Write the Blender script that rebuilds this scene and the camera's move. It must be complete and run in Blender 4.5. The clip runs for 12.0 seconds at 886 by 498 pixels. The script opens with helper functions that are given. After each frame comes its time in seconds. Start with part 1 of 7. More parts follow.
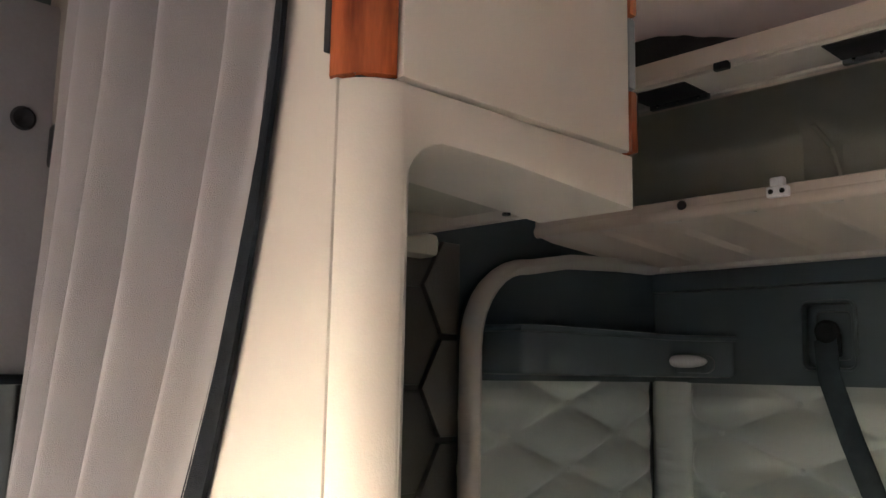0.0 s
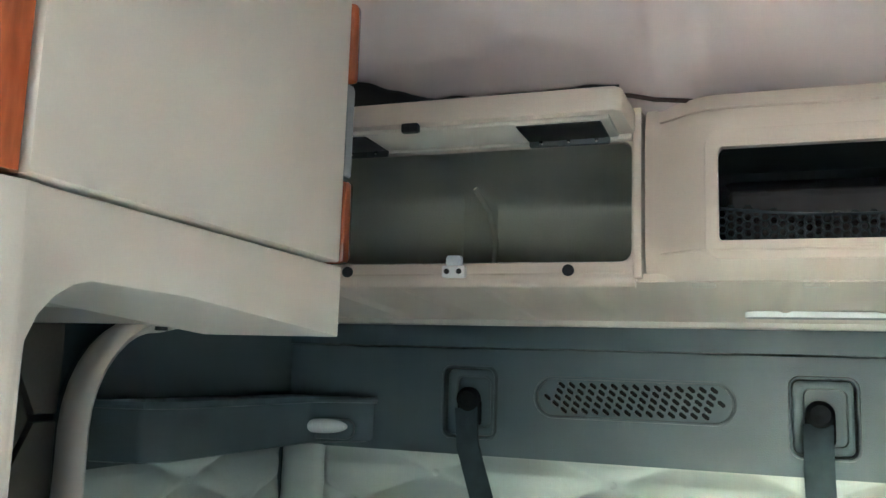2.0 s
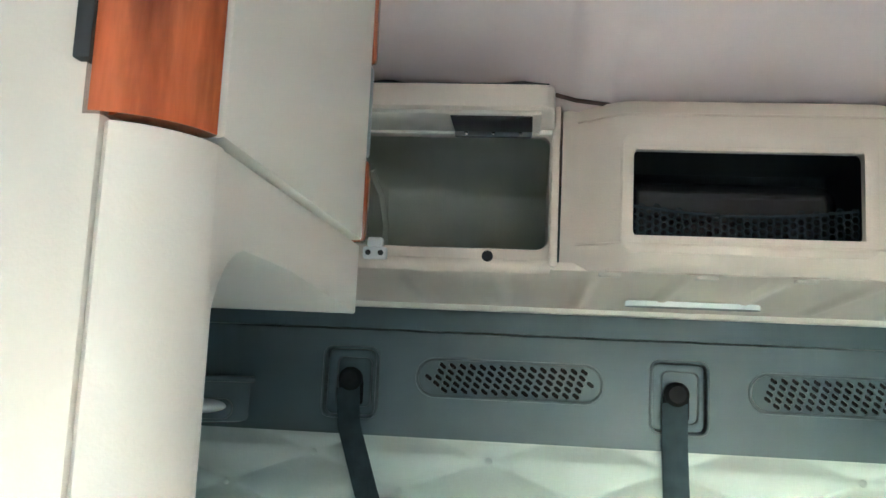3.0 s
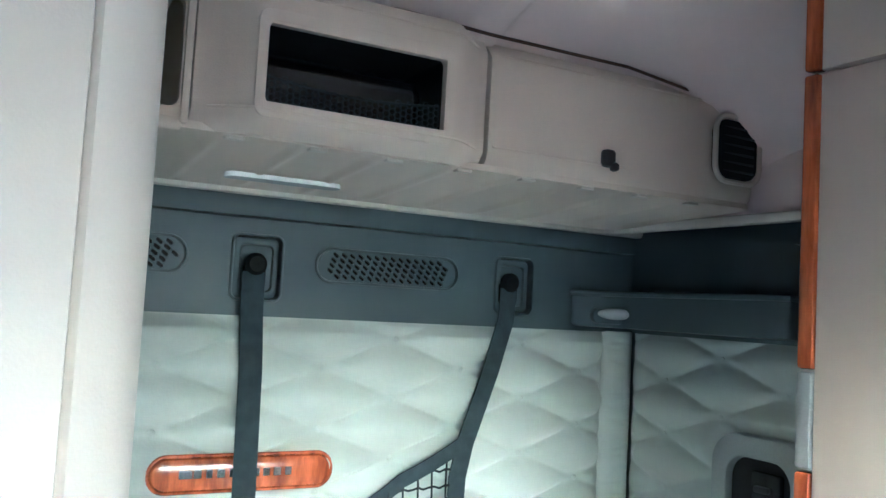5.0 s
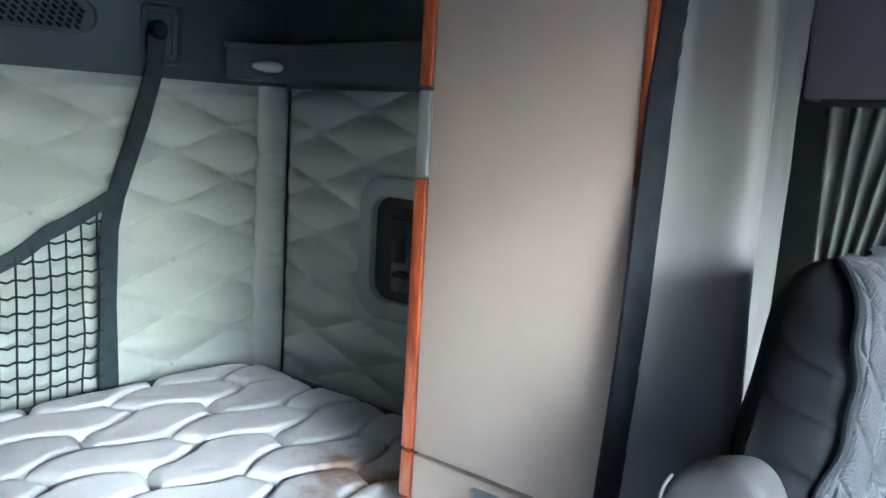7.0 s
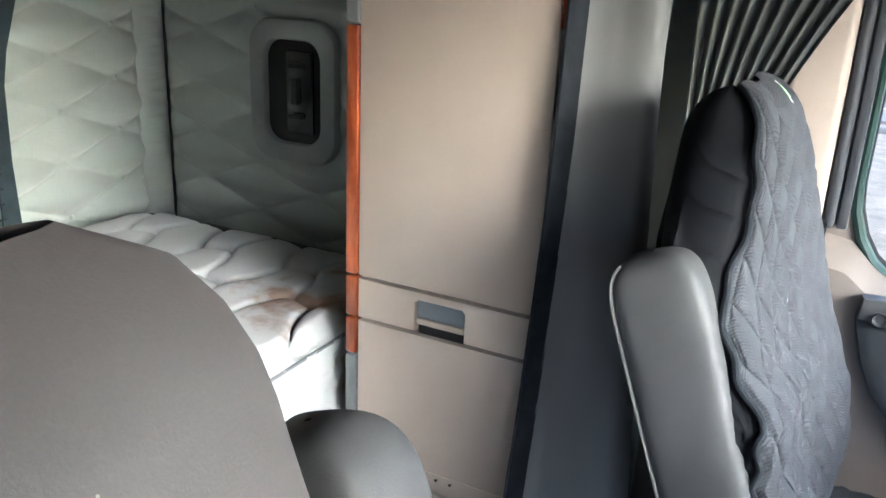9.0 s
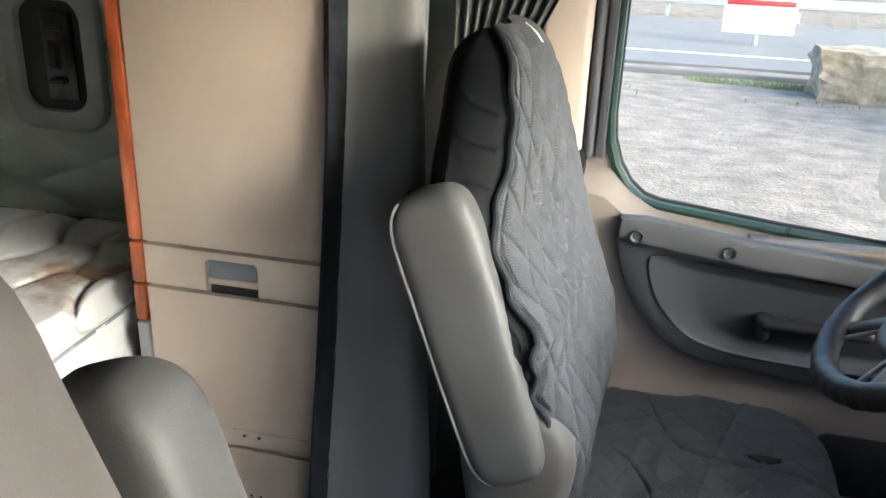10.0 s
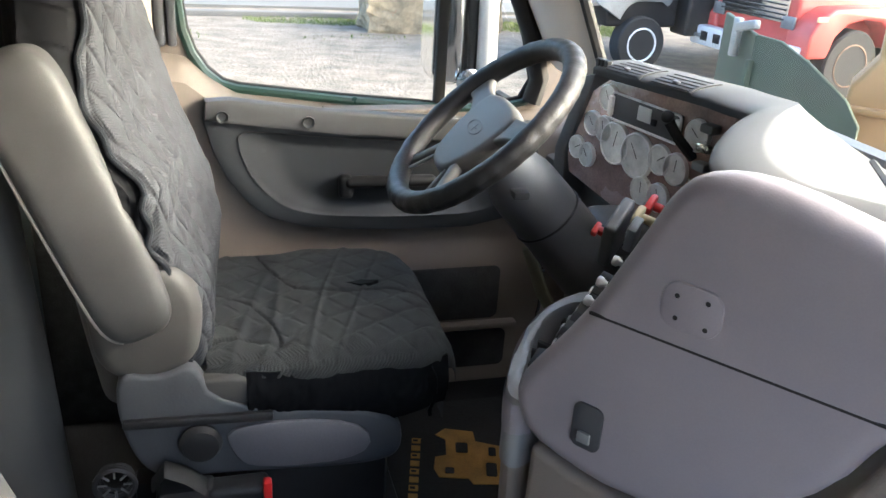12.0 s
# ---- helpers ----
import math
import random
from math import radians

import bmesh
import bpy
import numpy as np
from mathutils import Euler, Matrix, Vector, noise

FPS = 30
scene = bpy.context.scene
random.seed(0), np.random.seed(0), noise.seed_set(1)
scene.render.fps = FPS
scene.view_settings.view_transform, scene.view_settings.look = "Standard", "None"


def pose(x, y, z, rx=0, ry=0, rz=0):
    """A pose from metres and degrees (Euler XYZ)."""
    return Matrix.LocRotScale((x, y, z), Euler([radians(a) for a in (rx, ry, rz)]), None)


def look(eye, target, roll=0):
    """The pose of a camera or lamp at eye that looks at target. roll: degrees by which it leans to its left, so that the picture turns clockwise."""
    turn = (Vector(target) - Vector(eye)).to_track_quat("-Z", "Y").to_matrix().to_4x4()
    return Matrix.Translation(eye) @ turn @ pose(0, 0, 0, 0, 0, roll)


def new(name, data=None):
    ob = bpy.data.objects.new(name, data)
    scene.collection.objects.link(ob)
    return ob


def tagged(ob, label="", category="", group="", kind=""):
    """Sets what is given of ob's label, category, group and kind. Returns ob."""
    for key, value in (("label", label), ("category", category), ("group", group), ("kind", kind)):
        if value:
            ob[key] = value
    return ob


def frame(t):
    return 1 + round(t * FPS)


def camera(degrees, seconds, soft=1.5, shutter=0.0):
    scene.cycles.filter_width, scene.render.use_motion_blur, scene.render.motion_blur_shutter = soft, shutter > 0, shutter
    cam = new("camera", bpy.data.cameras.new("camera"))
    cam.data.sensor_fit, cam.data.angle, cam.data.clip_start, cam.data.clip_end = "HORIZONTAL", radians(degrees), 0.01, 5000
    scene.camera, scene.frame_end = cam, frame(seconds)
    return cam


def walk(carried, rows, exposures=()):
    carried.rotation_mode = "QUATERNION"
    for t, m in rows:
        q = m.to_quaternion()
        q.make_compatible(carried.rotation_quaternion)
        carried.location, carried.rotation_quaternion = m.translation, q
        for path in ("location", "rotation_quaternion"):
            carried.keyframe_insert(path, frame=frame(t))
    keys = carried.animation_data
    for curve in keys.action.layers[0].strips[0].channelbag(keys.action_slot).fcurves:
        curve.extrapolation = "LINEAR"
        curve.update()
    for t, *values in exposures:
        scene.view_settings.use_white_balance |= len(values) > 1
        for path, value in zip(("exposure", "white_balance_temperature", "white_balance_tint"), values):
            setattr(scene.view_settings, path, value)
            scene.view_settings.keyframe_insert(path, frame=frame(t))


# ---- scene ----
cam = camera(55.3, 12.0)
PATH = [
    (0, (0.073, 0.56, 1.457), (-1.361, 1.924, 1.742), 1.1),
    (0.5, (-0.008, 0.641, 1.575), (-1.302, 2.135, 1.879), 0.7),
    (1, (-0.033, 0.678, 1.636), (-1.144, 2.313, 1.938), 1.2),
    (1.5, (-0.056, 0.675, 1.636), (-0.963, 2.433, 1.932), 1.6),
    (2, (-0.116, 0.692, 1.608), (-0.788, 2.554, 1.891), 1.9),
    (2.5, (-0.205, 0.686, 1.612), (-0.636, 2.62, 1.881), 2.4),
    (2.7, (-0.241, 0.664, 1.609), (-0.597, 2.614, 1.875), 2.5),
    (4.3, (-0.429, 0.54, 1.513), (0.16, 2.438, 1.733), 3.3),
    (4.5, (-0.453, 0.543, 1.507), (0.218, 2.416, 1.707), 3.3),
    (5, (-0.502, 0.551, 1.483), (0.441, 2.31, 1.619), 3.2),
    (5.5, (-0.49, 0.583, 1.419), (0.651, 2.225, 1.438), 3.3),
    (6, (-0.444, 0.555, 1.391), (0.817, 2.105, 1.296), 3.3),
    (6.5, (-0.446, 0.514, 1.361), (0.97, 1.917, 1.19), 3.1),
    (7, (-0.489, 0.474, 1.371), (1.036, 1.735, 1.076), 3.3),
    (7.5, (-0.566, 0.443, 1.402), (1.015, 1.578, 0.943), 3.3),
    (7.7, (-0.589, 0.441, 1.401), (1.007, 1.54, 0.907), 3.4),
    (9.3, (-0.717, 0.556, 1.396), (0.995, 1.329, 0.711), 2.2),
    (9.5, (-0.717, 0.55, 1.39), (1.022, 1.248, 0.693), 2.0),
    (10, (-0.742, 0.505, 1.397), (1.072, 0.915, 0.663), 2.2),
    (10.5, (-0.77, 0.486, 1.383), (1.08, 0.592, 0.63), 2.9),
    (11, (-0.808, 0.475, 1.37), (1.035, 0.346, 0.602), 3.1),
    (11.5, (-0.85, 0.489, 1.342), (0.959, 0.151, 0.56), 3.4),
    (12, (-0.909, 0.511, 1.289), (0.851, -0.013, 0.497), 3.8),
]
EXPOSURES = [(0, 4.1, 5850, 12), (0.5, 4.3, 5850, 11), (1, 4.65, 5600, 11), (1.5, 4.85, 5400, 4), (2, 4.95, 4850, -6), (2.5, 5.0, 4750, -9), (4.5, 4.45, 4600, 0), (5.5, 3.9, 4100, -3), (6.5, 3.5, 4200, 0), (7.5, 3.0, 4600, 7), (9.5, 3.1, 5100, 7), (10, 2.95, 5400, 5), (10.5, 2.85, 5600, 5), (11, 3.1, 5600, 4), (11.5, 3.35, 5850, 6), (12, 3.25, 5800, 6)]
walk(cam, [(t, look(eye, target, roll)) for t, eye, target, roll in PATH], EXPOSURES)

# ---- world and light ----
world = bpy.data.worlds.new("sky")
scene.world = world
world.use_nodes = True
wn = world.node_tree.nodes
sky = wn.new("ShaderNodeTexSky")
sky.sky_type = 'NISHITA'
sky.sun_disc = False
sky.sun_elevation = radians(23)
sky.sun_rotation = radians(197)
sky.air_density, sky.dust_density, sky.ozone_density = 1.0, 6.0, 1.0
world.node_tree.links.new(sky.outputs[0], wn["Background"].inputs[0])
wn["Background"].inputs[1].default_value = 0.14
sun_data = bpy.data.lights.new("sun", 'SUN')
sun_data.energy, sun_data.angle, sun_data.color = 0.19, radians(24), (1.0, 0.97, 0.93)
sun = new("sun", sun_data)
sun.matrix_world = look((-2.4, -8, 3.6), (0, 0, 0))


# ---- materials ----
def mat(name, col, rough=0.5, metal=0.0, var=0.12, scale=6.0, bump=0.15, fine=220.0, coat=0.0, stretch=(1, 1, 1), tint=None, spec=0.5):
    m = bpy.data.materials.new(name)
    m.use_nodes = True
    nt = m.node_tree
    b = nt.nodes["Principled BSDF"]
    co = nt.nodes.new("ShaderNodeTexCoord")
    mp = nt.nodes.new("ShaderNodeMapping")
    mp.inputs["Scale"].default_value = stretch
    nt.links.new(co.outputs["Object"], mp.inputs[0])
    n1 = nt.nodes.new("ShaderNodeTexNoise")
    n1.inputs["Scale"].default_value, n1.inputs["Detail"].default_value = scale, 6.0
    n2 = nt.nodes.new("ShaderNodeTexNoise")
    n2.inputs["Scale"].default_value, n2.inputs["Detail"].default_value = fine, 3.0
    nt.links.new(mp.outputs[0], n1.inputs["Vector"])
    nt.links.new(mp.outputs[0], n2.inputs["Vector"])
    ramp = nt.nodes.new("ShaderNodeValToRGB")
    dark = tuple(c * (1 - var) for c in col) if tint is None else tint
    lite = tuple(min(1, c * (1 + var)) for c in col)
    ramp.color_ramp.elements[0].position, ramp.color_ramp.elements[1].position = 0.32, 0.68
    ramp.color_ramp.elements[0].color = (*dark, 1)
    ramp.color_ramp.elements[1].color = (*lite, 1)
    nt.links.new(n1.outputs["Fac"], ramp.inputs[0])
    mix = nt.nodes.new("ShaderNodeMixRGB")
    mix.blend_type = 'MULTIPLY'
    mix.inputs[0].default_value = min(1.0, var * 1.5)
    nt.links.new(ramp.outputs[0], mix.inputs[1])
    nt.links.new(n2.outputs["Fac"], mix.inputs[2])
    nt.links.new(mix.outputs[0], b.inputs["Base Color"])
    rr_ = nt.nodes.new("ShaderNodeMapRange")
    rr_.inputs["To Min"].default_value, rr_.inputs["To Max"].default_value = max(0.02, rough - 0.08), min(1, rough + 0.08)
    nt.links.new(n1.outputs["Fac"], rr_.inputs["Value"])
    nt.links.new(rr_.outputs[0], b.inputs["Roughness"])
    b.inputs["Metallic"].default_value = metal
    b.inputs["Coat Weight"].default_value = coat
    b.inputs["Specular IOR Level"].default_value = spec
    if bump > 0:
        bp = nt.nodes.new("ShaderNodeBump")
        bp.inputs["Strength"].default_value, bp.inputs["Distance"].default_value = bump, 0.002
        nt.links.new(n2.outputs["Fac"], bp.inputs["Height"])
        nt.links.new(bp.outputs[0], b.inputs["Normal"])
    return m


CREAM = mat("cream_vinyl_laminate", (0.55, 0.50, 0.44), 0.42, var=0.04, scale=3, bump=0.1, fine=500)
BEIGE = mat("beige_moulded_plastic", (0.59, 0.50, 0.42), 0.45, var=0.06, scale=4, bump=0.2, fine=400)
TAUPE = mat("taupe_laminate", (0.44, 0.375, 0.315), 0.4, var=0.05, scale=3, bump=0.25, fine=500)
BLUE = mat("slate_blue_plastic", (0.058, 0.081, 0.089), 0.45, var=0.08, scale=5, bump=0.2, fine=350)
QUILT = mat("grey_green_vinyl", (0.415, 0.45, 0.415), 0.32, var=0.04, scale=5, bump=0.3, fine=160)
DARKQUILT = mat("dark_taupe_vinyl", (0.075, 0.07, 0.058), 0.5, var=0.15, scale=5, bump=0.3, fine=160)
HEAD = mat("pinkish_headliner_cloth", (0.70, 0.58, 0.55), 0.9, var=0.06, scale=2.5, bump=0.5, fine=700)
WOOD = mat("red_brown_wood_veneer", (0.4, 0.1, 0.03), 0.22, var=0.3, scale=9, bump=0.05, fine=60, coat=0.5, stretch=(5, 5, 0.7), tint=(0.16, 0.03, 0.01))
BLACK = mat("black_plastic", (0.018, 0.018, 0.02), 0.5, var=0.2, bump=0.15, spec=0.3)
FELT = mat("matt_black_plastic", (0.014, 0.015, 0.016), 0.95, var=0.2, bump=0.2, spec=0.05)
GLOSSBLACK = mat("glossy_black_plastic", (0.012, 0.012, 0.014), 0.16, var=0.1, bump=0.0)
GREYCLIP = mat("grey_plastic", (0.20, 0.21, 0.22), 0.5, var=0.1)
CHROME = mat("chrome", (0.75, 0.75, 0.75), 0.14, metal=1.0, var=0.05, bump=0.0)
STRAP = mat("dark_blue_grey_webbing", (0.036, 0.05, 0.058), 0.7, var=0.2, scale=30, bump=0.6, fine=900, spec=0.15)
NETM = mat("black_net_cord", (0.02, 0.025, 0.028), 0.7, var=0.2, spec=0.15)
# driver-side curtain cloth: shade behind the seat is put into its darker colour
CURT_SHADED = mat("shade_darkened_curtain_cloth", (0.122, 0.124, 0.12), 0.55, var=0.08, scale=4, bump=0.4, fine=900)
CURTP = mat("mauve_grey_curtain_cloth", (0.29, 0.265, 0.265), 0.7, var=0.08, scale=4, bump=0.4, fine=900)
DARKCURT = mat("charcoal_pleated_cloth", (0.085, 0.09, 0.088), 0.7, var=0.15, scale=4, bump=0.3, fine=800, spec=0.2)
BANDC = mat("black_hook_and_loop_band", (0.02, 0.023, 0.028), 0.9, var=0.25, scale=40, bump=0.8, fine=900, spec=0.15)
SHADEPANEL = mat("shade_darkened_mauve_plastic", (0.115, 0.11, 0.125), 0.55, var=0.08)
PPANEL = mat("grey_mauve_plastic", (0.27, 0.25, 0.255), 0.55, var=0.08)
VINYL = mat("grey_seat_vinyl", (0.046, 0.047, 0.048), 0.56, var=0.22, scale=7, bump=0.12, fine=600)
VINYLT = mat("taupe_seat_vinyl", (0.05, 0.0485, 0.0465), 0.6, var=0.12, scale=5, bump=0.12, fine=600)
PILLAR = mat("pale_beige_pillar_plastic", (0.80, 0.74, 0.67), 0.5, var=0.05, bump=0.2, fine=450)
PVINYL = mat("taupe_passenger_vinyl", (0.115, 0.107, 0.102), 0.55, var=0.12, scale=5, bump=0.12, fine=600)
LENS = mat("domed_lamp_lens", (0.55, 0.57, 0.58), 0.16, var=0.05, bump=0.1, fine=250, spec=1.0)
COVER = mat("charcoal_quilted_cloth", (0.051, 0.054, 0.062), 0.85, var=0.18, scale=25, bump=0.4, fine=420, spec=0.2)
COVERD = mat("dark_charcoal_quilted_cloth", (0.052, 0.055, 0.056), 0.9, var=0.18, scale=25, bump=0.7, fine=700, spec=0.15)
for m_, deep in ((COVER, 0.28), (COVERD, 0.25)):
    # herringbone: the rows of the weave run up and down in turn
    nt_ = m_.node_tree
    tc_, sep, pp, ad_, cmb = (nt_.nodes.new(k_) for k_ in ("ShaderNodeTexCoord", "ShaderNodeSeparateXYZ", "ShaderNodeMath", "ShaderNodeMath", "ShaderNodeCombineXYZ"))
    pp.operation, ad_.operation = 'PINGPONG', 'ADD'
    pp.inputs[1].default_value = 0.013
    up_ = nt_.nodes.new("ShaderNodeMath")
    up_.operation = 'ADD'
    wv, bp_ = nt_.nodes.new("ShaderNodeTexWave"), nt_.nodes.new("ShaderNodeBump")
    wv.bands_direction = 'Z'
    wv.inputs["Scale"].default_value, wv.inputs["Distortion"].default_value = 50.0, 0.2
    nt_.links.new(tc_.outputs["Object"], sep.inputs[0])
    nt_.links.new(sep.outputs["X"], pp.inputs[0])
    nt_.links.new(sep.outputs["Z"], up_.inputs[0])
    nt_.links.new(sep.outputs["Y"], up_.inputs[1])
    nt_.links.new(up_.outputs[0], ad_.inputs[0])
    nt_.links.new(pp.outputs[0], ad_.inputs[1])
    nt_.links.new(ad_.outputs[0], cmb.inputs["Z"])
    nt_.links.new(cmb.outputs[0], wv.inputs["Vector"])
    bp_.inputs["Strength"].default_value, bp_.inputs["Distance"].default_value = deep, 0.002
    pb_ = nt_.nodes["Principled BSDF"]
    nt_.links.new(pb_.inputs["Normal"].links[0].from_socket, bp_.inputs["Normal"])
    nt_.links.new(wv.outputs["Fac"], bp_.inputs["Height"])
    nt_.links.new(bp_.outputs[0], pb_.inputs["Normal"])
    thread = nt_.nodes.new("ShaderNodeMixRGB")
    thread.blend_type = 'MULTIPLY'
    thread.inputs[0].default_value = 0.3
    nt_.links.new(pb_.inputs["Base Color"].links[0].from_socket, thread.inputs[1])
    nt_.links.new(wv.outputs["Color"], thread.inputs[2])
    nt_.links.new(thread.outputs[0], pb_.inputs["Base Color"])
NYLON = mat("black_nylon", (0.0075, 0.008, 0.0095), 0.7, var=0.2, scale=12, bump=0.05, fine=500, spec=0.05)
PLASTG = mat("blue_grey_seat_plastic", (0.052, 0.056, 0.064), 0.5, var=0.08)
PLASTL = mat("light_mauve_grey_plastic", (0.12, 0.116, 0.128), 0.5, var=0.08)
DASH = mat("mauve_grey_dash_plastic", (0.245, 0.226, 0.256), 0.5, var=0.07, scale=5, bump=0.08, fine=450)
DASHL = mat("grey_dash_plastic", (0.075, 0.076, 0.078), 0.6, var=0.10, bump=0.06, fine=500, spec=0.22)
DASHD = mat("charcoal_dash_plastic", (0.098, 0.1, 0.106), 0.45, var=0.1, bump=0.3, fine=450)
DOORB = mat("tan_door_plastic", (0.19, 0.162, 0.140), 0.5, var=0.06, bump=0.3, fine=450)
DOORG = mat("grey_door_plastic", (0.034, 0.037, 0.041), 0.42, var=0.08, bump=0.3, fine=450)
DOORL = mat("mid_grey_door_plastic", (0.07, 0.071, 0.073), 0.45, var=0.08, bump=0.3, fine=450)
GREEN = mat("dark_green_paint", (0.02, 0.05, 0.04), 0.3, var=0.1, bump=0.0)
RUBBER = mat("black_rubber", (0.02, 0.02, 0.02), 0.7, var=0.3)
LEATHER = mat("worn_black_leather", (0.015, 0.015, 0.016), 0.5, var=0.2, scale=30, bump=0.35, fine=220)
DIAL = mat("dial_face", (0.84, 0.85, 0.84), 0.3, var=0.15, scale=40, bump=0.0, coat=1.0)
SILVER = mat("satin_silver_bezel", (0.88, 0.88, 0.88), 0.3, metal=0.2, var=0.1, scale=30, bump=0.0)
BURL = mat("brown_burl_dash_veneer", (0.44, 0.31, 0.28), 0.26, var=0.3, scale=14, bump=0.0, coat=0.6)
RED = mat("red_plastic", (0.5, 0.02, 0.02), 0.35, var=0.08)
YELL = mat("cream_knob_plastic", (0.6, 0.5, 0.28), 0.4, var=0.08)
WHITE = mat("white_plastic", (0.8, 0.8, 0.8), 0.35, var=0.03)
FLOORM = mat("black_floor_rubber", (0.022, 0.022, 0.022), 0.75, var=0.35, scale=9, bump=0.6, fine=120)
TAN = mat("ochre_printed_rubber", (0.45, 0.25, 0.06), 0.7, var=0.25, scale=15, bump=0.4)
MATT = mat("white_mattress_cloth", (0.55, 0.565, 0.57), 0.75, var=0.05, scale=12, bump=0.5, fine=420)
GAPLINE = mat("dark_gap_line", (0.05, 0.053, 0.058), 0.6, var=0.1)


def glass(name, tint=(1, 1, 1), rough=0.0, ior=1.45):
    m = bpy.data.materials.new(name)
    m.use_nodes = True
    nt = m.node_tree
    b = nt.nodes["Principled BSDF"]
    b.inputs["Base Color"].default_value = (*tint, 1)
    b.inputs["Transmission Weight"].default_value = 1.0
    b.inputs["Roughness"].default_value = rough
    b.inputs["IOR"].default_value = ior
    return m


GLASS = glass("window_glass", (0.95, 0.99, 0.97))
SCREENG = glass("windscreen_glass", (0.96, 0.98, 0.97), 0.0, 1.2)
DARKGLASS = mat("dark_tinted_glass", (0.01, 0.012, 0.012), 0.08, var=0.1, bump=0.0)


# ---- mesh helpers ----
def thing(name, at, label, category, group="", kind=""):
    e = new(name)
    e.location = at
    e.empty_display_size = 0.05
    return tagged(e, label, category, group, kind)


def part(name, bm, material, parent=None, label="", smooth=True):
    me = bpy.data.meshes.new(name)
    bmesh.ops.recalc_face_normals(bm, faces=bm.faces[:])
    if smooth:
        for f in bm.faces:
            f.smooth = True
        for e in bm.edges:
            if len(e.link_faces) == 2 and e.calc_face_angle(0) > 0.7:
                e.smooth = False
    bm.to_mesh(me)
    bm.free()
    me.materials.append(material)
    ob = new(name, me)
    if parent is not None:
        ob.parent = parent
        if parent.type == 'EMPTY':
            ob.matrix_parent_inverse = Matrix.Translation(-Vector(parent.location))
    if label:
        tagged(ob, label)
    return ob


def solo(name, bm, material, label, category, group="", kind="", smooth=True):
    return tagged(part(name, bm, material, None, "", smooth), label, category, group, kind)


def merge(*bms):
    out = bmesh.new()
    for b in bms:
        me = bpy.data.meshes.new("tmp")
        b.to_mesh(me)
        b.free()
        out.from_mesh(me)
        bpy.data.meshes.remove(me)
    return out


def rbox(c, s, r=0.01, seg=2, m=None):
    """A box with centre c, sizes s and rounded edges."""
    bm = bmesh.new()
    bmesh.ops.create_cube(bm, size=1.0)
    for v in bm.verts:
        v.co = Vector((v.co.x * s[0], v.co.y * s[1], v.co.z * s[2]))
    if r > 0:
        bmesh.ops.bevel(bm, geom=bm.edges[:], offset=min(r, 0.49 * min(s)), segments=seg, profile=0.5, affect='EDGES')
    bm.transform(Matrix.Translation(c) if m is None else m @ Matrix.Translation(c))
    return bm


def span(x0, x1, y0, y1, z0, z1, r=0.004, seg=2):
    return rbox(((x0 + x1) / 2, (y0 + y1) / 2, (z0 + z1) / 2), (abs(x1 - x0), abs(y1 - y0), abs(z1 - z0)), r, seg)


def rr(cx, cy, w, h, r, n=5):
    """A rounded rectangle as a loop of points."""
    r = min(r, w / 2 - 1e-4, h / 2 - 1e-4)
    pts = []
    for k, (sx, sy) in enumerate(((1, 1), (-1, 1), (-1, -1), (1, -1))):
        for i in range(n + 1):
            a = math.pi / 2 * (k + i / n)
            pts.append((cx + sx * (w / 2 - r) + r * math.cos(a), cy + sy * (h / 2 - r) + r * math.sin(a)))
    return pts


def basis(o, u, v):
    u, v = Vector(u).normalized(), Vector(v).normalized()
    n = u.cross(v)
    return Matrix(((u.x, v.x, n.x, o[0]), (u.y, v.y, n.y, o[1]), (u.z, v.z, n.z, o[2]), (0, 0, 0, 1)))


def plate(outer, holes=(), thick=0.01, m=None, bevel=0.0):
    """A flat plate from loops, its face at local z = 0, its back at -thick."""
    bm = bmesh.new()
    for loop in (outer, *holes):
        vs = [bm.verts.new((p[0], p[1], 0)) for p in loop]
        for i in range(len(vs)):
            bm.edges.new((vs[i], vs[(i + 1) % len(vs)]))
    if holes:
        bmesh.ops.triangle_fill(bm, use_beauty=True, edges=bm.edges[:])
    else:
        bm.faces.new(list(bm.verts))
    bm.normal_update()
    for f in bm.faces:
        if f.normal.z < 0:
            f.normal_flip()
    front = bm.faces[:]
    ext = bmesh.ops.extrude_face_region(bm, geom=front, use_keep_orig=True)
    for v in ext["geom"]:
        if isinstance(v, bmesh.types.BMVert):
            v.co.z -= thick
    if bevel > 0:
        es = [e for e in bm.edges if len(e.link_faces) == 2 and abs(e.verts[0].co.z) < 1e-6 and abs(e.verts[1].co.z) < 1e-6
              and e.calc_face_angle(0) > 1.0]
        bmesh.ops.bevel(bm, geom=es, offset=bevel, segments=2, profile=0.5, affect='EDGES')
    if m is not None:
        bm.transform(m)
    return bm


def grid(fn, nu, nv, wrap_u=False, skip=None):
    """A sheet of quads through fn(u, v), both 0 to 1."""
    bm = bmesh.new()
    cols = nu if wrap_u else nu + 1
    vs = [[bm.verts.new(fn(i / nu, j / nv)) for j in range(nv + 1)] for i in range(cols)]
    for i in range(nu):
        for j in range(nv):
            if skip is None or not skip(i, j):
                a, b = vs[i], vs[(i + 1) % cols]
                bm.faces.new((a[j], b[j], b[j + 1], a[j + 1]))
    return bm


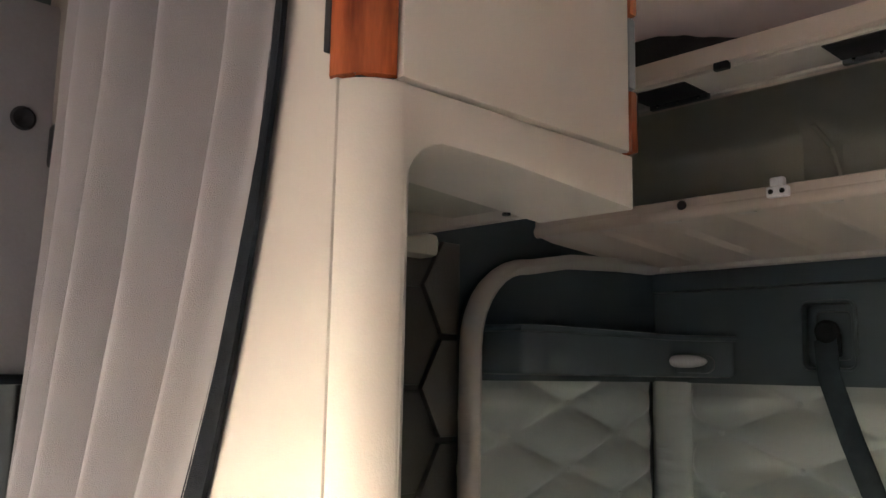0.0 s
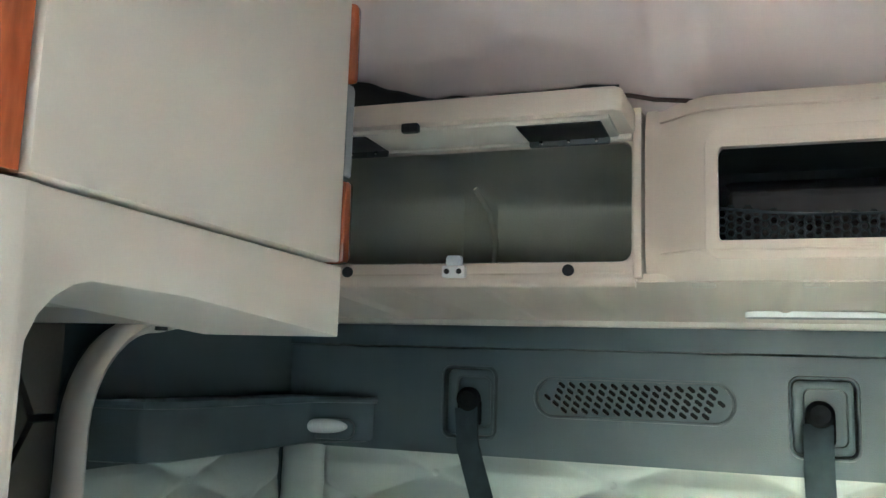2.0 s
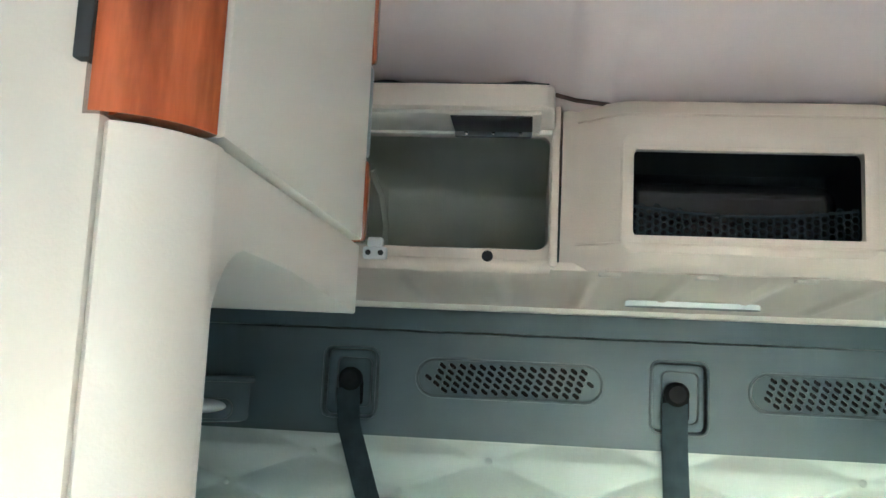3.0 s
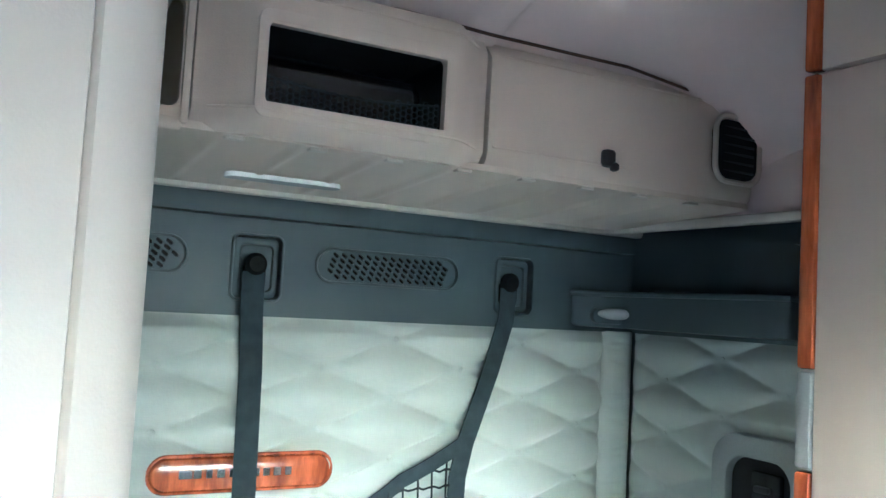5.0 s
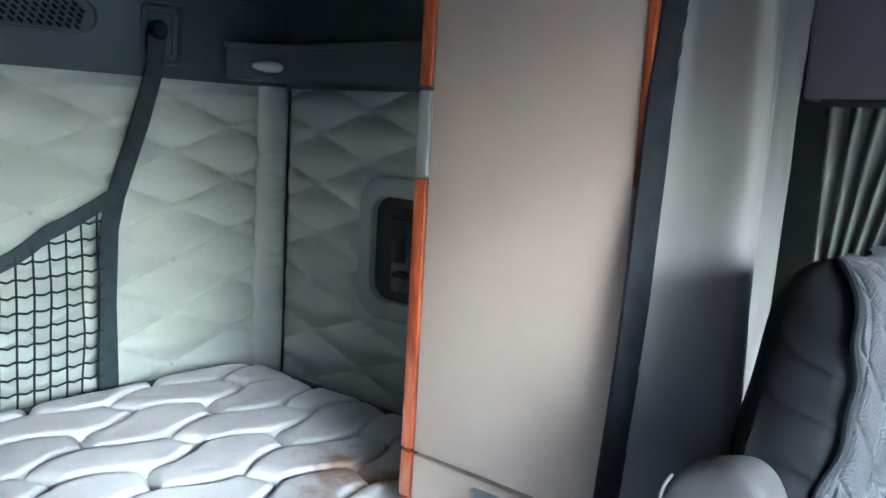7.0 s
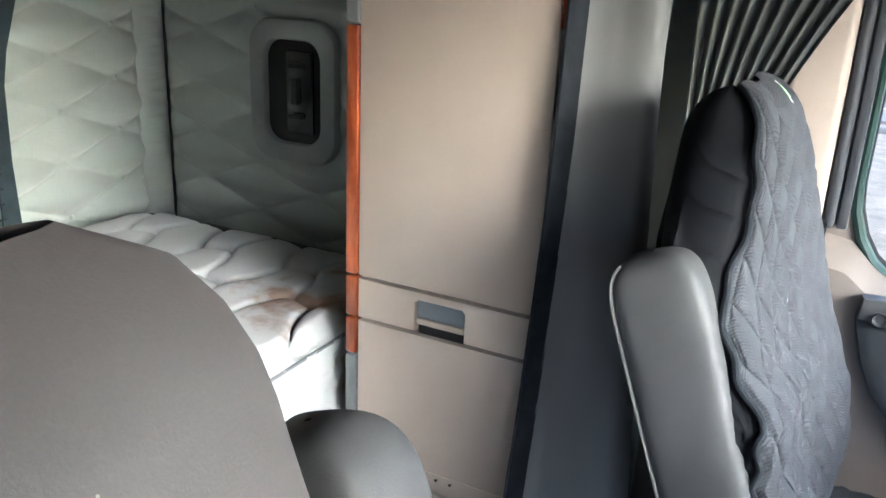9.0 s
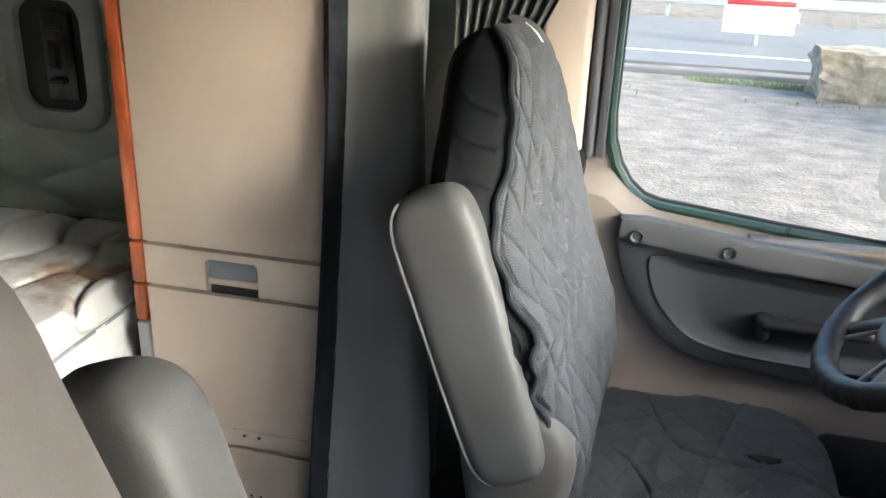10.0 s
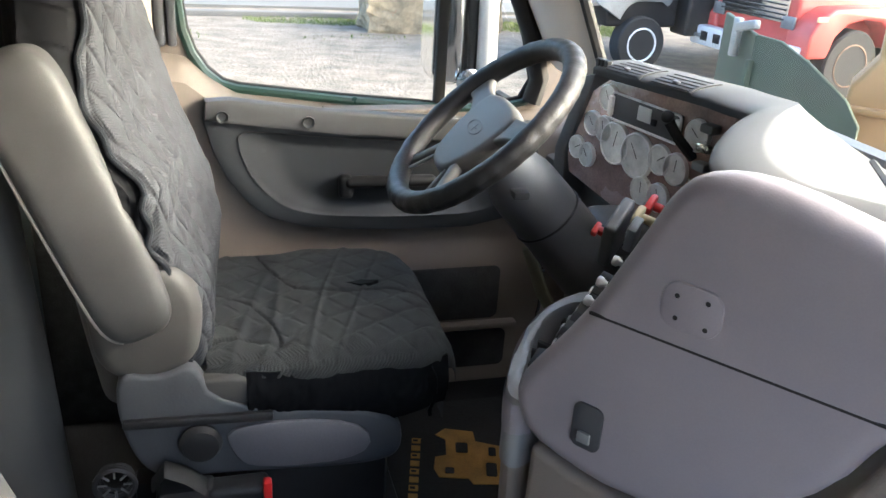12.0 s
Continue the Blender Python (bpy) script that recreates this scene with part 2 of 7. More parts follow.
def thick_grid(fn, nu, nv, back, skip=None):
    """The same with a back side, moved by the vector back, and closed edges."""
    bm = grid(fn, nu, nv, skip=skip)
    ext = bmesh.ops.extrude_face_region(bm, geom=bm.faces[:], use_keep_orig=True)
    for v in ext["geom"]:
        if isinstance(v, bmesh.types.BMVert):
            v.co += Vector(back)
    return bm


def tube(pts, r, n=8, closed=False, flat=None):
    """A tube along points; flat=(a, b) gives an oval or band section instead, b along the first normal."""
    pts = [Vector(p) for p in pts]
    bm = bmesh.new()
    rings, k = [], len(pts)
    up = None
    for i, p in enumerate(pts):
        d = (pts[(i + 1) % k] - pts[i - 1]) if closed else (pts[min(i + 1, k - 1)] - pts[max(i - 1, 0)])
        d.normalize()
        if up is None:
            ref = Vector((0, 1, 0)) if abs(d.y) < 0.9 else Vector((1, 0, 0))
            up = (ref - d * ref.dot(d)).normalized()
        else:
            up = (up - d * up.dot(d)).normalized()
        side = d.cross(up)
        a, b = (r, r) if flat is None else flat
        rings.append([bm.verts.new(p + side * a * math.cos(2 * math.pi * j / n) + up * b * math.sin(2 * math.pi * j / n)) for j in range(n)])
    for i in range(k if closed else k - 1):
        A, B = rings[i], rings[(i + 1) % k]
        for j in range(n):
            bm.faces.new((A[j], A[(j + 1) % n], B[(j + 1) % n], B[j]))
    if not closed:
        bm.faces.new(rings[0]), bm.faces.new(rings[-1])
    return bm


def band(pts, w, t, face=(0, 1, 0)):
    """A flat webbing band of width w and thickness t along points, its flat side towards face."""
    pts = [Vector(p) for p in pts]
    face = Vector(face)
    bm = bmesh.new()
    rings, k = [], len(pts)
    for i, p in enumerate(pts):
        d = (pts[min(i + 1, k - 1)] - pts[max(i - 1, 0)]).normalized()
        s = d.cross(face).normalized()
        f = s.cross(d).normalized()
        rings.append([bm.verts.new(p + s * a * w / 2 + f * b * t / 2) for a, b in ((-1, -1), (1, -1), (1, 1), (-1, 1))])
    for i in range(k - 1):
        for j in range(4):
            bm.faces.new((rings[i][j], rings[i][(j + 1) % 4], rings[i + 1][(j + 1) % 4], rings[i + 1][j]))
    bm.faces.new(rings[0]), bm.faces.new(rings[-1])
    return bm


def lathe(profile, n=24, m=None):
    """A turned shape: (radius, height) points about local z."""
    bm = bmesh.new()
    rings = [[bm.verts.new((r * math.cos(2 * math.pi * j / n), r * math.sin(2 * math.pi * j / n), z)) for j in range(n)] for r, z in profile]
    for a, b in zip(rings, rings[1:]):
        for j in range(n):
            bm.faces.new((a[j], a[(j + 1) % n], b[(j + 1) % n], b[j]))
    bm.faces.new(rings[0]), bm.faces.new(rings[-1])
    if m is not None:
        bm.transform(m)
    return bm


def prism(outline, z0, z1, bevel=0.0, m=None):
    """A solid from a plan outline between two heights."""
    bm = plate(outline, (), z1 - z0, None, 0)
    bm.transform(Matrix.Translation((0, 0, z1)))
    if bevel > 0:
        bmesh.ops.bevel(bm, geom=bm.edges[:], offset=bevel, segments=2, profile=0.5, affect='EDGES')
    if m is not None:
        bm.transform(m)
    return bm


def rounded(pts, n=2):
    """A closed outline with its corners cut n times."""
    for _ in range(n):
        out = []
        for i, p in enumerate(pts):
            q = pts[(i + 1) % len(pts)]
            out += [(p[0] * 0.75 + q[0] * 0.25, p[1] * 0.75 + q[1] * 0.25), (p[0] * 0.25 + q[0] * 0.75, p[1] * 0.25 + q[1] * 0.75)]
        pts = out
    return pts


def smooth_step(a, b, x):
    t = min(1.0, max(0.0, (x - a) / (b - a)))
    return t * t * (3 - 2 * t)


def nz(x, y, z=0.0):
    return noise.noise(Vector((x, y, z)))


def diamond(a, z, high=0.024, wa=0.18, wz=0.069, a0=0.0, z0=1.40):
    """Height of tufted diamonds: tufts every wa and wz, in turn."""
    p = ((a - a0) / wa + (z - z0) / wz) / 2
    q = ((a - a0) / wa - (z - z0) / wz) / 2
    s = abs(math.sin(math.pi * p)) * abs(math.sin(math.pi * q))
    d = min(abs(p - round(p)), 1) + abs(q - round(q))
    fold = 0.9 * nz(a * 30, z * 55) * max(0, 0.75 - d)
    return high * ((s * s + 0.004) ** 0.34 - 0.153) * (1 + 0.25 * nz(a * 7, z * 7, 3)) + 0.006 * fold


def hexes(a, b, pa, pb, high, sharp=0.35, wide=0.42):
    """Height of stuffed six-sided cells with pitch pa along a and pb along b."""
    best = []
    bj = round(b / pb)
    for j in (bj - 1, bj, bj + 1):
        off = 0.5 * (j % 2)
        i0 = round(a / pa - off)
        for i in (i0 - 1, i0, i0 + 1):
            da, db = a / pa - i - off, (b / pb - j) * 0.866
            best.append(da * da + db * db)
    best.sort()
    gap = math.sqrt(best[1]) - math.sqrt(best[0])
    t = min(1.0, max(0.0, gap) / wide)
    return high * (1 - (1 - t) ** (1 / sharp))




def face_px(x):
    return basis((x, 0, 0), (0, 1, 0), (0, 0, 1))


def mir(loop):
    return [(-a, b) for a, b in loop]


def face_nx(x):
    """Faces the passenger side; loops are in (-y, z)."""
    return basis((x, 0, 0), (0, -1, 0), (0, 0, 1))


def face_ny(y):
    """Faces the front of the cab; loops are in (x, z)."""
    return basis((0, y, 0), (1, 0, 0), (0, 0, 1))


def rect(a0, a1, b0, b1):
    return [(a0, b0), (a1, b0), (a1, b1), (a0, b1)]


# ---- the shell of the cab and sleeper ----
solo("floor", span(-1.16, 1.16, -0.95, 2.46, -0.06, 0.0, 0), FLOORM, "black rubber cab floor, scuffed and dusty", "floor", kind="structure")
solo("wall_rear", span(-1.16, 1.16, 2.40, 2.46, 0.0, 2.35, 0), BLUE, "rear wall of the sleeper behind its lining", "wall", kind="structure")
for side, nm in ((1, "wall_driver_side"), (-1, "wall_passenger_side")):
    solo(nm, span(side * 1.10, side * 1.16, 0.90, 2.40, 0.0, 2.35, 0), BLUE, "side wall of the sleeper behind its lining", "wall", kind="structure")

WIN = [(0.555, 1.48), (0.560, 1.02)] + [(0.56 - 0.13 * (1 - math.cos(a)), 1.02 - 0.19 * math.sin(a)) for a in (0.3, 0.6, 0.9, 1.2)] + [
    (0.44, 0.832), (0.20, 0.806), (-0.045, 0.786), (-0.20, 0.786), (-0.26, 0.80), (-0.285, 0.85), (-0.26, 0.95), (-0.20, 1.10), (-0.13, 1.25), (-0.04, 1.44), (0.0, 1.48)]
WIN = WIN[::-1]


def window_wall(side, nm):
    """Cab side with the door window cut through it."""
    outer = [(-0.95, 0.0), (0.90, 0.0), (0.90, 1.75), (0.0, 1.75), (-0.12, 1.50), (-0.30, 1.22), (-0.40, 0.90), (-0.95, 0.78)]
    if side > 0:
        bm = plate(mir(outer), [mir(WIN)], 0.05, face_nx(1.05))
    else:
        bm = plate(outer, [[(0.62, 0.10), (0.62, 1.43), (-0.02, 1.43), (-0.13, 1.25), (-0.22, 1.05), (-0.30, 0.85), (-0.30, 0.10)][::-1]], 0.05, face_px(-1.05))
    return solo(nm, bm, DOORB, "tan cab side with its door opening", "wall", kind="structure")


window_wall(1, "wall_cab_driver")
window_wall(-1, "wall_cab_passenger")


def roof(u, v):
    y = -0.32 + 2.76 * v
    x = -1.16 + 2.32 * u
    prof = [(-0.32, 1.60), (-0.06, 1.62), (0.2, 1.90), (0.5, 2.16), (0.9, 2.26), (1.3, 2.22), (1.6, 2.12), (1.8, 2.03), (1.92, 1.985), (2.1, 1.985), (2.44, 1.985)]
    z = prof[-1][1]
    for (y0, z0), (y1, z1) in zip(prof, prof[1:]):
        if y0 <= y <= y1:
            t = (y - y0) / (y1 - y0)
            t = 0.5 * t + 0.5 * t * t * (3 - 2 * t)
            z = z0 + t * (z1 - z0)
            break
    z -= 0.22 * smooth_step(0.55, 1.16, abs(x)) ** 2 * (1 - (smooth_step(1.78, 1.90, y) if x < 0 else 0))
    rib = smooth_step(0.045, 0.022, abs(x + 0.20)) + smooth_step(0.038, 0.018, abs(x - 0.28))
    z -= 0.016 * rib * smooth_step(0.9, 1.4, y)
    return Vector((x, y, z + 0.004 * nz(x * 3, y * 3)))


solo("ceiling", thick_grid(roof, 260, 80, (0, 0, 0.04)), HEAD, "pinkish beige cloth headliner with soft moulded ribs", "ceiling", kind="structure")
for side in (1, -1):
    solo("wall_upper", span(side * 1.10, side * 1.16, -0.1, 0.90, 1.75, 2.35, 0), PPANEL, "upper cab side wall above the door", "wall", kind="structure")

# windscreen: a bowed sheet of glass in a dark frame, from the dash up to the roof
def screen_base(x):
    return -0.62 + 0.42 * (abs(x) / 0.80) ** 2.4 * 0.62


def screen(u, v, out=0.0):
    x = -0.80 + 1.60 * u
    y0 = screen_base(x)
    y1 = -0.10 - 0.07 * (1 - (x / 0.8) ** 2)
    xs = x * (1 - 0.077 * v)
    return Vector((xs, y0 + (y1 - y0) * 1.284 * v - out, 0.900 + 0.70 * v))


pane = solo("windscreen_1", thick_grid(screen, 24, 8, (0, -0.005, 0)), SCREENG, "large bowed windscreen glass above the dash", "windscreen", kind="structure")
pane.visible_shadow = False
edge = [screen(0, v / 8) for v in range(9)] + [screen(u / 24, 1) for u in range(1, 25)] + [screen(1, v / 8) for v in range(7, -1, -1)]
solo("windscreen_seal", tube([p + Vector((0, 0.004, 0)) for p in edge], 0.013, 8), RUBBER, "black rubber windscreen seal", "seal", kind="structure")
for side, nm in ((1, "a_pillar_driver"), (-1, "a_pillar_passenger")):
    def pillar(u, v, side=side):
        p = screen(1.0 if side > 0 else 0.0, v)
        q = Vector((side * 1.045, -0.315 + 0.371 * v, 0.90 + 0.693 * v))
        w = p.lerp(q, u)
        return w + Vector((-side * 0.02 * math.sin(math.pi * u), 0.035 * math.sin(math.pi * u), 0))
    solo(nm, thick_grid(pillar, 8, 12, (side * 0.03, -0.02, 0)), PILLAR, "pale beige windscreen pillar trim", "pillar", kind="structure")
solo("wall_front", span(-1.1, 1.1, -0.95, -0.90, 0, 0.80, 0), DASHD, "firewall behind the dash", "wall", kind="structure")
solo("windscreen_header", span(-1.0, 1.0, -0.10, 0.03, 1.595, 1.63, 0.01), HEAD, "headliner edge above the windscreen", "trim", kind="structure")


# ---- lining of the sleeper's rear part ----
def belt_off(x):
    return 0.012 if abs(x) < 0.1 else (0.028 if x > 0 else 0.0)


def belt_recess(x):
    return rr(x + belt_off(x), 1.545, 0.105, 0.135, 0.015)


BELTS = (-0.65, 0.0, 0.65)
GRILLES = ((-0.505, -0.146), (0.155, 0.505))
panel = thing("upper_wall_panel", (0, 2.36, 1.44), "slate blue plastic wall panel with perforated grilles under the overhead lockers", "wall panel")
holes = [belt_recess(x) for x in BELTS] + [rr((a + b) / 2, 1.562, b - a + 0.016, 0.076, 0.037, 8) for a, b in GRILLES]
part("face_panel", plate(rect(-1.07, 1.07, 1.440, 1.652), holes, 0.03, face_ny(2.36)), BLUE, panel)
part("top_panel", span(-1.07, 1.07, 2.352, 2.39, 1.655, 1.712, 0.004), BLUE, panel)
for x in BELTS:
    bz = merge(plate(rr(x + belt_off(x), 1.545, 0.117, 0.147, 0.02), [belt_recess(x)], 0.012, face_ny(2.352), 0.004),
               plate(belt_recess(x), (), 0.006, face_ny(2.388)),
               plate(rr(x + belt_off(x), 1.545, 0.104, 0.134, 0.015), [rr(x + belt_off(x) + 0.004, 1.545, 0.07, 0.10, 0.012)], 0.01, face_ny(2.375), 0.005))
    part("anchor_bezel", bz, BLUE, panel)
for a, b in GRILLES:
    dots = []
    nx = 17
    for r in range(5):
        for k in range(-6, nx + 6):
            dx = (a + b) / 2 + 0.0205 * (k - nx // 2) - 0.0165 * (r - 2)
            dz = 1.562 + (r - 2) * 0.0122
            if a + 0.012 + 0.008 * abs(r - 2) < dx < b - 0.012 - 0.008 * abs(r - 2):
                dots.append([(dx + 0.8 * p + 0.6 * q, dz - 0.6 * p + 0.8 * q) for p, q in ((-0.0088, 0), (-0.006, -0.0041), (0.006, -0.0041), (0.0088, 0), (0.006, 0.0041), (-0.006, 0.0041))])
    g = part("grille", plate(rr((a + b) / 2, 1.562, b - a + 0.006, 0.068, 0.033, 8), dots, 0.006, face_ny(2.362)), BLUE, panel, "perforated oval grille", smooth=False)
    part("grille_backing", plate(rr((a + b) / 2, 1.562, b - a, 0.066, 0.03, 8), (), 0.004, face_ny(2.384)), FELT, panel)
    part("grille_rim", tube([Vector((p[0], 2.359, p[1])) for p in rr((a + b) / 2, 1.562, b - a + 0.016, 0.076, 0.037, 8)], 0.003, 6, closed=True), BLUE, panel)

# belt anchors: a pivoting plastic end that holds the webbing
for x in BELTS:
    an = thing("belt_anchor", (x, 2.36, 1.50), "black plastic belt end in a recess of the blue panel", "belt anchor", "belt anchors on the rear wall")
    part("swivel", merge(lathe([(0.0, 0), (0.02, 0), (0.024, 0.008), (0.024, 0.02), (0.017, 0.028), (0, 0.026)], 20, basis((x + 0.004, 2.356, 1.552), (1, 0, 0), (0, 0, 1)))), FELT, an)
    part("buckle_tongue", rbox((x + 0.004, 2.350, 1.525), (0.05, 0.016, 0.05), 0.006), FELT, an)


def rear_quilt(u, v):
    x, z = -0.975 + 1.95 * u, 0.60 + 0.842 * v
    e = min(1, (1.442 - z) / 0.03, (0.975 - abs(x)) / 0.02)
    return Vector((x, 2.372 - 0.004 - diamond(x, z, 0.045) * max(0.15, e), z))


quilt = thing("quilted_rear_panel", (0, 2.37, 0.6), "grey-green vinyl rear wall panel tufted in wide diamonds", "quilted panel")
part("padding", thick_grid(rear_quilt, 700, 300, (0, 0.02, 0)), QUILT, quilt)
for i in range(-5, 6):
    for j in range(0, 12):
        if (i + j) % 2 == 0:
            z = 1.40 - 0.069 * j
            part("button", lathe([(0, 0), (0.006, 0), (0.008, 0.003), (0.005, 0.006), (0, 0.007)], 8, basis((0.18 * i, 2.37, z), (1, 0, 0), (0, 0, 1))), QUILT, quilt)
for side in (1, -1):
    def welt(u, v, side=side):
        a = math.pi * u
        z = 0.60 + 0.842 * v
        ruck = 0.007 * (nz(z * 45, u * 2.5, 3) + 0.5 * nz(z * 110, u * 4, 8)) * math.sin(a)
        return Vector((side * (1.026 - 0.052 * math.cos(a)), 2.37 - (0.026 + ruck) * math.sin(a), z))
    part("corner_strip", thick_grid(welt, 10, 200, (0, 0.012, 0)), QUILT, quilt, "ruched vertical vinyl strip in the corner")

for side, nm in ((1, "quilted_side_panel"), (-1, "quilted_side_panel")):
    def side_quilt(u, v, side=side):
        y, z = 1.715 + 0.64 * u, 0.60 + 0.855 * v
        e = min(1, (1.455 - z) / 0.03, (2.36 - y) / 0.03)
        h = diamond(y, z, 0.035, 0.19, 0.069, 2.04, 1.393) * max(0.15, e)
        d = max(abs(y - 1.905) - 0.10, abs(z - 1.045) - 0.15)
        h *= smooth_step(0.02, 0.07, d) if side > 0 else 1
        return Vector((side * (1.082 - h), y, z))
    q = thing(nm, (side * 1.08, 2.0, 0.6), "grey-green vinyl side wall panel tufted in wide diamonds", "quilted panel", "side wall panels")
    part("padding", thick_grid(side_quilt, 230, 300, (side * 0.015, 0, 0)), QUILT, q)
    for i in range(-2, 2):
        for j in range(0, 12):
            z = 1.393 - 0.069 * j
            if (i + j) % 2 == 0 and not (side > 0 and i in (-1, 0) and 0.85 < z < 1.25):
                part("button", lathe([(0, 0), (0.006, 0), (0.008, 0.003), (0.005, 0.006), (0, 0.007)], 8, basis((side * 1.08, 2.04 + 0.19 * i, z), (0, side, 0), (0, 0, 1))), QUILT, q)

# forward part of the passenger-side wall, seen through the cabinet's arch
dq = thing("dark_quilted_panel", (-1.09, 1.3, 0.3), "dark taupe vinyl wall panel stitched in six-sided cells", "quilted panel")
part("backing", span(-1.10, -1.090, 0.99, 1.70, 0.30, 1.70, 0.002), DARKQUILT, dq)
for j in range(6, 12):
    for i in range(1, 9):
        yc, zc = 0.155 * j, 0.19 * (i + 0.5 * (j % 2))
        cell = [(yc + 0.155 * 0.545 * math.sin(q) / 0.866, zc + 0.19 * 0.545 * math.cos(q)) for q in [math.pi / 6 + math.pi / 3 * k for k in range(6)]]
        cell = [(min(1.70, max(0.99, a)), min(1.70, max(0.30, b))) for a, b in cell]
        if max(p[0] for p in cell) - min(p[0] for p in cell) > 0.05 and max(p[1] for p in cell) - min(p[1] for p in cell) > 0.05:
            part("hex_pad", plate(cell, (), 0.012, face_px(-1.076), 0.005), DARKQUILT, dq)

ALCOVE = [(1.864 - 0.164 * math.cos(a), 1.505 + 0.164 * math.sin(a)) for a in [math.pi / 2 * q / 8 for q in range(9)]]
# blue ledges with a reading lamp in the rear corners
LEDGE = [(0.855, 2.358), (0.872, 2.340), (0.930, 2.285), (0.948, 2.24), (0.950, 1.81), (0.975, 1.765), (1.07, 1.745), (1.07, 2.358)]
for side in (1, -1):
    ol = LEDGE if side > 0 else [(-a, b) for a, b in LEDGE][::-1]
    led = thing("side_ledge", (side * 1.0, 2.0, 1.455), "slate blue moulded plastic ledge with a small lamp", "ledge", "corner ledges")
    part("ledge_body", prism(ol[::-1] if side > 0 else ol[::-1], 1.452, 1.545, 0.010), BLUE, led)
    part("ledge_lip", tube([(side * a, b, 1.540) for a, b in LEDGE[:7]], 0.007, 8), BLUE, led)
    lampm = basis((side * 0.930, 2.270, 1.486), (1, side * -0.25, 0), (0, 0, 1))
    part("lamp_bezel", plate(rr(0, -0.004, 0.125, 0.040, 0.018, 6), (), 0.02, lampm @ Matrix.Translation((0, 0, 0.014)), 0.004), BLUE, led)

    def dome(u, v, lampm=lampm):
        a, b = 2 * math.pi * u, math.pi * (v - 0.5)
        return lampm @ Vector((0.052 * math.cos(a) * math.cos(b), 0.002 + 0.015 * math.sin(b), 0.012 + 0.026 * math.sin(a) * math.cos(b)))
    part("lamp_lens", grid(dome, 24, 12, wrap_u=True), LENS, led, "bright domed lamp lens")
    bp_ = [(1.70, 1.44)] + ALCOVE + [(2.36, 1.71), (2.36, 1.44)]
    part("back_panel", plate(mir(bp_) if side > 0 else bp_, (), 0.02, face_nx(1.065) if side > 0 else face_px(-1.065)), BLUE, led)

# pale moulding round the alcove
for side in (1, -1):
    pts = [(side * 1.045, 1.70, 0.70), (side * 1.045, 1.70, 1.1)] + [(side * 1.045, ya, za) for ya, za in (ALCOVE if side < 0 else ALCOVE[:4])] + ([(side * 1.048, 2.0, 1.694), (side * 1.05, 2.20, 1.707), (side * 1.05, 2.325, 1.711)] if side < 0 else [])
    solo("alcove_moulding", tube(pts, 0.02, 10, flat=(0.026, 0.016)), CREAM, "cream rounded moulding at the alcove's edge", "moulding", kind="structure")
solo("side_moulding", tube([(0.80, 2.343, 1.712), (0.92, 2.340, 1.713), (0.962, 2.318, 1.714), (0.980, 2.26, 1.715), (0.990, 2.0, 1.716), (1.0, 1.36, 1.716)], 0.011, 8, flat=(0.013, 0.011)), CREAM, "cream moulding along the side wall under the lockers", "moulding", kind="structure")
solo("side_fairing", thick_grid(lambda u, v: Vector((1.0 + 0.075 * v * v, 1.35 + 1.0 * u, 1.722 + 0.24 * v)), 10, 10, (0.012, 0, 0)), HEAD, "pale cloth fairing between the side moulding and the headliner", "trim", kind="structure")
solo("locker_lip_moulding", span(-1.07, 1.07, 2.325, 2.36, 1.700, 1.722, 0.006), CREAM, "cream moulding where the lockers meet the wall panel", "moulding", kind="structure")

# window vent in the driver-side wall
vent = thing("bunk_side_vent", (1.08, 1.905, 0.86), "grey framed side vent with a black recess and handle", "vent window")
part("frame", plate(mir(rr(1.905, 1.045, 0.275, 0.37, 0.075, 7)), [mir(rr(1.905, 1.045, 0.175, 0.265, 0.05, 7))], 0.035, face_nx(1.052), 0.012), mat("grey_vent_plastic", (0.30, 0.32, 0.31), 0.45), vent)
part("recess", plate(mir(rr(1.905, 1.045, 0.185, 0.275, 0.05, 7)), (), 0.01, face_nx(1.074)), BLACK, vent)
part("door", rbox((1.068, 1.885, 1.045), (0.012, 0.085, 0.215), 0.01), GLOSSBLACK, vent)
part("handle", merge(rbox((1.058, 1.895, 1.05), (0.02, 0.022, 0.07), 0.006), rbox((1.055, 1.89, 1.115), (0.015, 0.04, 0.014), 0.004), rbox((1.055, 1.89, 0.985), (0.015, 0.04, 0.014), 0.004)), BLACK, vent)


# ---- overhead lockers ----
lock = thing("overhead_lockers", (0, 2.1, 1.735), "beige moulded overhead lockers along the rear wall, one flap raised open", "overhead lockers")
# passenger-side locker: an open hatch
part("hatch_front", plate(rect(-1.04, -0.258, 1.738, 1.985), [rr(-0.615, 1.853, 0.70, 0.173, 0.016)], 0.016, face_ny(1.878), 0.003), BEIGE, lock)
part("hatch_lower_edge", merge(tube([(-1.04, 1.886, 1.742), (-0.26, 1.886, 1.742)], 0.012, 10)), BEIGE, lock)


def hatch_back(u, v):
    x = -1.03 + 0.77 * u
    bulge = 0.10 * (1 - smooth_step(-0.62, -0.58, x))
    if v < 0.5:
        return Vector((x, 2.30 - bulge, 1.745 + 0.36 * v))
    a = math.pi * (v - 0.5)
    return Vector((x, 1.90 + (0.40 - bulge) * math.cos(a), 1.925 + 0.054 * math.sin(a)))


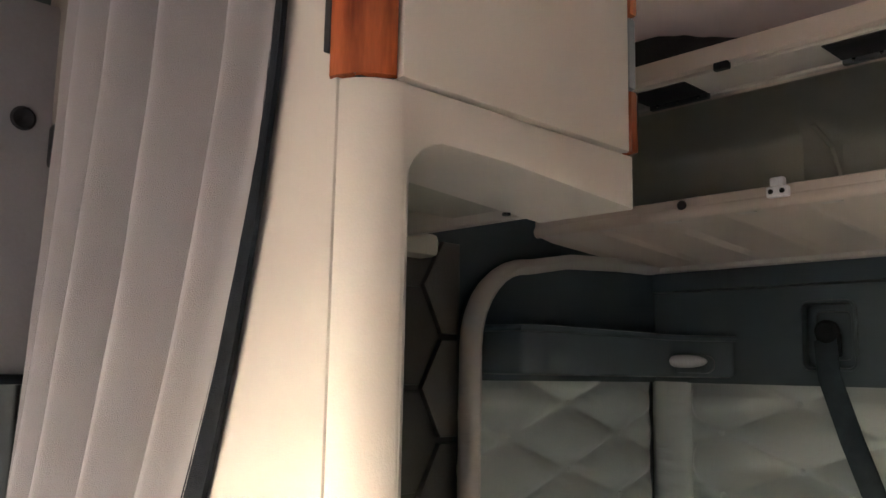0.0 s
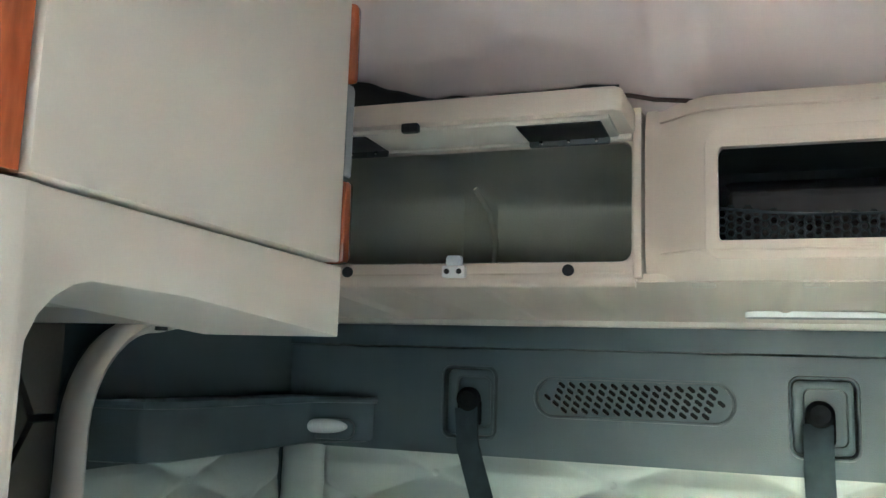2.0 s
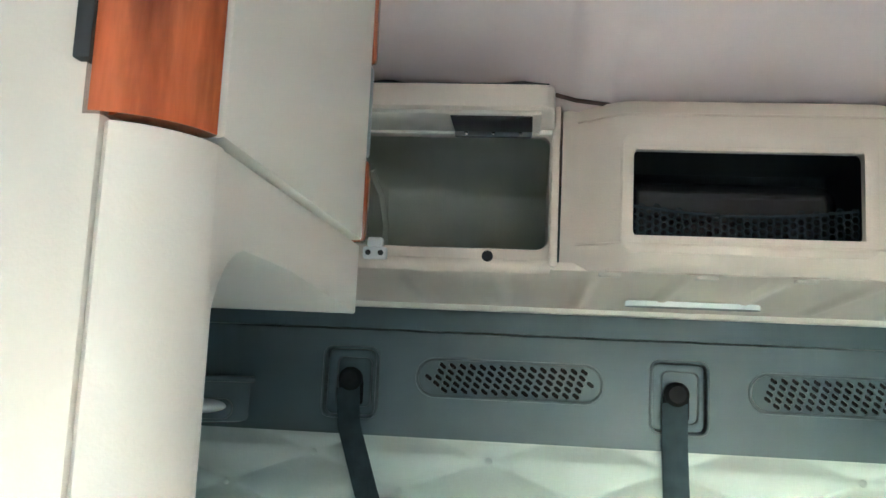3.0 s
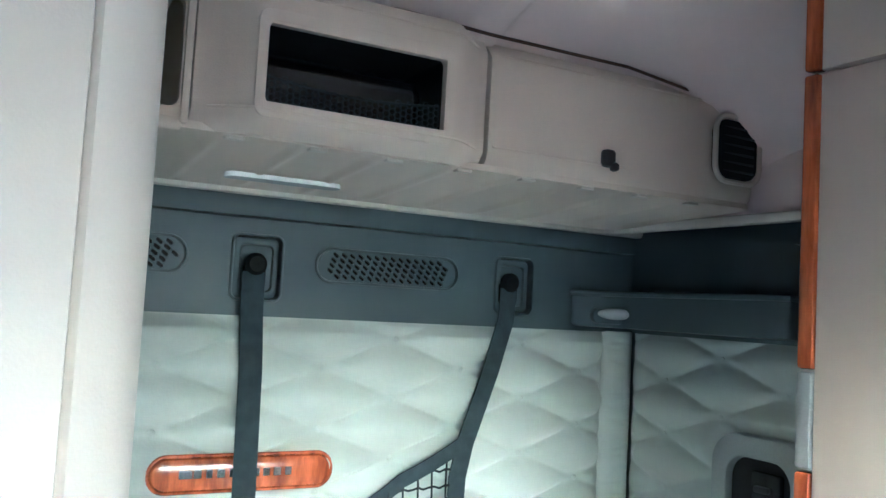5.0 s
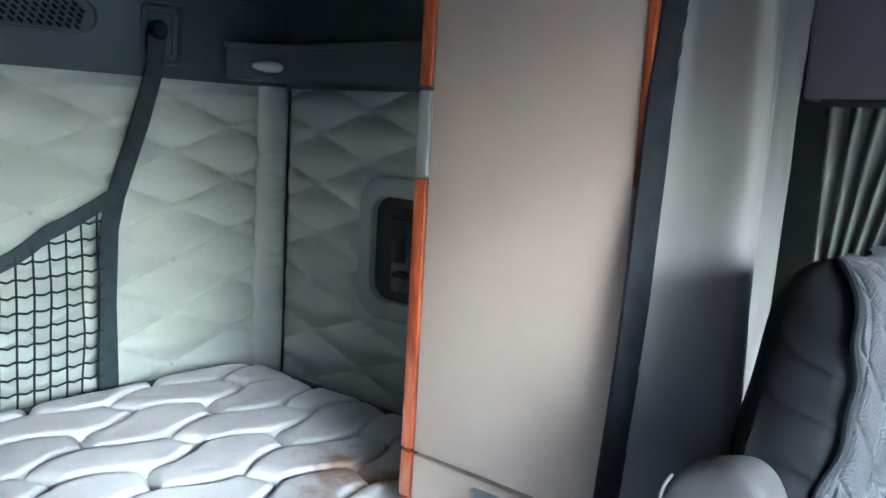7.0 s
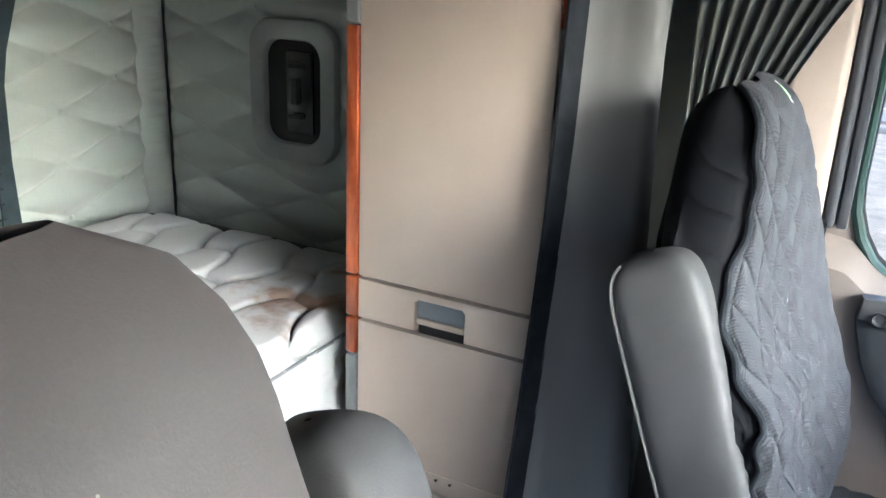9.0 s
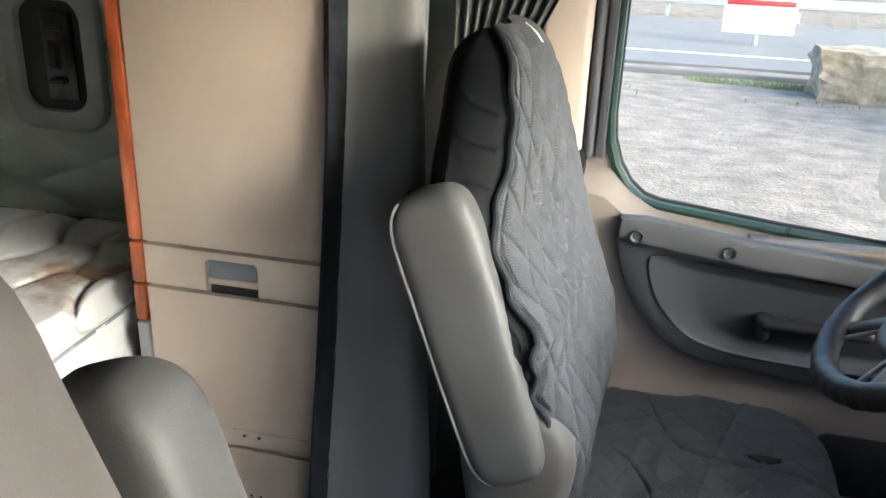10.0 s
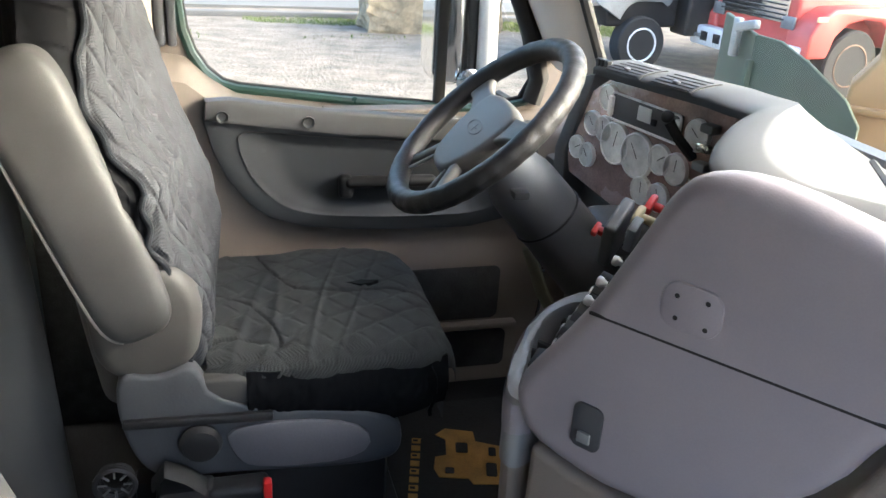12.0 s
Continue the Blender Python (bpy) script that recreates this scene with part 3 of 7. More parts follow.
INSIDE = mat("olive_grey_locker_inside", (0.42, 0.405, 0.33), 0.5, var=0.12, scale=4, bump=0.3, fine=300)
part("hatch_inside", thick_grid(hatch_back, 60, 24, (0, 0.004, 0.004)), INSIDE, lock)
part("hatch_side", span(-1.045, -1.03, 1.895, 2.34, 1.744, 1.98, 0.002), INSIDE, lock)
part("hatch_floor", span(-1.03, -0.26, 1.895, 2.34, 1.744, 1.756, 0.002), BLACK, lock)
part("hatch_rib", tube([(-0.585, 2.285, 1.758), (-0.58, 2.285, 1.86), (-0.59, 2.27, 1.92), (-0.60, 2.20, 1.955)], 0.006, 8), INSIDE, lock)
part("partition", span(-0.262, -0.250, 1.87, 2.36, 1.742, 1.985, 0.002), BEIGE, lock)
fl = part("hatch_flap", prism([(-1.02, 1.752), (-0.272, 1.752), (-0.262, 1.762), (-0.258, 1.87), (-1.02, 1.87)], 1.946, 1.980, 0.005), BEIGE, lock, "raised locker flap")
part("flap_lining", span(-1.0, -0.28, 1.768, 1.86, 1.940, 1.947, 0.002), CREAM, fl)
part("flap_latch", rbox((-0.555, 1.758, 1.942), (0.026, 0.012, 0.014), 0.003), BLACK, fl, "small brass-coloured latch plate")
part("hatch_rail", span(-0.99, -0.262, 1.864, 1.880, 1.938, 1.966, 0.004), CREAM, lock)
part("hatch_gap", span(-0.99, -0.262, 1.868, 1.880, 1.967, 1.972, 0.001), FELT, lock)
HINGEM = mat("dark_grey_hinge_plastic", (0.035, 0.037, 0.04), 0.3, var=0.15, bump=0.05)
for hx in (-0.350, -0.690):
    hg = part("hinge", span(hx - 0.058, hx + 0.058, 1.852, 1.864, 1.931, 1.962, 0.003), HINGEM, lock, "dark grey plastic flap hinge")
    part("hinge_knuckle", tube([(hx - 0.062, 1.852, 1.966), (hx + 0.062, 1.852, 1.966)], 0.007, 10), BLACK, hg)
    part("hinge_leaf", span(hx - 0.058, hx + 0.058, 1.775, 1.852, 1.938, 1.943, 0.002), BLACK, hg)
    for q in (-0.04, 0.0, 0.04):
        part("hinge_screw", lathe([(0, 0), (0.003, 0), (0.003, 0.0015), (0, 0.002)], 8, basis((hx + q, 1.8525, 1.936), (1, 0, 0), (0, 0, 1))), CHROME, hg)
for sx in (-0.353, -0.70):
    part("stud", lathe([(0.0, 0), (0.0085, 0), (0.0085, 0.004), (0.004, 0.005), (0, 0.003)], 14, basis((sx, 1.877, 1.754), (1, 0, 0), (0, 0, 1))), BLACK, lock)
# middle locker with its net pocket niche
def mid_front(u, v):
    x, z = -0.246 + 0.526 * u, 1.738 + 0.247 * v
    s = smooth_step(-0.246, -0.150, x) * (1 - smooth_step(0.185, 0.28, x))
    low = 0.035 * (1 - smooth_step(1.738, 1.775, z)) ** 2
    return Vector((x, 1.876 - 0.056 * s + low + 0.02 * smooth_step(1.955, 1.985, z), z))


NX, NZ = 28, 16
part("middle_front", thick_grid(mid_front, NX, NZ, (0, 0.014, 0), skip=lambda i, j: -0.151 < -0.246 + 0.526 * (i + 0.5) / NX < 0.174 and 1.777 < 1.738 + 0.247 * (j + 0.5) / NZ < 1.914), BEIGE, lock)
part("niche_frame", plate(rr(0.011, 1.8455, 0.350, 0.172, 0.02), [rr(0.011, 1.8455, 0.316, 0.133, 0.014)], 0.02, face_ny(1.8192), 0.002), BEIGE, lock)
for nm, sp in (("niche_back", (-0.17, 0.19, 2.02, 2.03, 1.76, 1.93)), ("niche_floor", (-0.17, 0.19, 1.836, 2.02, 1.765, 1.774)), ("niche_top", (-0.17, 0.19, 1.836, 2.02, 1.917, 1.926)), ("niche_side", (-0.165, -0.158, 1.836, 2.02, 1.774, 1.917)), ("niche_side", (0.180, 0.187, 1.836, 2.02, 1.774, 1.917))):
    part(nm, span(*sp, 0), FELT, lock)
part("niche_bin", merge(rbox((0.0, 1.925, 1.822), (0.31, 0.10, 0.110), 0.028, 6)), GLOSSBLACK, lock)
cords = []
for k in range(0, 30):
    xx = -0.143 + 0.0105 * k
    for r in range(5):
        zz = 1.781 + 0.0105 * r + 0.005 * (k % 2)
        if zz < 1.826 - 0.012 * math.sin(math.pi * (xx + 0.145) / 0.31) + 0.006:
            cords.append(tube([(xx + 0.0055 * math.cos(q * math.pi / 3), 1.842, zz + 0.006 * math.sin(q * math.pi / 3)) for q in range(6)], 0.0011, 3, closed=True))
part("net_pocket", merge(*cords), NETM, lock, "black mesh pocket across the niche")
part("net_hem", tube([(-0.145 + 0.31 * k / 10, 1.842, 1.830 - 0.012 * math.sin(math.pi * k / 10)) for k in range(11)], 0.002, 6), NETM, lock)


def right_front(u, v):
    x, z = 0.290 + 0.770 * u, 1.738 + 0.247 * v
    r = smooth_step(0.955, 1.06, x)
    low = 0.03 * (1 - smooth_step(1.738, 1.770, z)) ** 2
    zz = 1.8615 + (z - 1.8615) * (1 - 0.25 * r * r)
    return Vector((x - 0.03 * r * r, 1.876 + 0.13 * r * r + low + 0.03 * smooth_step(1.95, 1.985, z), zz))


part("right_door", thick_grid(right_front, 40, 14, (0, 0.03, 0)), BEIGE, lock)
for vv in (0.14, 0.90):
    part("moulding_line", tube([mid_front(q / 24, vv) - Vector((0, 0.0005, 0)) for q in range(1, 24)], 0.0022, 6), BEIGE, lock)
part("moulding_line", tube([right_front(q / 30, 0.90) - Vector((0, 0.0005, 0)) for q in range(1, 28)], 0.0022, 6), BEIGE, lock)
part("right_door_groove", tube([(0.30 + 0.55 * k / 12, 1.8745, 1.782) for k in range(8)], 0.0022, 6), BEIGE, lock)
part("right_latch", merge(rbox((0.565, 1.868, 1.795), (0.028, 0.022, 0.036), 0.008), rbox((0.575, 1.860, 1.778), (0.016, 0.018, 0.018), 0.006)), BLACK, lock, "black push latch")
vo = part("end_vent", plate(rr(0.912, 1.858, 0.122, 0.128, 0.03, 6), (), 0.02, basis((0.0, 1.873, 0.0), (1, 0.03, 0), (0, 0, 1)) @ Matrix.Translation((0, 0, 0.044)), 0.004), FELT, lock, "black louvred vent")
part("vent_rim", tube([basis((0.0, 1.873, 0.0), (1, 0.03, 0), (0, 0, 1)) @ Vector((p[0], p[1], 0.042)) for p in rr(0.912, 1.858, 0.138, 0.144, 0.036, 6)], 0.006, 8, closed=True), BEIGE, vo)
for k in range(6):
    part("vent_slat", rbox((0.912, 1.8575, 1.81 + 0.019 * k), (0.10, 0.005, 0.005), 0.002), BLACK, vo)


def under(u, v):
    x = -1.05 + 2.10 * u
    y0 = 1.888 + 0.13 * smooth_step(0.955, 1.06, x) ** 2
    y = y0 + (2.338 - y0) * v
    k = (x + 1.05) / 0.142
    f = abs(k - math.floor(k) - 0.5)
    rib = 0.006 * smooth_step(0.40, 0.47, f) * smooth_step(0.0, 0.15, v) * (1 - smooth_step(0.8, 0.95, v))
    return Vector((x, y, 1.738 - 0.028 * v - rib))


part("underside", thick_grid(under, 240, 16, (0, 0, 0.012)), BEIGE, lock)
for k in range(13):
    part("underside_clip", rbox((-0.90 + 0.142 * k + 0.02, 1.905, 1.735), (0.032, 0.018, 0.006), 0.002), CREAM, lock)
part("light_lens", plate(rr(0.0, 2.17, 0.235, 0.05, 0.022, 6), (), 0.01, Matrix.Translation((0, 0, 1.719)), 0.003), mat("clear_lamp_lens", (0.85, 0.87, 0.87), 0.12, var=0.02, bump=0.0, spec=1.0), lock, "clear oblong reading-light lens")
solo("white_clip", merge(rbox((-0.521, 1.866, 1.752), (0.036, 0.014, 0.018), 0.003), rbox((-0.521, 1.866, 1.768), (0.024, 0.014, 0.016), 0.004)), WHITE, "small white plastic block with two round holes", "clip")
for dx in (-0.0095, 0.0095):
    part("hole", lathe([(0, 0), (0.0042, 0), (0.0042, 0.0015), (0, 0.0015)], 12, basis((-0.521 + dx, 1.8592, 1.752), (1, 0, 0), (0, 0, 1))), BLACK, bpy.data.objects["white_clip"])
solo("wire", tube([(-0.66, 1.80, 1.992), (-0.30, 1.80, 1.985), (-0.262, 1.83, 1.990), (-0.23, 1.85, 1.988), (-0.15, 1.868, 1.984), (0.1, 1.845, 1.985), (0.28, 1.86, 1.985), (0.6, 1.86, 1.985), (0.9, 1.9, 1.97)], 0.0035, 6), mat("brown_wire", (0.05, 0.02, 0.015), 0.5), "thin dark wire along the headliner's edge", "wire")
# black lumpy roll, tapering to the right, fills the dark wedge above the flap
def bundle(u, v):
    x = -0.98 + 0.71 * v
    r = 0.006 + 0.048 * (1 - smooth_step(-0.80, -0.50, x)) + 0.004 * nz(x * 25, u * 3, 4)
    a = 2 * math.pi * u
    return Vector((x, 1.79 + 0.5 * r * math.cos(a), 1.984 + 0.55 * r + r * math.sin(a)))


solo("black_wedge_roll", thick_grid(bundle, 14, 60, (0, 0, -0.001)), BLACK, "black tapering roll filling the dark wedge above the open flap", "wire")


# ---- badge, straps and cargo net ----
badge = thing("wall_badge", (0, 2.345, 1.075), "red-brown wooden plaque with a worn metal strip on the quilted wall", "wall plaque")
part("plaque", plate(rr(0.008, 1.112, 0.385, 0.070, 0.033, 8), (), 0.026, face_ny(2.323), 0.014), WOOD, badge)
part("plaque_rim", tube([Vector((p[0], 2.334, p[1])) for p in rr(0.008, 1.112, 0.390, 0.074, 0.035, 8)], 0.004, 6, closed=True), WOOD, badge)
bars = []
for k, w in enumerate((0.03, 0.018, 0.014, 0.018, 0.013, 0.017, 0.02, 0.016, 0.018, 0.015)):
    bars.append(rbox((-0.115 + 0.024 * k, 2.3215, 1.114), (w * 0.9, 0.003, 0.017), 0.0008, 1))
part("lettering_bar", merge(*bars), CHROME, badge, "row of worn silver bars")

net = thing("cargo_net", (0, 2.33, 0.70), "dark webbing bunk net hanging from three straps on the rear wall", "cargo net")
part("strap", band([(0.0, 2.340, 1.535), (0.0, 2.335, 1.45), (0.003, 2.322, 1.33), (0.006, 2.318, 1.08), (0.006, 2.316, 0.86), (0.004, 2.312, 0.69)], 0.05, 0.004), STRAP, net)
for s in (1, -1):
    part("strap", band([(s * 0.65, 2.340, 1.535), (s * 0.643, 2.335, 1.46), (s * 0.60, 2.325, 1.335), (s * 0.535, 2.32, 1.16), (s * 0.517, 2.318, 1.08), (s * 0.512, 2.318, 0.90), (s * 0.515, 2.312, 0.69)], 0.046, 0.004), STRAP, net)
    top = [(s * (0.518 * k / 14), 2.314, 1.052 - 0.045 * math.sin(math.pi * min(1, k / 10)) ** 1 * (1 if k < 10 else 0) + (0.105 * ((k - 7) / 7) ** 1.5 if k > 7 else 0)) for k in range(15)]
    part("top_band", band(top, 0.034, 0.004), STRAP, net)


def net_top(x):
    k = abs(x) / 0.518 * 14
    return 1.052 - (0.045 * math.sin(math.pi * min(1, k / 10)) if k < 10 else 0) + (0.105 * ((k - 7) / 7) ** 1.5 if k > 7 else 0)


cord = []
for k in range(-13, 14):
    x = 0.0375 * k
    zt = net_top(x)
    cord.append(tube([(x + 0.004 * nz(k, zz * 9), 2.317 + 0.008 * nz(k * 0.3, zz * 3) - 0.010 * math.sin(math.pi * (zz - 0.69) / 0.4), zz) for zz in [0.69 + (zt - 0.69) * q / 14 for q in range(15)]], 0.0027, 4))
for r in range(0, 13):
    zz = 0.70 + 0.0365 * r
    run = []
    for k in range(-37, 38):
        x = 0.0134 * k
        sag = zz - 0.010 * math.sin(math.pi * abs(x) / 0.51) + 0.003 * math.cos(2 * math.pi * x / 0.0375)
        if sag < net_top(x):
            run.append((x, 2.317 + 0.008 * nz(x * 11, sag * 3) - 0.010 * math.sin(math.pi * (sag - 0.69) / 0.4), sag))
        elif len(run) > 2:
            cord.append(tube(run, 0.0027, 4))
            run = []
        else:
            run = []
    if len(run) > 2:
        cord.append(tube(run, 0.0027, 4))
tagged(part("netting", merge(*cord), NETM, net, "square black netting"), kind="stuff")


# ---- bunk ----
bunk = thing("bunk_bed", (0, 1.85, 0), "dark bunk bed base under the mattress", "bunk bed")
part("base_box", span(-1.06, 1.06, 1.46, 2.36, 0.0, 0.44, 0.01), DASHD, bunk)
part("front_panel", span(-1.04, 1.04, 1.445, 1.46, 0.02, 0.43, 0.004), BLACK, bunk)
STAINM = mat("stained_white_mattress_cloth", (0.55, 0.565, 0.57), 0.75, var=0.05, scale=12, bump=0.5, fine=420)
nt = STAINM.node_tree
bs = nt.nodes["Principled BSDF"]
old = bs.inputs["Base Color"].links[0].from_socket
geo = nt.nodes.new("ShaderNodeTexCoord")
dist = nt.nodes.new("ShaderNodeVectorMath")
dist.operation = 'DISTANCE'
dist.inputs[1].default_value = (0.60, 1.54, 0.72)
nt.links.new(geo.outputs["Object"], dist.inputs[0])
nn = nt.nodes.new("ShaderNodeTexNoise")
nn.inputs["Scale"].default_value, nn.inputs["Detail"].default_value = 9.0, 5.0
nt.links.new(geo.outputs["Object"], nn.inputs["Vector"])
sub = nt.nodes.new("ShaderNodeMath")
sub.operation = 'MULTIPLY_ADD'
sub.inputs[1].default_value, sub.inputs[2].default_value = 0.85, -0.40
nt.links.new(nn.outputs["Fac"], sub.inputs[0])
ad = nt.nodes.new("ShaderNodeMath")
ad.operation = 'ADD'
nt.links.new(dist.outputs["Value"], ad.inputs[0])
nt.links.new(sub.outputs[0], ad.inputs[1])
rp = nt.nodes.new("ShaderNodeValToRGB")
rp.color_ramp.elements[0].position, rp.color_ramp.elements[0].color = 0.05, (0.75, 0.75, 0.75, 1)
rp.color_ramp.elements[1].position, rp.color_ramp.elements[1].color = 0.16, (0, 0, 0, 1)
nt.links.new(ad.outputs[0], rp.inputs[0])
mx = nt.nodes.new("ShaderNodeMixRGB")
mx.inputs[2].default_value = (0.22, 0.10, 0.035, 1)
nt.links.new(rp.outputs[0], mx.inputs[0])
nt.links.new(old, mx.inputs[1])
nt.links.new(mx.outputs[0], bs.inputs["Base Color"])

matt = thing("mattress", (0, 1.85, 0.44), "white quilted bunk mattress with brown stains at one corner", "mattress")


MX0, MX1, MY0, MY1 = -1.0, 0.905, 1.42, 2.292


def in_outline(x, y, r=0.11):
    """Draws a point of the mattress in behind its rounded rear corners."""
    for cx, sx in ((MX1 - r, 1), (MX0 + r, -1)):
        d = Vector((x - cx, y - (MY1 - r)))
        if d.x * sx > 0 and d.y > 0 and d.length > 1e-6:
            d *= max(d.x * sx, d.y) / d.length
            return cx + d.x, MY1 - r + d.y
    return x, y


def mat_top(u, v):
    x0, y0 = MX0 + (MX1 - MX0) * u, MY0 + (MY1 - MY0) * v
    e = min(x0 - MX0, MX1 - x0, y0 - MY0, MY1 - y0)
    x, y = in_outline(x0, y0)
    drop = 0.040 * (1 - smooth_step(0, 0.045, e)) ** 2
    wx, wy = x - 0.593 + 0.014 * math.sin(y * 26 + 1), y - 1.892 + 0.016 * math.sin((x - 0.593) * 21.3)
    h = hexes(wx, wy, 0.295, 0.1215, 0.018, 0.30, 0.34)
    seam = hexes(wx, wy, 0.295, 0.1215, 1.0, 1.0, 0.075)
    return Vector((x, y, 0.700 + h - 0.006 * (1 - seam) - drop + 0.006 * nz(x * 4, y * 4) + 0.0015 * nz(x * 28, y * 40)))


part("top_quilting", thick_grid(mat_top, 520, 250, (0, 0, -0.03)), STAINM, matt)


def mat_front(u, v):
    x, z = MX0 + (MX1 - MX0) * u, 0.46 + 0.215 * v
    h = 0.012 * (abs(math.sin((x + z) * 40)) * abs(math.sin((x - z) * 40))) ** 0.5 * (1 + nz(x * 30, z * 30))
    return Vector((x, 1.424 - h - 0.010 * math.sin(math.pi * v), z))


part("front_border", thick_grid(mat_front, 200, 20, (0, 0.03, 0)), STAINM, matt)
part("core", span(-0.99, 0.88, 1.45, 2.25, 0.445, 0.685, 0.05, 4), MATT, matt)
rim_ = [(MX0, MY0 + 0.02)] + [in_outline(MX0 + 0.11 * q / 6, MY1) for q in range(7)] + [in_outline(MX1 - 0.11 * q / 6, MY1) for q in range(6, -1, -1)] + [in_outline(MX1, MY1 - 0.11 * q / 6) for q in range(1, 7)] + [(MX1, MY0 + 0.02)]
# dark tube stands in for the shaded gap between mattress and walls
part("piping", tube([(a, b + 0.003, 0.692) for a, b in rim_], 0.010, 8), GAPLINE, matt, "dark grey tube drawn as the shaded gap round the mattress")
for zz in (0.672, 0.462):
    part("piping", tube([(MX0, 1.416, zz), (MX1, 1.416, zz)], 0.004, 6), GREYCLIP, matt)


# ---- passenger-side cabinet ----
cabp = thing("passenger_cabinet", (-0.75, 1.15, 0), "cream sleeper cabinet with an arched opening and red-brown wood corner trim", "cabinet")
XP = -0.432
arch = [(0.998, 0.0), (0.998, 1.60)] + [(1.044 - 0.046 * math.cos(a), 1.602 + 0.045 * math.sin(a)) for a in (0.3, 0.6, 0.9, 1.2, 1.45)] + [(1.12, 1.646), (1.321, 1.632), (1.321, 1.690), (0.991, 1.690), (0.991, 0.0)]
part("arch_panel", plate(arch[::-1], (), 0.13, face_px(XP), 0.002), CREAM, cabp)


def corner_p(u, v, z0=0.0, z1=1.690, r=0.0):
    a = math.pi / 2 * u
    return Vector((-0.480 + (0.048 + r) * math.sin(a), 0.998 - (0.048 + r) * math.cos(a), z0 + (z1 - z0) * v))


part("corner_post", thick_grid(lambda u, v: corner_p(0.20 + 0.80 * u, v), 10, 3, (-0.02, 0.02, 0)), CREAM, cabp)
# black strip added behind the open seam to stand in for its shade
part("seam_dark_strip", span(-0.492, -0.455, 0.966, 0.972, 0.0, 1.69, 0), BLACK, cabp)
part("front_panel", plate(rect(-1.09, -0.4690, 0, 2.3), (), 0.02, face_ny(0.952), 0.002), CREAM, cabp)
part("corner_wood", thick_grid(lambda u, v: corner_p(0.10 + 0.72 * u, v, 1.6925, 2.25, 0.004), 10, 3, (-0.02, 0.02, 0)), WOOD, cabp, "glossy red-brown wood corner")
part("corner_gasket", span(-0.481, -0.473, 0.946, 0.97, 1.715, 2.25, 0.001), RUBBER, cabp)
dp = part("upper_door", plate(rect(0.988, 1.310, 1.6925, 1.918), (), 0.02, face_px(XP + 0.004), 0.003), CREAM, cabp)
part("top_door", plate(rect(0.988, 1.310, 1.926, 2.25), (), 0.02, face_px(XP + 0.004), 0.003), CREAM, cabp)
part("wood_edge", span(XP - 0.02, XP + 0.006, 1.311, 1.326, 1.692, 1.762, 0.004), WOOD, dp)
part("latch", span(XP - 0.02, XP + 0.004, 1.311, 1.325, 1.764, 1.846, 0.004), GREYCLIP, dp)
part("wood_edge", span(XP - 0.02, XP + 0.006, 1.311, 1.326, 1.848, 1.918, 0.004), WOOD, dp)
part("wood_edge", span(XP - 0.02, XP + 0.006, 1.311, 1.326, 1.926, 2.25, 0.004), WOOD, cabp)
part("carcass", merge(span(-1.09, XP - 0.016, 1.309, 1.324, 1.64, 2.3, 0.002), span(-1.09, XP - 0.016, 1.0, 1.309, 1.76, 1.775, 0.001)), CREAM, cabp)
part("underside_panel", span(-0.70, XP - 0.12, 1.01, 1.321, 1.652, 1.66, 0.001), INSIDE, cabp)
part("bracket", merge(rbox((-0.78, 1.10, 1.655), (0.12, 0.06, 0.03), 0.008), rbox((-0.80, 1.25, 1.665), (0.2, 0.03, 0.02), 0.005), rbox((-0.95, 1.2, 1.66), (0.05, 0.3, 0.04), 0.008), rbox((-1.0, 1.45, 1.67), (0.05, 0.2, 0.04), 0.01)), INSIDE, cabp)
part("screw", lathe([(0, 0), (0.005, 0), (0.005, 0.003), (0, 0.003)], 10, Matrix.Translation((-0.56, 1.26, 1.632))), BLACK, cabp)


# ---- driver-side cabinet ----
cabd = thing("driver_cabinet", (0.75, 1.15, 0), "tall taupe sleeper cabinet with doors, a drawer and red-brown wood edging", "cabinet")
XD = 0.518


def yz(y0, y1, z0, z1):
    return rect(-y1, -y0, z0, z1)


part("carcass", merge(span(XD + 0.012, 1.09, 1.325, 1.345, 0.0, 2.3, 0.002), span(XD + 0.012, 1.09, 0.99, 1.01, 0.0, 2.3, 0.002), span(XD + 0.02, XD + 0.03, 1.0, 1.33, 0, 2.3, 0)), TAUPE, cabd)
part("top_door", plate(yz(0.992, 1.345, 1.849, 2.25), (), 0.018, face_nx(XD), 0.003), TAUPE, cabd)
part("main_door", plate(yz(0.992, 1.345, 0.833, 1.843), (), 0.018, face_nx(XD), 0.003), TAUPE, cabd)
slot = [(-1.345, 0.750), (-1.224, 0.750), (-1.224, 0.806), (-1.218, 0.812), (-1.130, 0.812), (-1.124, 0.806), (-1.124, 0.750), (-0.996, 0.750), (-0.996, 0.827), (-1.345, 0.827)]
dr = part("drawer", plate(slot, (), 0.018, face_nx(XD), 0.002), TAUPE, cabd)
part("pull_flap", span(XD + 0.006, XD + 0.012, 1.126, 1.222, 0.776, 0.811, 0.002), mat("blue_grey_pull", (0.15, 0.175, 0.20), 0.4), dr, "blue-grey recessed pull")
part("pull_sill", span(XD + 0.003, XD + 0.016, 1.126, 1.222, 0.764, 0.776, 0.002), TAUPE, dr)
part("pull_recess", span(XD + 0.013, XD + 0.019, 1.126, 1.222, 0.74, 0.812, 0.001), BLACK, dr)
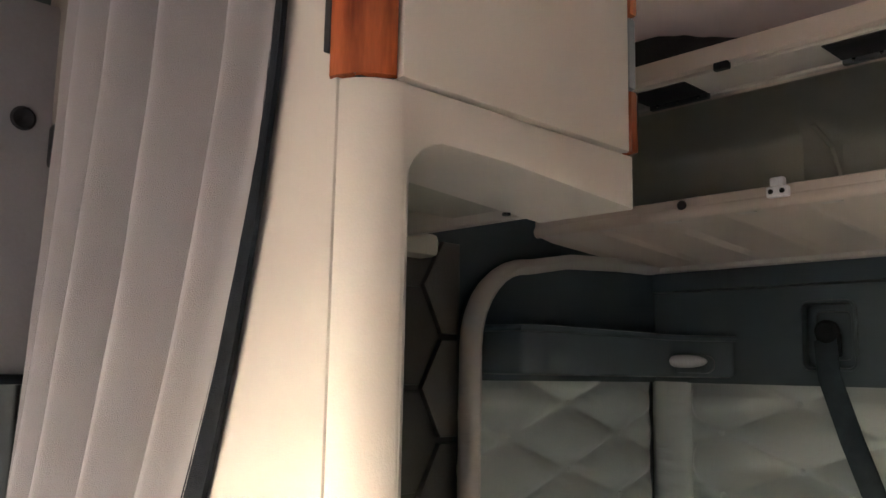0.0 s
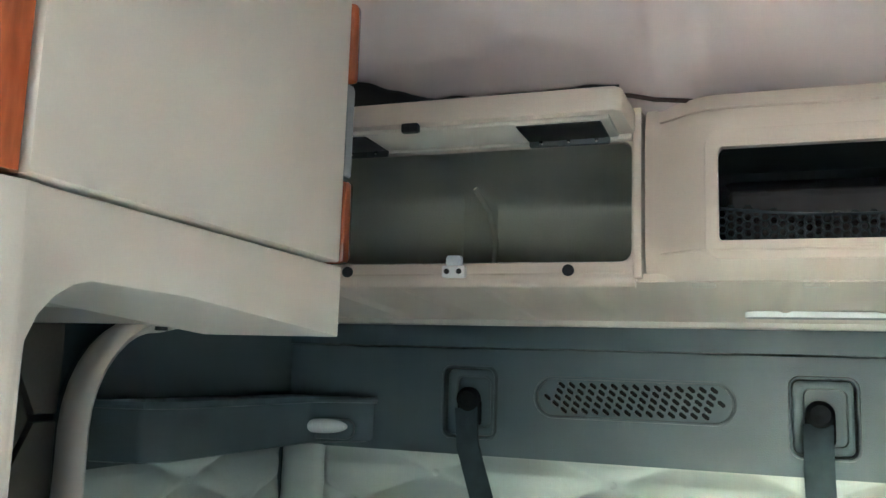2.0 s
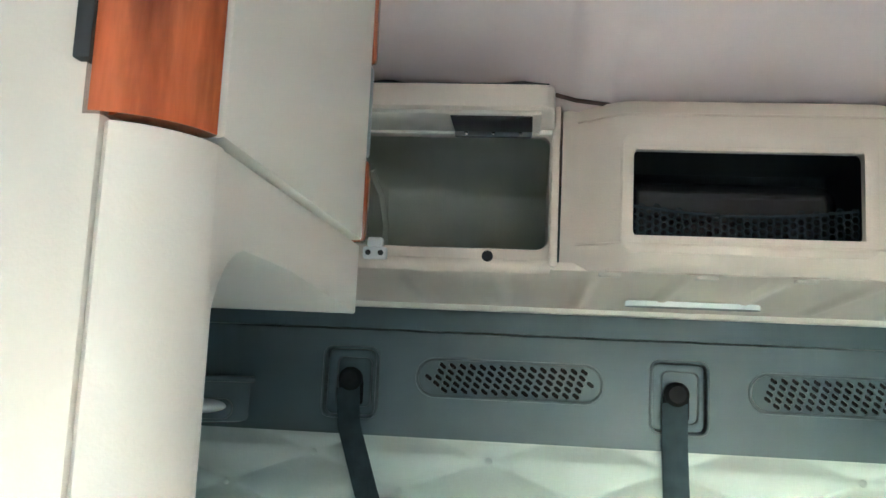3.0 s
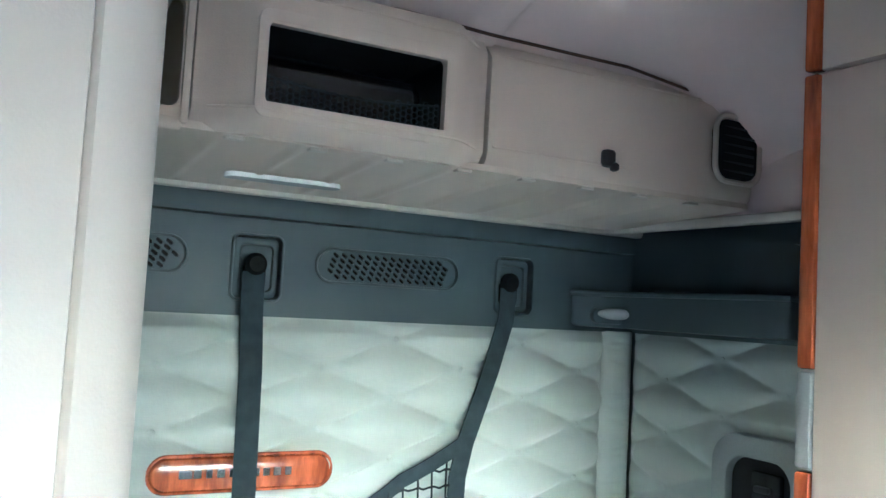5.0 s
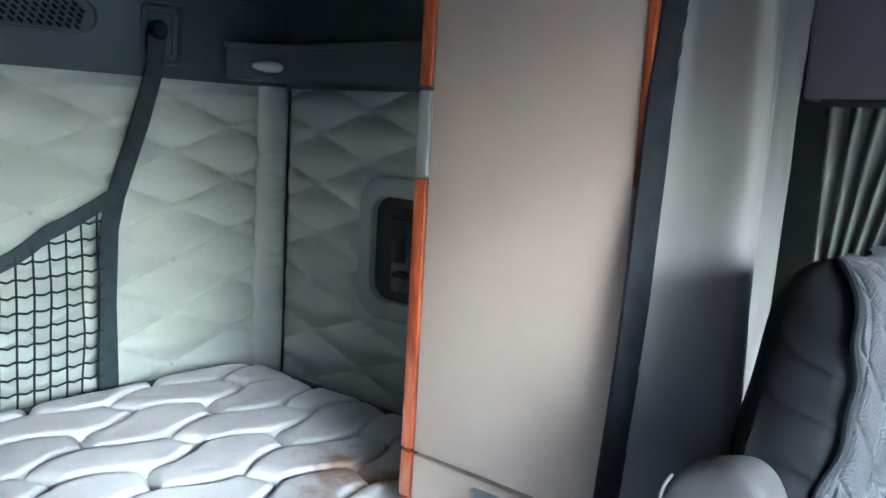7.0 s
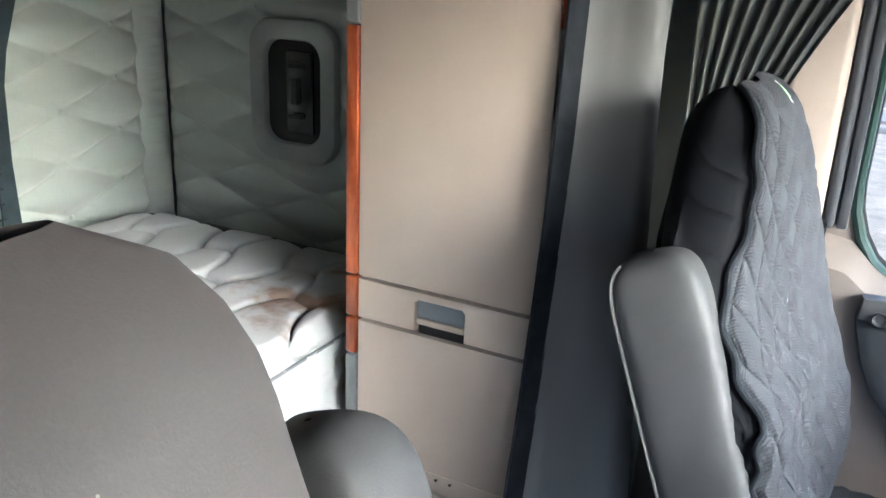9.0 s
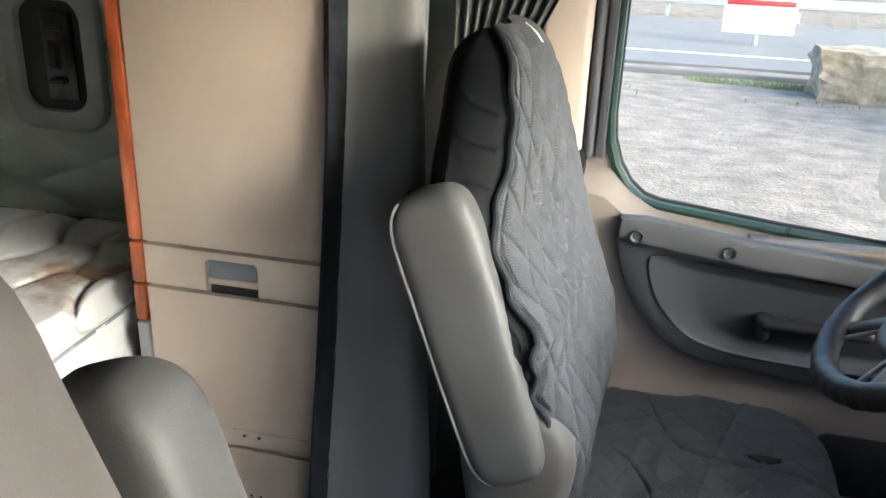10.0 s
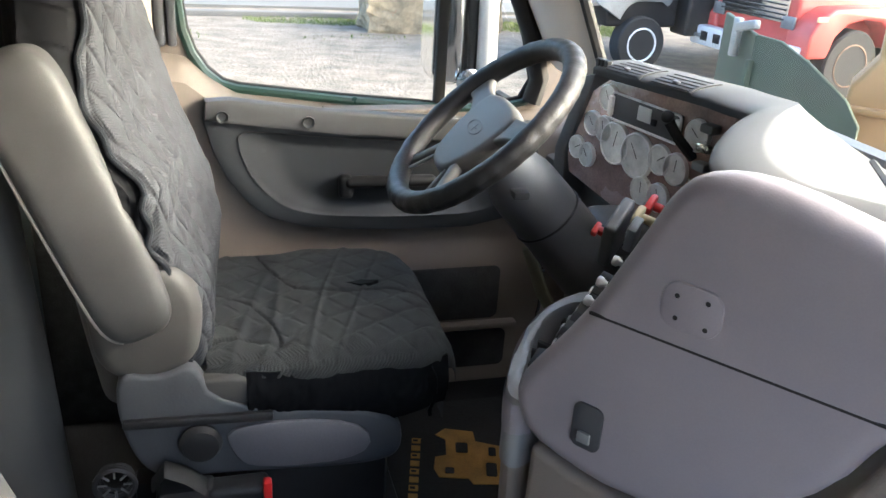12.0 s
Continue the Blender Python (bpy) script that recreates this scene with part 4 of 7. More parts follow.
part("lower_door", plate([(-1.345, 0.428), (-1.254, 0.428), (-1.254, 0.466), (-1.216, 0.466), (-1.216, 0.428), (-1.002, 0.428), (-1.002, 0.743), (-1.345, 0.743)], (), 0.018, face_nx(XD), 0.002), TAUPE, cabd)
part("notch_recess", span(XD + 0.010, XD + 0.016, 1.206, 1.262, 0.42, 0.474, 0.001), mat("brown_notch_inside", (0.09, 0.045, 0.03), 0.6), cabd)
part("kick_strip", plate(yz(1.03, 1.19, 0.432, 0.466), (), 0.004, face_nx(XD - 0.002), 0.001), TAUPE, cabd)
for yy in (1.165, 1.135):
    part("screw", lathe([(0, 0), (0.004, 0), (0.003, 0.002), (0, 0.002)], 10, basis((XD - 0.002, yy, 0.455), (0, -1, 0), (0, 0, 1))), CHROME, cabd)
gh = [[(-(1.06 + 0.02 * k + 0.01 * (r % 2)) + 0.006 * math.cos(q * math.pi / 3), 0.21 + 0.017 * r + 0.006 * math.sin(q * math.pi / 3)) for q in range(6)] for r in range(7) for k in range(12)]
part("base_panel", plate(yz(1.004, 1.345, 0.01, 0.420), gh, 0.006, face_nx(XD), 0.0), TAUPE, cabd, "base panel with a perforated air grille", smooth=False)
part("grille_backing", span(XD + 0.008, XD + 0.012, 1.03, 1.33, 0.19, 0.34, 0), BLACK, cabd)
for z0, z1, mt, nm in ((1.424, 1.845, WOOD, "wood_edge"), (1.286, 1.420, GREYCLIP, "latch"), (0.834, 1.282, WOOD, "wood_edge"), (0.750, 0.830, WOOD, "wood_edge"), (0.672, 0.746, WOOD, "wood_edge"), (0.545, 0.668, GREYCLIP, "latch"), (0.43, 0.541, WOOD, "wood_edge"), (1.85, 2.25, WOOD, "wood_edge")):
    part(nm, span(XD - 0.004, XD + 0.02, 1.347, 1.372, z0, z1, 0.005), mt, cabd)
part("front_wood_edge", span(XD - 0.005, XD + 0.012, 0.978, 0.990, 1.30, 2.25, 0.003), WOOD, cabd)


# ---- curtains ----
def spline(pts, s):
    """A smooth curve through plan points, s from 0 to 1."""
    n = len(pts) - 1
    f = min(0.99999, max(0.0, s)) * n
    i = int(f)
    f -= i
    p0, p1, p2, p3 = (Vector(pts[min(n, max(0, i + k))]) for k in (-1, 0, 1, 2))
    return 0.5 * ((2 * p1) + (p2 - p0) * f + (2 * p0 - 5 * p1 + 4 * p2 - p3) * f * f + (3 * p1 - p0 - 3 * p2 + p3) * f ** 3)


def drape(top, low, z_top, z_low, z0, z1, sway=None, s0=0.0, s1=1.0, nu=110, nv=60, back=0.004, seed=0.0):
    """A hanging cloth whose folds run from one plan line to another; sway(z) moves its free edge."""
    def fn(u, v):
        z = z0 + (z1 - z0) * v
        k = min(1.25, max(-0.3, (z - z_low) / (z_top - z_low)))
        k = 1 - (1 - k) ** 1.6 if 0 < k < 1 else k
        s = s0 + (s1 - s0) * u
        p = spline(low, s).lerp(spline(top, s), k)
        crease = 0.0035 * nz(s * 9, z * 3, seed) + 0.0016 * nz(s * 34 + z * 4, z * 9, seed + 4)
        dx = sway(z) * max(0.0, 1 - s / 0.35) if sway else 0.0
        return Vector((p.x + dx + crease * 0.4, p.y + crease, z))
    return thick_grid(fn, nu, nv, (0.001, back, 0))


cp = thing("passenger_sleeper_curtain", (-0.75, 0.9, 0.1), "mauve-grey cloth sleeper curtain gathered beside the cabinet with a dark edge", "curtain", "sleeper curtains")
PTOP = [(-0.534, 0.941), (-0.553, 0.936), (-0.572, 0.905), (-0.592, 0.930), (-0.612, 0.937), (-0.640, 0.878), (-0.662, 0.900), (-0.685, 0.927), (-0.715, 0.860), (-0.740, 0.895), (-0.762, 0.912), (-0.800, 0.858), (-0.850, 0.905), (-0.890, 0.875)]
PLOW = [(-0.644, 0.941), (-0.680, 0.932), (-0.702, 0.905), (-0.720, 0.930), (-0.735, 0.940), (-0.758, 0.878), (-0.775, 0.900), (-0.795, 0.927), (-0.820, 0.860), (-0.840, 0.895), (-0.858, 0.912), (-0.885, 0.858), (-0.915, 0.905), (-0.945, 0.875)]
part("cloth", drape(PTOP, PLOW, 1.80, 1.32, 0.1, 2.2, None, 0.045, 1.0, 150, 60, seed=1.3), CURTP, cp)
part("edge_band", drape(PTOP, PLOW, 1.80, 1.32, 0.1, 2.2, None, 0.0, 0.05, 8, 60, 0.005, seed=1.3), BANDC, cp)
cd = thing("driver_sleeper_curtain", (0.7, 0.9, 0.05), "grey cloth sleeper curtain in deep soft folds, darkened for the seat's shade, black edge band", "curtain", "sleeper curtains")
DTOP = [(0.508, 0.974), (0.545, 0.957), (0.560, 0.915), (0.572, 0.862), (0.605, 0.860), (0.652, 0.945), (0.715, 0.980), (0.765, 0.965), (0.785, 0.928), (0.815, 0.925), (0.86, 0.955), (0.90, 0.945), (0.945, 0.93)]
DLOW = [(0.388, 0.980), (0.412, 0.955), (0.430, 0.905), (0.450, 0.815), (0.515, 0.800), (0.590, 0.905), (0.660, 0.965), (0.715, 0.962), (0.745, 0.935), (0.775, 0.935), (0.81, 0.955), (0.83, 0.948), (0.85, 0.94)]
part("cloth", drape(DTOP, DLOW, 1.41, 0.46, 0.02, 2.2, None, 0.076, 1.0, 150, 60, seed=1.57), CURT_SHADED, cd)
part("edge_band", drape(DTOP, DLOW, 1.41, 0.46, 0.02, 2.2, None, 0.0, 0.080, 8, 60, 0.005, seed=1.57), BANDC, cd)


# ---- driver's door and window ----
door = thing("driver_door", (1.0, 0.1, 0.05), "tan truck door with a grey moulded inset panel and armrest", "door")


def sill(y):
    pts = [(-0.45, 0.80), (-0.20, 0.776), (-0.045, 0.776), (0.20, 0.796), (0.44, 0.824), (0.50, 0.862), (0.55, 0.905), (0.66, 0.925)]
    for (a, za), (b, zb) in zip(pts, pts[1:]):
        if a <= y <= b:
            return za + (zb - za) * (y - a) / (b - a)
    return pts[-1][1]


def trim(u, v):
    y = -0.42 + 1.06 * u
    zs = sill(y)
    z = 0.06 + (zs - 0.06) * v
    k = smooth_step(zs - 0.055, zs + 0.002, z)
    return Vector((0.968 + 0.078 * k * k - 0.012 * smooth_step(0.5, 0.3, z) * 0 - 0.02 * smooth_step(0.48, 0.40, z), y, z))


part("trim_panel", thick_grid(trim, 60, 60, (0.02, 0, 0)), DOORB, door)
INS = [(0.515, 0.832), (0.520, 0.79), (0.500, 0.71), (0.472, 0.649), (0.425, 0.588), (0.379, 0.552), (0.30, 0.528), (0.20, 0.517), (0.086, 0.511), (-0.10, 0.51), (-0.20, 0.53), (-0.26, 0.60), (-0.27, 0.70), (-0.25, 0.775), (-0.013, 0.790), (0.25, 0.808), (0.46, 0.835)]
INS = INS[::-1]
INS = [(a, b) for a, b in INS]
SC = rounded([((a - 0.13) * 0.84 + 0.12, (b - 0.64) * 0.66 + 0.632) for a, b in INS], 2)
ins = part("inset_panel", plate([(-a, b) for a, b in INS], [[(-a, b) for a, b in SC]], 0.016, face_nx(0.948), 0.004), DOORG, door, "dark grey moulded inset")


def bowl(u, v):
    f = u * len(SC)
    i = int(f) % len(SC)
    p = Vector(SC[i]).lerp(Vector(SC[(i + 1) % len(SC)]), f - int(f))
    c = Vector((0.12, 0.640))
    w = 1 - 0.96 * v
    q = c + (p - c) * w
    deep = 0.014 * smooth_step(0.0, 0.34, v) + 0.004 * math.sin(math.pi * min(1, v * 1.4)) * smooth_step(0.66, 0.58, q.y)
    return Vector((0.948 - 0.003 * (1 - smooth_step(0, 0.05, v)) + deep, q.x, q.y))


part("inset_bowl", grid(bowl, 4 * len(SC), 26, wrap_u=True), DOORG, ins, "scooped dark grey bowl")
stripo = [(0.513, 0.832), (0.518, 0.788), (0.46, 0.782), (0.20, 0.752), (-0.013, 0.733), (-0.25, 0.722), (-0.25, 0.775), (-0.013, 0.790), (0.25, 0.808), (0.46, 0.835)][::-1]
part("armrest_strip", plate([(-a, b) for a, b in stripo], (), 0.03, face_nx(0.938), 0.008), DOORL, door, "mid-grey upper strip")
for yy, zz in ((0.478, 0.797), (0.292, 0.784)):
    part("screw_cup", lathe([(0.0, -0.004), (0.007, -0.004), (0.010, 0.0), (0.013, 0.003), (0.0135, 0.0), (0.013, -0.01)], 18, basis((0.936, yy, zz), (0, -1, 0), (0, 0, 1))), DOORG, door)
part("pull_handle", merge(rbox((0.938, 0.10, 0.640), (0.035, 0.22, 0.026), 0.012, 3), rbox((0.945, 0.205, 0.628), (0.035, 0.035, 0.055), 0.012, 3)), BLACK, door, "black inner door handle")
part("lock_pin", lathe([(0.006, 0), (0.0045, 0.004), (0.004, 0.02), (0.0065, 0.024), (0.0065, 0.03), (0.003, 0.034)], 12, Matrix.Translation((1.018, 0.542, 0.838))), BLACK, door)
part("sill_notch", rbox((1.012, 0.10, 0.793), (0.05, 0.30, 0.012), 0.005), DOORB, door)
for yc, zc, w, h in ((-0.075, 0.325, 0.25, 0.15), (-0.135, 0.16, 0.19, 0.11)):
    part("map_pocket", plate(mir(rr(yc, zc, w, h, 0.02)), (), 0.02, face_nx(0.944), 0.004), mat("charcoal_pocket_carpet", (0.04, 0.04, 0.042), 0.95, var=0.3, scale=20, bump=0.6), door, "black carpeted door pocket")
part("pocket_ledge", rbox((0.938, -0.10, 0.236), (0.03, 0.30, 0.018), 0.006), DOORB, door)

wd = thing("window_1", (1.06, 0.1, 0.79), "driver's door window with a dark green seal and black divider bar", "window", kind="structure")
part("seal", tube([Vector((1.052, a, b)) for a, b in WIN], 0.011, 8, closed=True), GREEN, wd)
part("outer_seal", tube([Vector((1.075, a * 0.985 + 0.002, b * 0.99 + 0.012)) for a, b in WIN], 0.008, 8, closed=True), RUBBER, wd)
gp = part("pane", plate([(-a, b) for a, b in WIN], (), 0.004, face_nx(1.078)), GLASS, wd)
gp.visible_shadow = False
part("divider", span(1.05, 1.075, -0.052, -0.026, 0.78, 1.49, 0.004), RUBBER, wd)
part("front_bar", tube([Vector((1.045, a, b)) for a, b in ((-0.275, 0.80), (-0.29, 0.86), (-0.262, 0.96), (-0.20, 1.10), (-0.13, 1.25), (-0.04, 1.44))], 0.024, 10, flat=(0.03, 0.024)), RUBBER, wd)
solo("b_pillar_trim", span(1.0, 1.05, 0.612, 0.715, 0.90, 1.60, 0.016, 3), TAUPE, "tan pillar trim behind the door window", "pillar", kind="structure")
solo("b_pillar_seal", merge(span(1.022, 1.05, 0.564, 0.584, 0.93, 1.60, 0.006), span(1.012, 1.05, 0.588, 0.610, 0.93, 1.60, 0.010, 3)), PLASTG, "dark rubber door seal", "seal", kind="structure")
# unseen trim, coloured black in place of the shade behind the seat
solo("b_pillar_lower", span(1.0, 1.05, 0.60, 0.90, 0.0, 0.95, 0.01), mat("shade_black_trim", (0.022, 0.023, 0.023), 0.95, var=0.3, scale=30, bump=0.6, spec=0.1), "plain trim behind the driver's seat, blackened to stand in for shade", "wall", kind="structure")
for side in (1, -1):
    pn = thing("header_panel", (side * 1.0, 0.8, 1.44), "mauve-grey plastic panel above the side window curtain", "wall panel", "header panels")
    # same plastic both sides; the driver side's shade is put into a darker colour
    part("panel", span(side * 0.985, side * 1.03, 0.25, 0.94, 1.44, 1.90, 0.012), SHADEPANEL if side > 0 else PPANEL, pn)
    part("plug_hole", lathe([(0, 0), (0.012, 0), (0.015, 0.004), (0.012, 0.006), (0.0, 0.002)], 16, basis((side * 0.984, 0.868, 1.745), (0, -side, 0), (0, 0, 1))), BLACK, pn)

for side in (1, -1):
    wc = thing("window_curtain", (side * 0.97, 0.75, 1.0), "charcoal pleated side-window curtain tied back at the pillar", "curtain", "window curtains")

    def pleat(u, v, side=side):
        yt, yb = 0.89 - 0.325 * u, 0.885 - 0.065 * u
        k = (1 - v) ** 0.8
        y = yt + (yb - yt) * k
        z = 1.437 - 0.50 * (1 - v)
        return Vector((side * (0.975 - 0.010 * math.sin(2 * math.pi * 9 * u + 0.8 * nz(u * 8, v * 2)) * (1 - 0.3 * k)), y, z))
    part("cloth", thick_grid(pleat, 150, 16, (side * 0.004, 0, 0)), DARKCURT, wc)
    part("rail", span(side * 0.955, side * 0.985, 0.40, 0.90, 1.432, 1.444, 0.003), BLACK, wc)
solo("passenger_belt_guide", merge(rbox((-0.975, 0.925, 1.718), (0.03, 0.05, 0.055), 0.006), band([(-0.97, 0.925, 1.70), (-0.97, 0.95, 1.5), (-0.97, 0.96, 1.0)], 0.045, 0.003, (1, 0, 0))), BLACK, "black seat belt guide on the passenger-side pillar", "seat belt")
solo("passenger_pillar_trim", merge(span(-1.04, -0.96, 0.915, 0.948, 0.9, 1.70, 0.012), span(-1.04, -0.97, 0.90, 0.948, 1.70, 2.1, 0.02)), DOORB, "tan pillar trim beside the sleeper curtain", "pillar", kind="structure")


# ---- seats ----
def back_shape(xc, y0, y1, z0, z1, half, thick, u, v, grow=0.0):
    """Rounded seat back: v up its height, u round its section."""
    w = half * (1.0 + 0.06 * math.sin(math.pi * min(1, v / 0.6))) * (1 - 0.31 * smooth_step(0.45, 0.95, v))
    cap = math.sqrt(max(0.0, 1 - max(0.0, (v - 0.90) / 0.10) ** 2)) if v > 0.90 else 1.0
    cap = max(cap, 0.12)
    foot = min(1.0, 0.55 + v * 6)
    a = 2 * math.pi * u
    cx, sy = math.cos(a), math.sin(a)
    ex = abs(cx) ** 0.62 * (1 if cx > 0 else -1)
    ey = abs(sy) ** 0.75 * (1 if sy > 0 else -1)
    yc = y0 + (y1 - y0) * v
    return Vector((xc + (w * (0.55 + 0.45 * cap) + grow) * ex * foot ** 0.3, yc + (thick / 2 * cap + grow) * ey * foot, z0 + (z1 - z0) * (v if v < 0.9 else 0.9 + 0.1 * (v - 0.9) / 0.1)))


PALEPIPE = mat("grey_armrest_piping", (0.2, 0.195, 0.19), 0.5)


def armrest(name, x, parent, label):
    """A padded bar folded up: a rounded oblong section along a leaning line."""
    ax, pr = Vector((0.06, 0.354, 0.933)), Vector((0, 0.935, -0.354))
    c0 = Vector((x - 0.004, 0.691, 0.846))

    def fn(u, v):
        a = 2 * math.pi * u
        t = 2 * v - 1
        t = math.copysign(1 - (1 - abs(t)) ** 1.8, t)
        s_ = max(0.0, 1 - abs(t) ** 9) ** 0.40
        s_ = max(s_, 0.03)
        ex = math.copysign(abs(math.cos(a)) ** 0.40, math.cos(a))
        ey = math.copysign(abs(math.sin(a)) ** 0.42, math.sin(a))
        wob = 0.002 * nz(u * 5, v * 6, x)
        wide = 0.060 + 0.003 * t
        return c0 + ax * (0.224 * t) + pr * ((wide * s_ + wob) * ey) + Vector((1, 0, 0)) * ((0.042 * s_ ** 0.8 + wob) * ex)
    a = part(name, grid(fn, 40, 44, wrap_u=True), VINYL, parent, label)
    part("piping", tube([fn(0.335, 0.08 + 0.84 * k / 24) + Vector((-0.0015, 0.001, 0)) for k in range(25)], 0.0026, 6), PALEPIPE, a)
    return a


def interp(pts, z):
    """Piecewise linear value of a short table of (z, value)."""
    if z <= pts[0][0]:
        return pts[0][1]
    for (a, va), (b, vb) in zip(pts, pts[1:]):
        if z <= b:
            return va + (vb - va) * (z - a) / (b - a)
    return pts[-1][1]


ds = thing("driver_truck_seat", (0.51, 0.4, 0), "grey truck driver's seat under a worn charcoal quilted cover", "seat")
NEARX = [(0.50, 0.330), (0.60, 0.322), (0.78, 0.312), (0.86, 0.308), (1.00, 0.348), (1.10, 0.398), (1.18, 0.432), (1.26, 0.455)]
NEARY = [(0.50, 0.552), (0.60, 0.538), (0.68, 0.545), (0.78, 0.590), (0.86, 0.592), (0.92, 0.635), (1.00, 0.668), (1.10, 0.672), (1.20, 0.684), (1.28, 0.700)]
FARX = [(0.50, 0.745), (0.75, 0.745), (0.90, 0.735), (1.05, 0.695), (1.15, 0.664), (1.28, 0.628)]
FARY = [(0.50, 0.530), (0.58, 0.520), (0.66, 0.512), (0.76, 0.530), (0.87, 0.572), (1.00, 0.606), (1.12, 0.636), (1.19, 0.660), (1.28, 0.69)]
BACKY = [(0.50, 0.68), (0.75, 0.71), (1.00, 0.752), (1.10, 0.758), (1.20, 0.758), (1.28, 0.756)]
Z0, Z1 = 0.50, 1.240


def seat_ring(z):
    """Control points round the seat back at height z: rear near side, near front edge, front, far front edge, far rear, rear."""
    xn, yn, xf, yf, yb = (interp(t_, z) for t_ in (NEARX, NEARY, FARX, FARY, BACKY))
    sag = 0.004
    mid = ((xn + xf) / 2, (yn + yf) / 2 + sag)
    ring = [(xn - 0.010 + 0.02 * smooth_step(1.05, 1.2, z), yb), (xn, yn), mid, (xf, yf), (xf + 0.01, yb - 0.01), ((xn + xf) / 2, yb + 0.03)]
    k = max(0.0, (z - 1.15) / (Z1 - 1.15))
    s = max(0.10, math.sqrt(max(0.0, 1 - k ** 3.0)))
    cx, cy = 0.565, 0.722
    return [Vector((cx + (a - cx) * (0.62 + 0.38 * s), cy + (b - cy) * s)) for a, b in ring]


def seat_back(u, z, grow=0.0):
    """Smooth closed section through the ring; u from 0 to 1."""
    ring = seat_ring(z)
    n = len(ring)
    s = (u % 1.0) * n
    i = int(s)
    f = s - i
    p0, p1, p2, p3 = (ring[(i + k) % n] for k in (-1, 0, 1, 2))
    p = 0.5 * ((2 * p1) + (p2 - p0) * f + (2 * p0 - 5 * p1 + 4 * p2 - p3) * f * f + (3 * p1 - p0 - 3 * p2 + p3) * f ** 3)
    c = sum(ring, Vector((0, 0))) / n
    d = (p - c).normalized()
    return Vector((p.x + d.x * grow, p.y + d.y * grow, z + grow * 0.6 * smooth_step(1.15, Z1, z)))


def zz_(v):
    return Z0 + (Z1 - Z0) * (1 - (1 - v) ** 1.5)


part("backrest", grid(lambda u, v: seat_back(u, zz_(v)), 48, 44, wrap_u=True), VINYLT, ds, "taupe vinyl seat back")


def nylon(u, v):
    z = 0.93 + (Z1 + 0.004 - 0.93) * (1 - (1 - v) ** 1.5)
    uu = 0.90 + 0.268 * u
    puff = 0.012 * math.sin(math.pi * min(1, u)) * smooth_step(0.93, 1.0, z)
    wave = abs(math.sin(z * 62 + u * 5.5 + 1.6 * nz(u * 2, z * 6, 5)))
    crease = 0.0065 * (1 - wave) ** 2.6 * smooth_step(0.35, 0.85, u) * smooth_step(1.20, 1.15, z)
    r1 = max(0.0, 1 - 3.4 * abs(nz(u * 1.3 + z * 6, z * 4 - u * 2.6, 7)))
    fold = 0.011 * r1 ** 1.6 * smooth_step(1.12, 1.04, z) + 0.005 * nz(u * 2.0, z * 5, 2)
    return seat_back(uu, min(z, Z1), 0.004 + (puff + crease + fold) * min(1, (1.01 - u) * 6))


part("nylon_side", thick_grid(nylon, 90, 130, (0.003, 0.003, 0)), NYLON, ds, "wrinkled black nylon side of the seat cover")


def nylon_low(u, v):
    z = 0.70 + 0.235 * v
    ruck = 0.008 * abs(nz(u * 3, z * 45, 3)) + 0.004 * nz(u * 14, z * 30, 8)
    return seat_back(0.095 + 0.08 * u, z, 0.006 + ruck * math.sin(math.pi * v) ** 0.5)


part("nylon_gather", thick_grid(nylon_low, 24, 60, (0.003, 0.004, 0)), NYLON, ds, "gathered black nylon between cover and armrest")


def edge_u(z):
    """Where the cover's near edge runs on the section."""
    return 0.168 - 0.022 * smooth_step(1.12, 1.0, z) + 0.006 * math.sin(z * 95) + 0.012 * nz(z * 11, 3.3)


def cover(u, v):
    z = zz_(0.01 + 0.985 * v)
    a = edge_u(z)
    uu = a + (0.545 - a) * u
    p = seat_back(uu, z)
    x = p.x
    d1, d2 = x * 16 + z * 9.5, x * 16 - z * 9.5
    g = min(abs(d1 - round(d1)), abs(d2 - round(d2)))
    h = 0.0125 * min(1.0, g / 0.26) ** 0.6
    edge_ = min(1, u / 0.05)
    return seat_back(uu, z, 0.011 + h * edge_ + 0.0035 * nz(x * 6, z * 6))


part("quilted_cover", thick_grid(cover, 130, 300, (0, 0.005, 0)), COVER, ds, "charcoal cloth cover quilted in diamonds")
part("cover_edge", tube([seat_back(edge_u(zz_(q)) - 0.003, zz_(q), 0.017) for q in [0.01 + 0.985 * k / 90 for k in range(91)]], 0.0050, 8), BANDC, ds, "black elastic edge of the cover")
tg = part("label_tag", rbox((0, 0, 0), (0.046, 0.002, 0.026), 0.0008, 1, pose(0.604, 0.676, 1.232, -48, 22, -14)), WHITE, ds, "small white cloth tag")
part("label_print", rbox((0, 0, 0), (0.03, 0.002, 0.013), 0.0005, 1, pose(0.602, 0.6745, 1.2335, -48, 22, -14)), mat("pale_green_print", (0.35, 0.6, 0.3), 0.6), tg)


def cush(u, v, top=0.553, grow=0.0):
    x, y = 0.292 + 0.431 * u, 0.118 + 0.437 * v
    e = min(1.0, min(u, 1 - u) * 0.48 / 0.05)
    f = min(1.0, v * 0.50 / 0.07)
    r = 0.028 * (1 - math.sqrt(max(0, 1 - (1 - e) ** 2))) + 0.055 * (1 - math.sqrt(max(0, 1 - (1 - f) ** 2)))
    crown = 0.012 * math.sin(math.pi * u) + 0.01 * math.sin(math.pi * v)
    xr = 0.05 * smooth_step(0.22, 0.0, v) * (0.5 - u)
    return Vector((x + xr * 2, y, top + crown - r + grow))


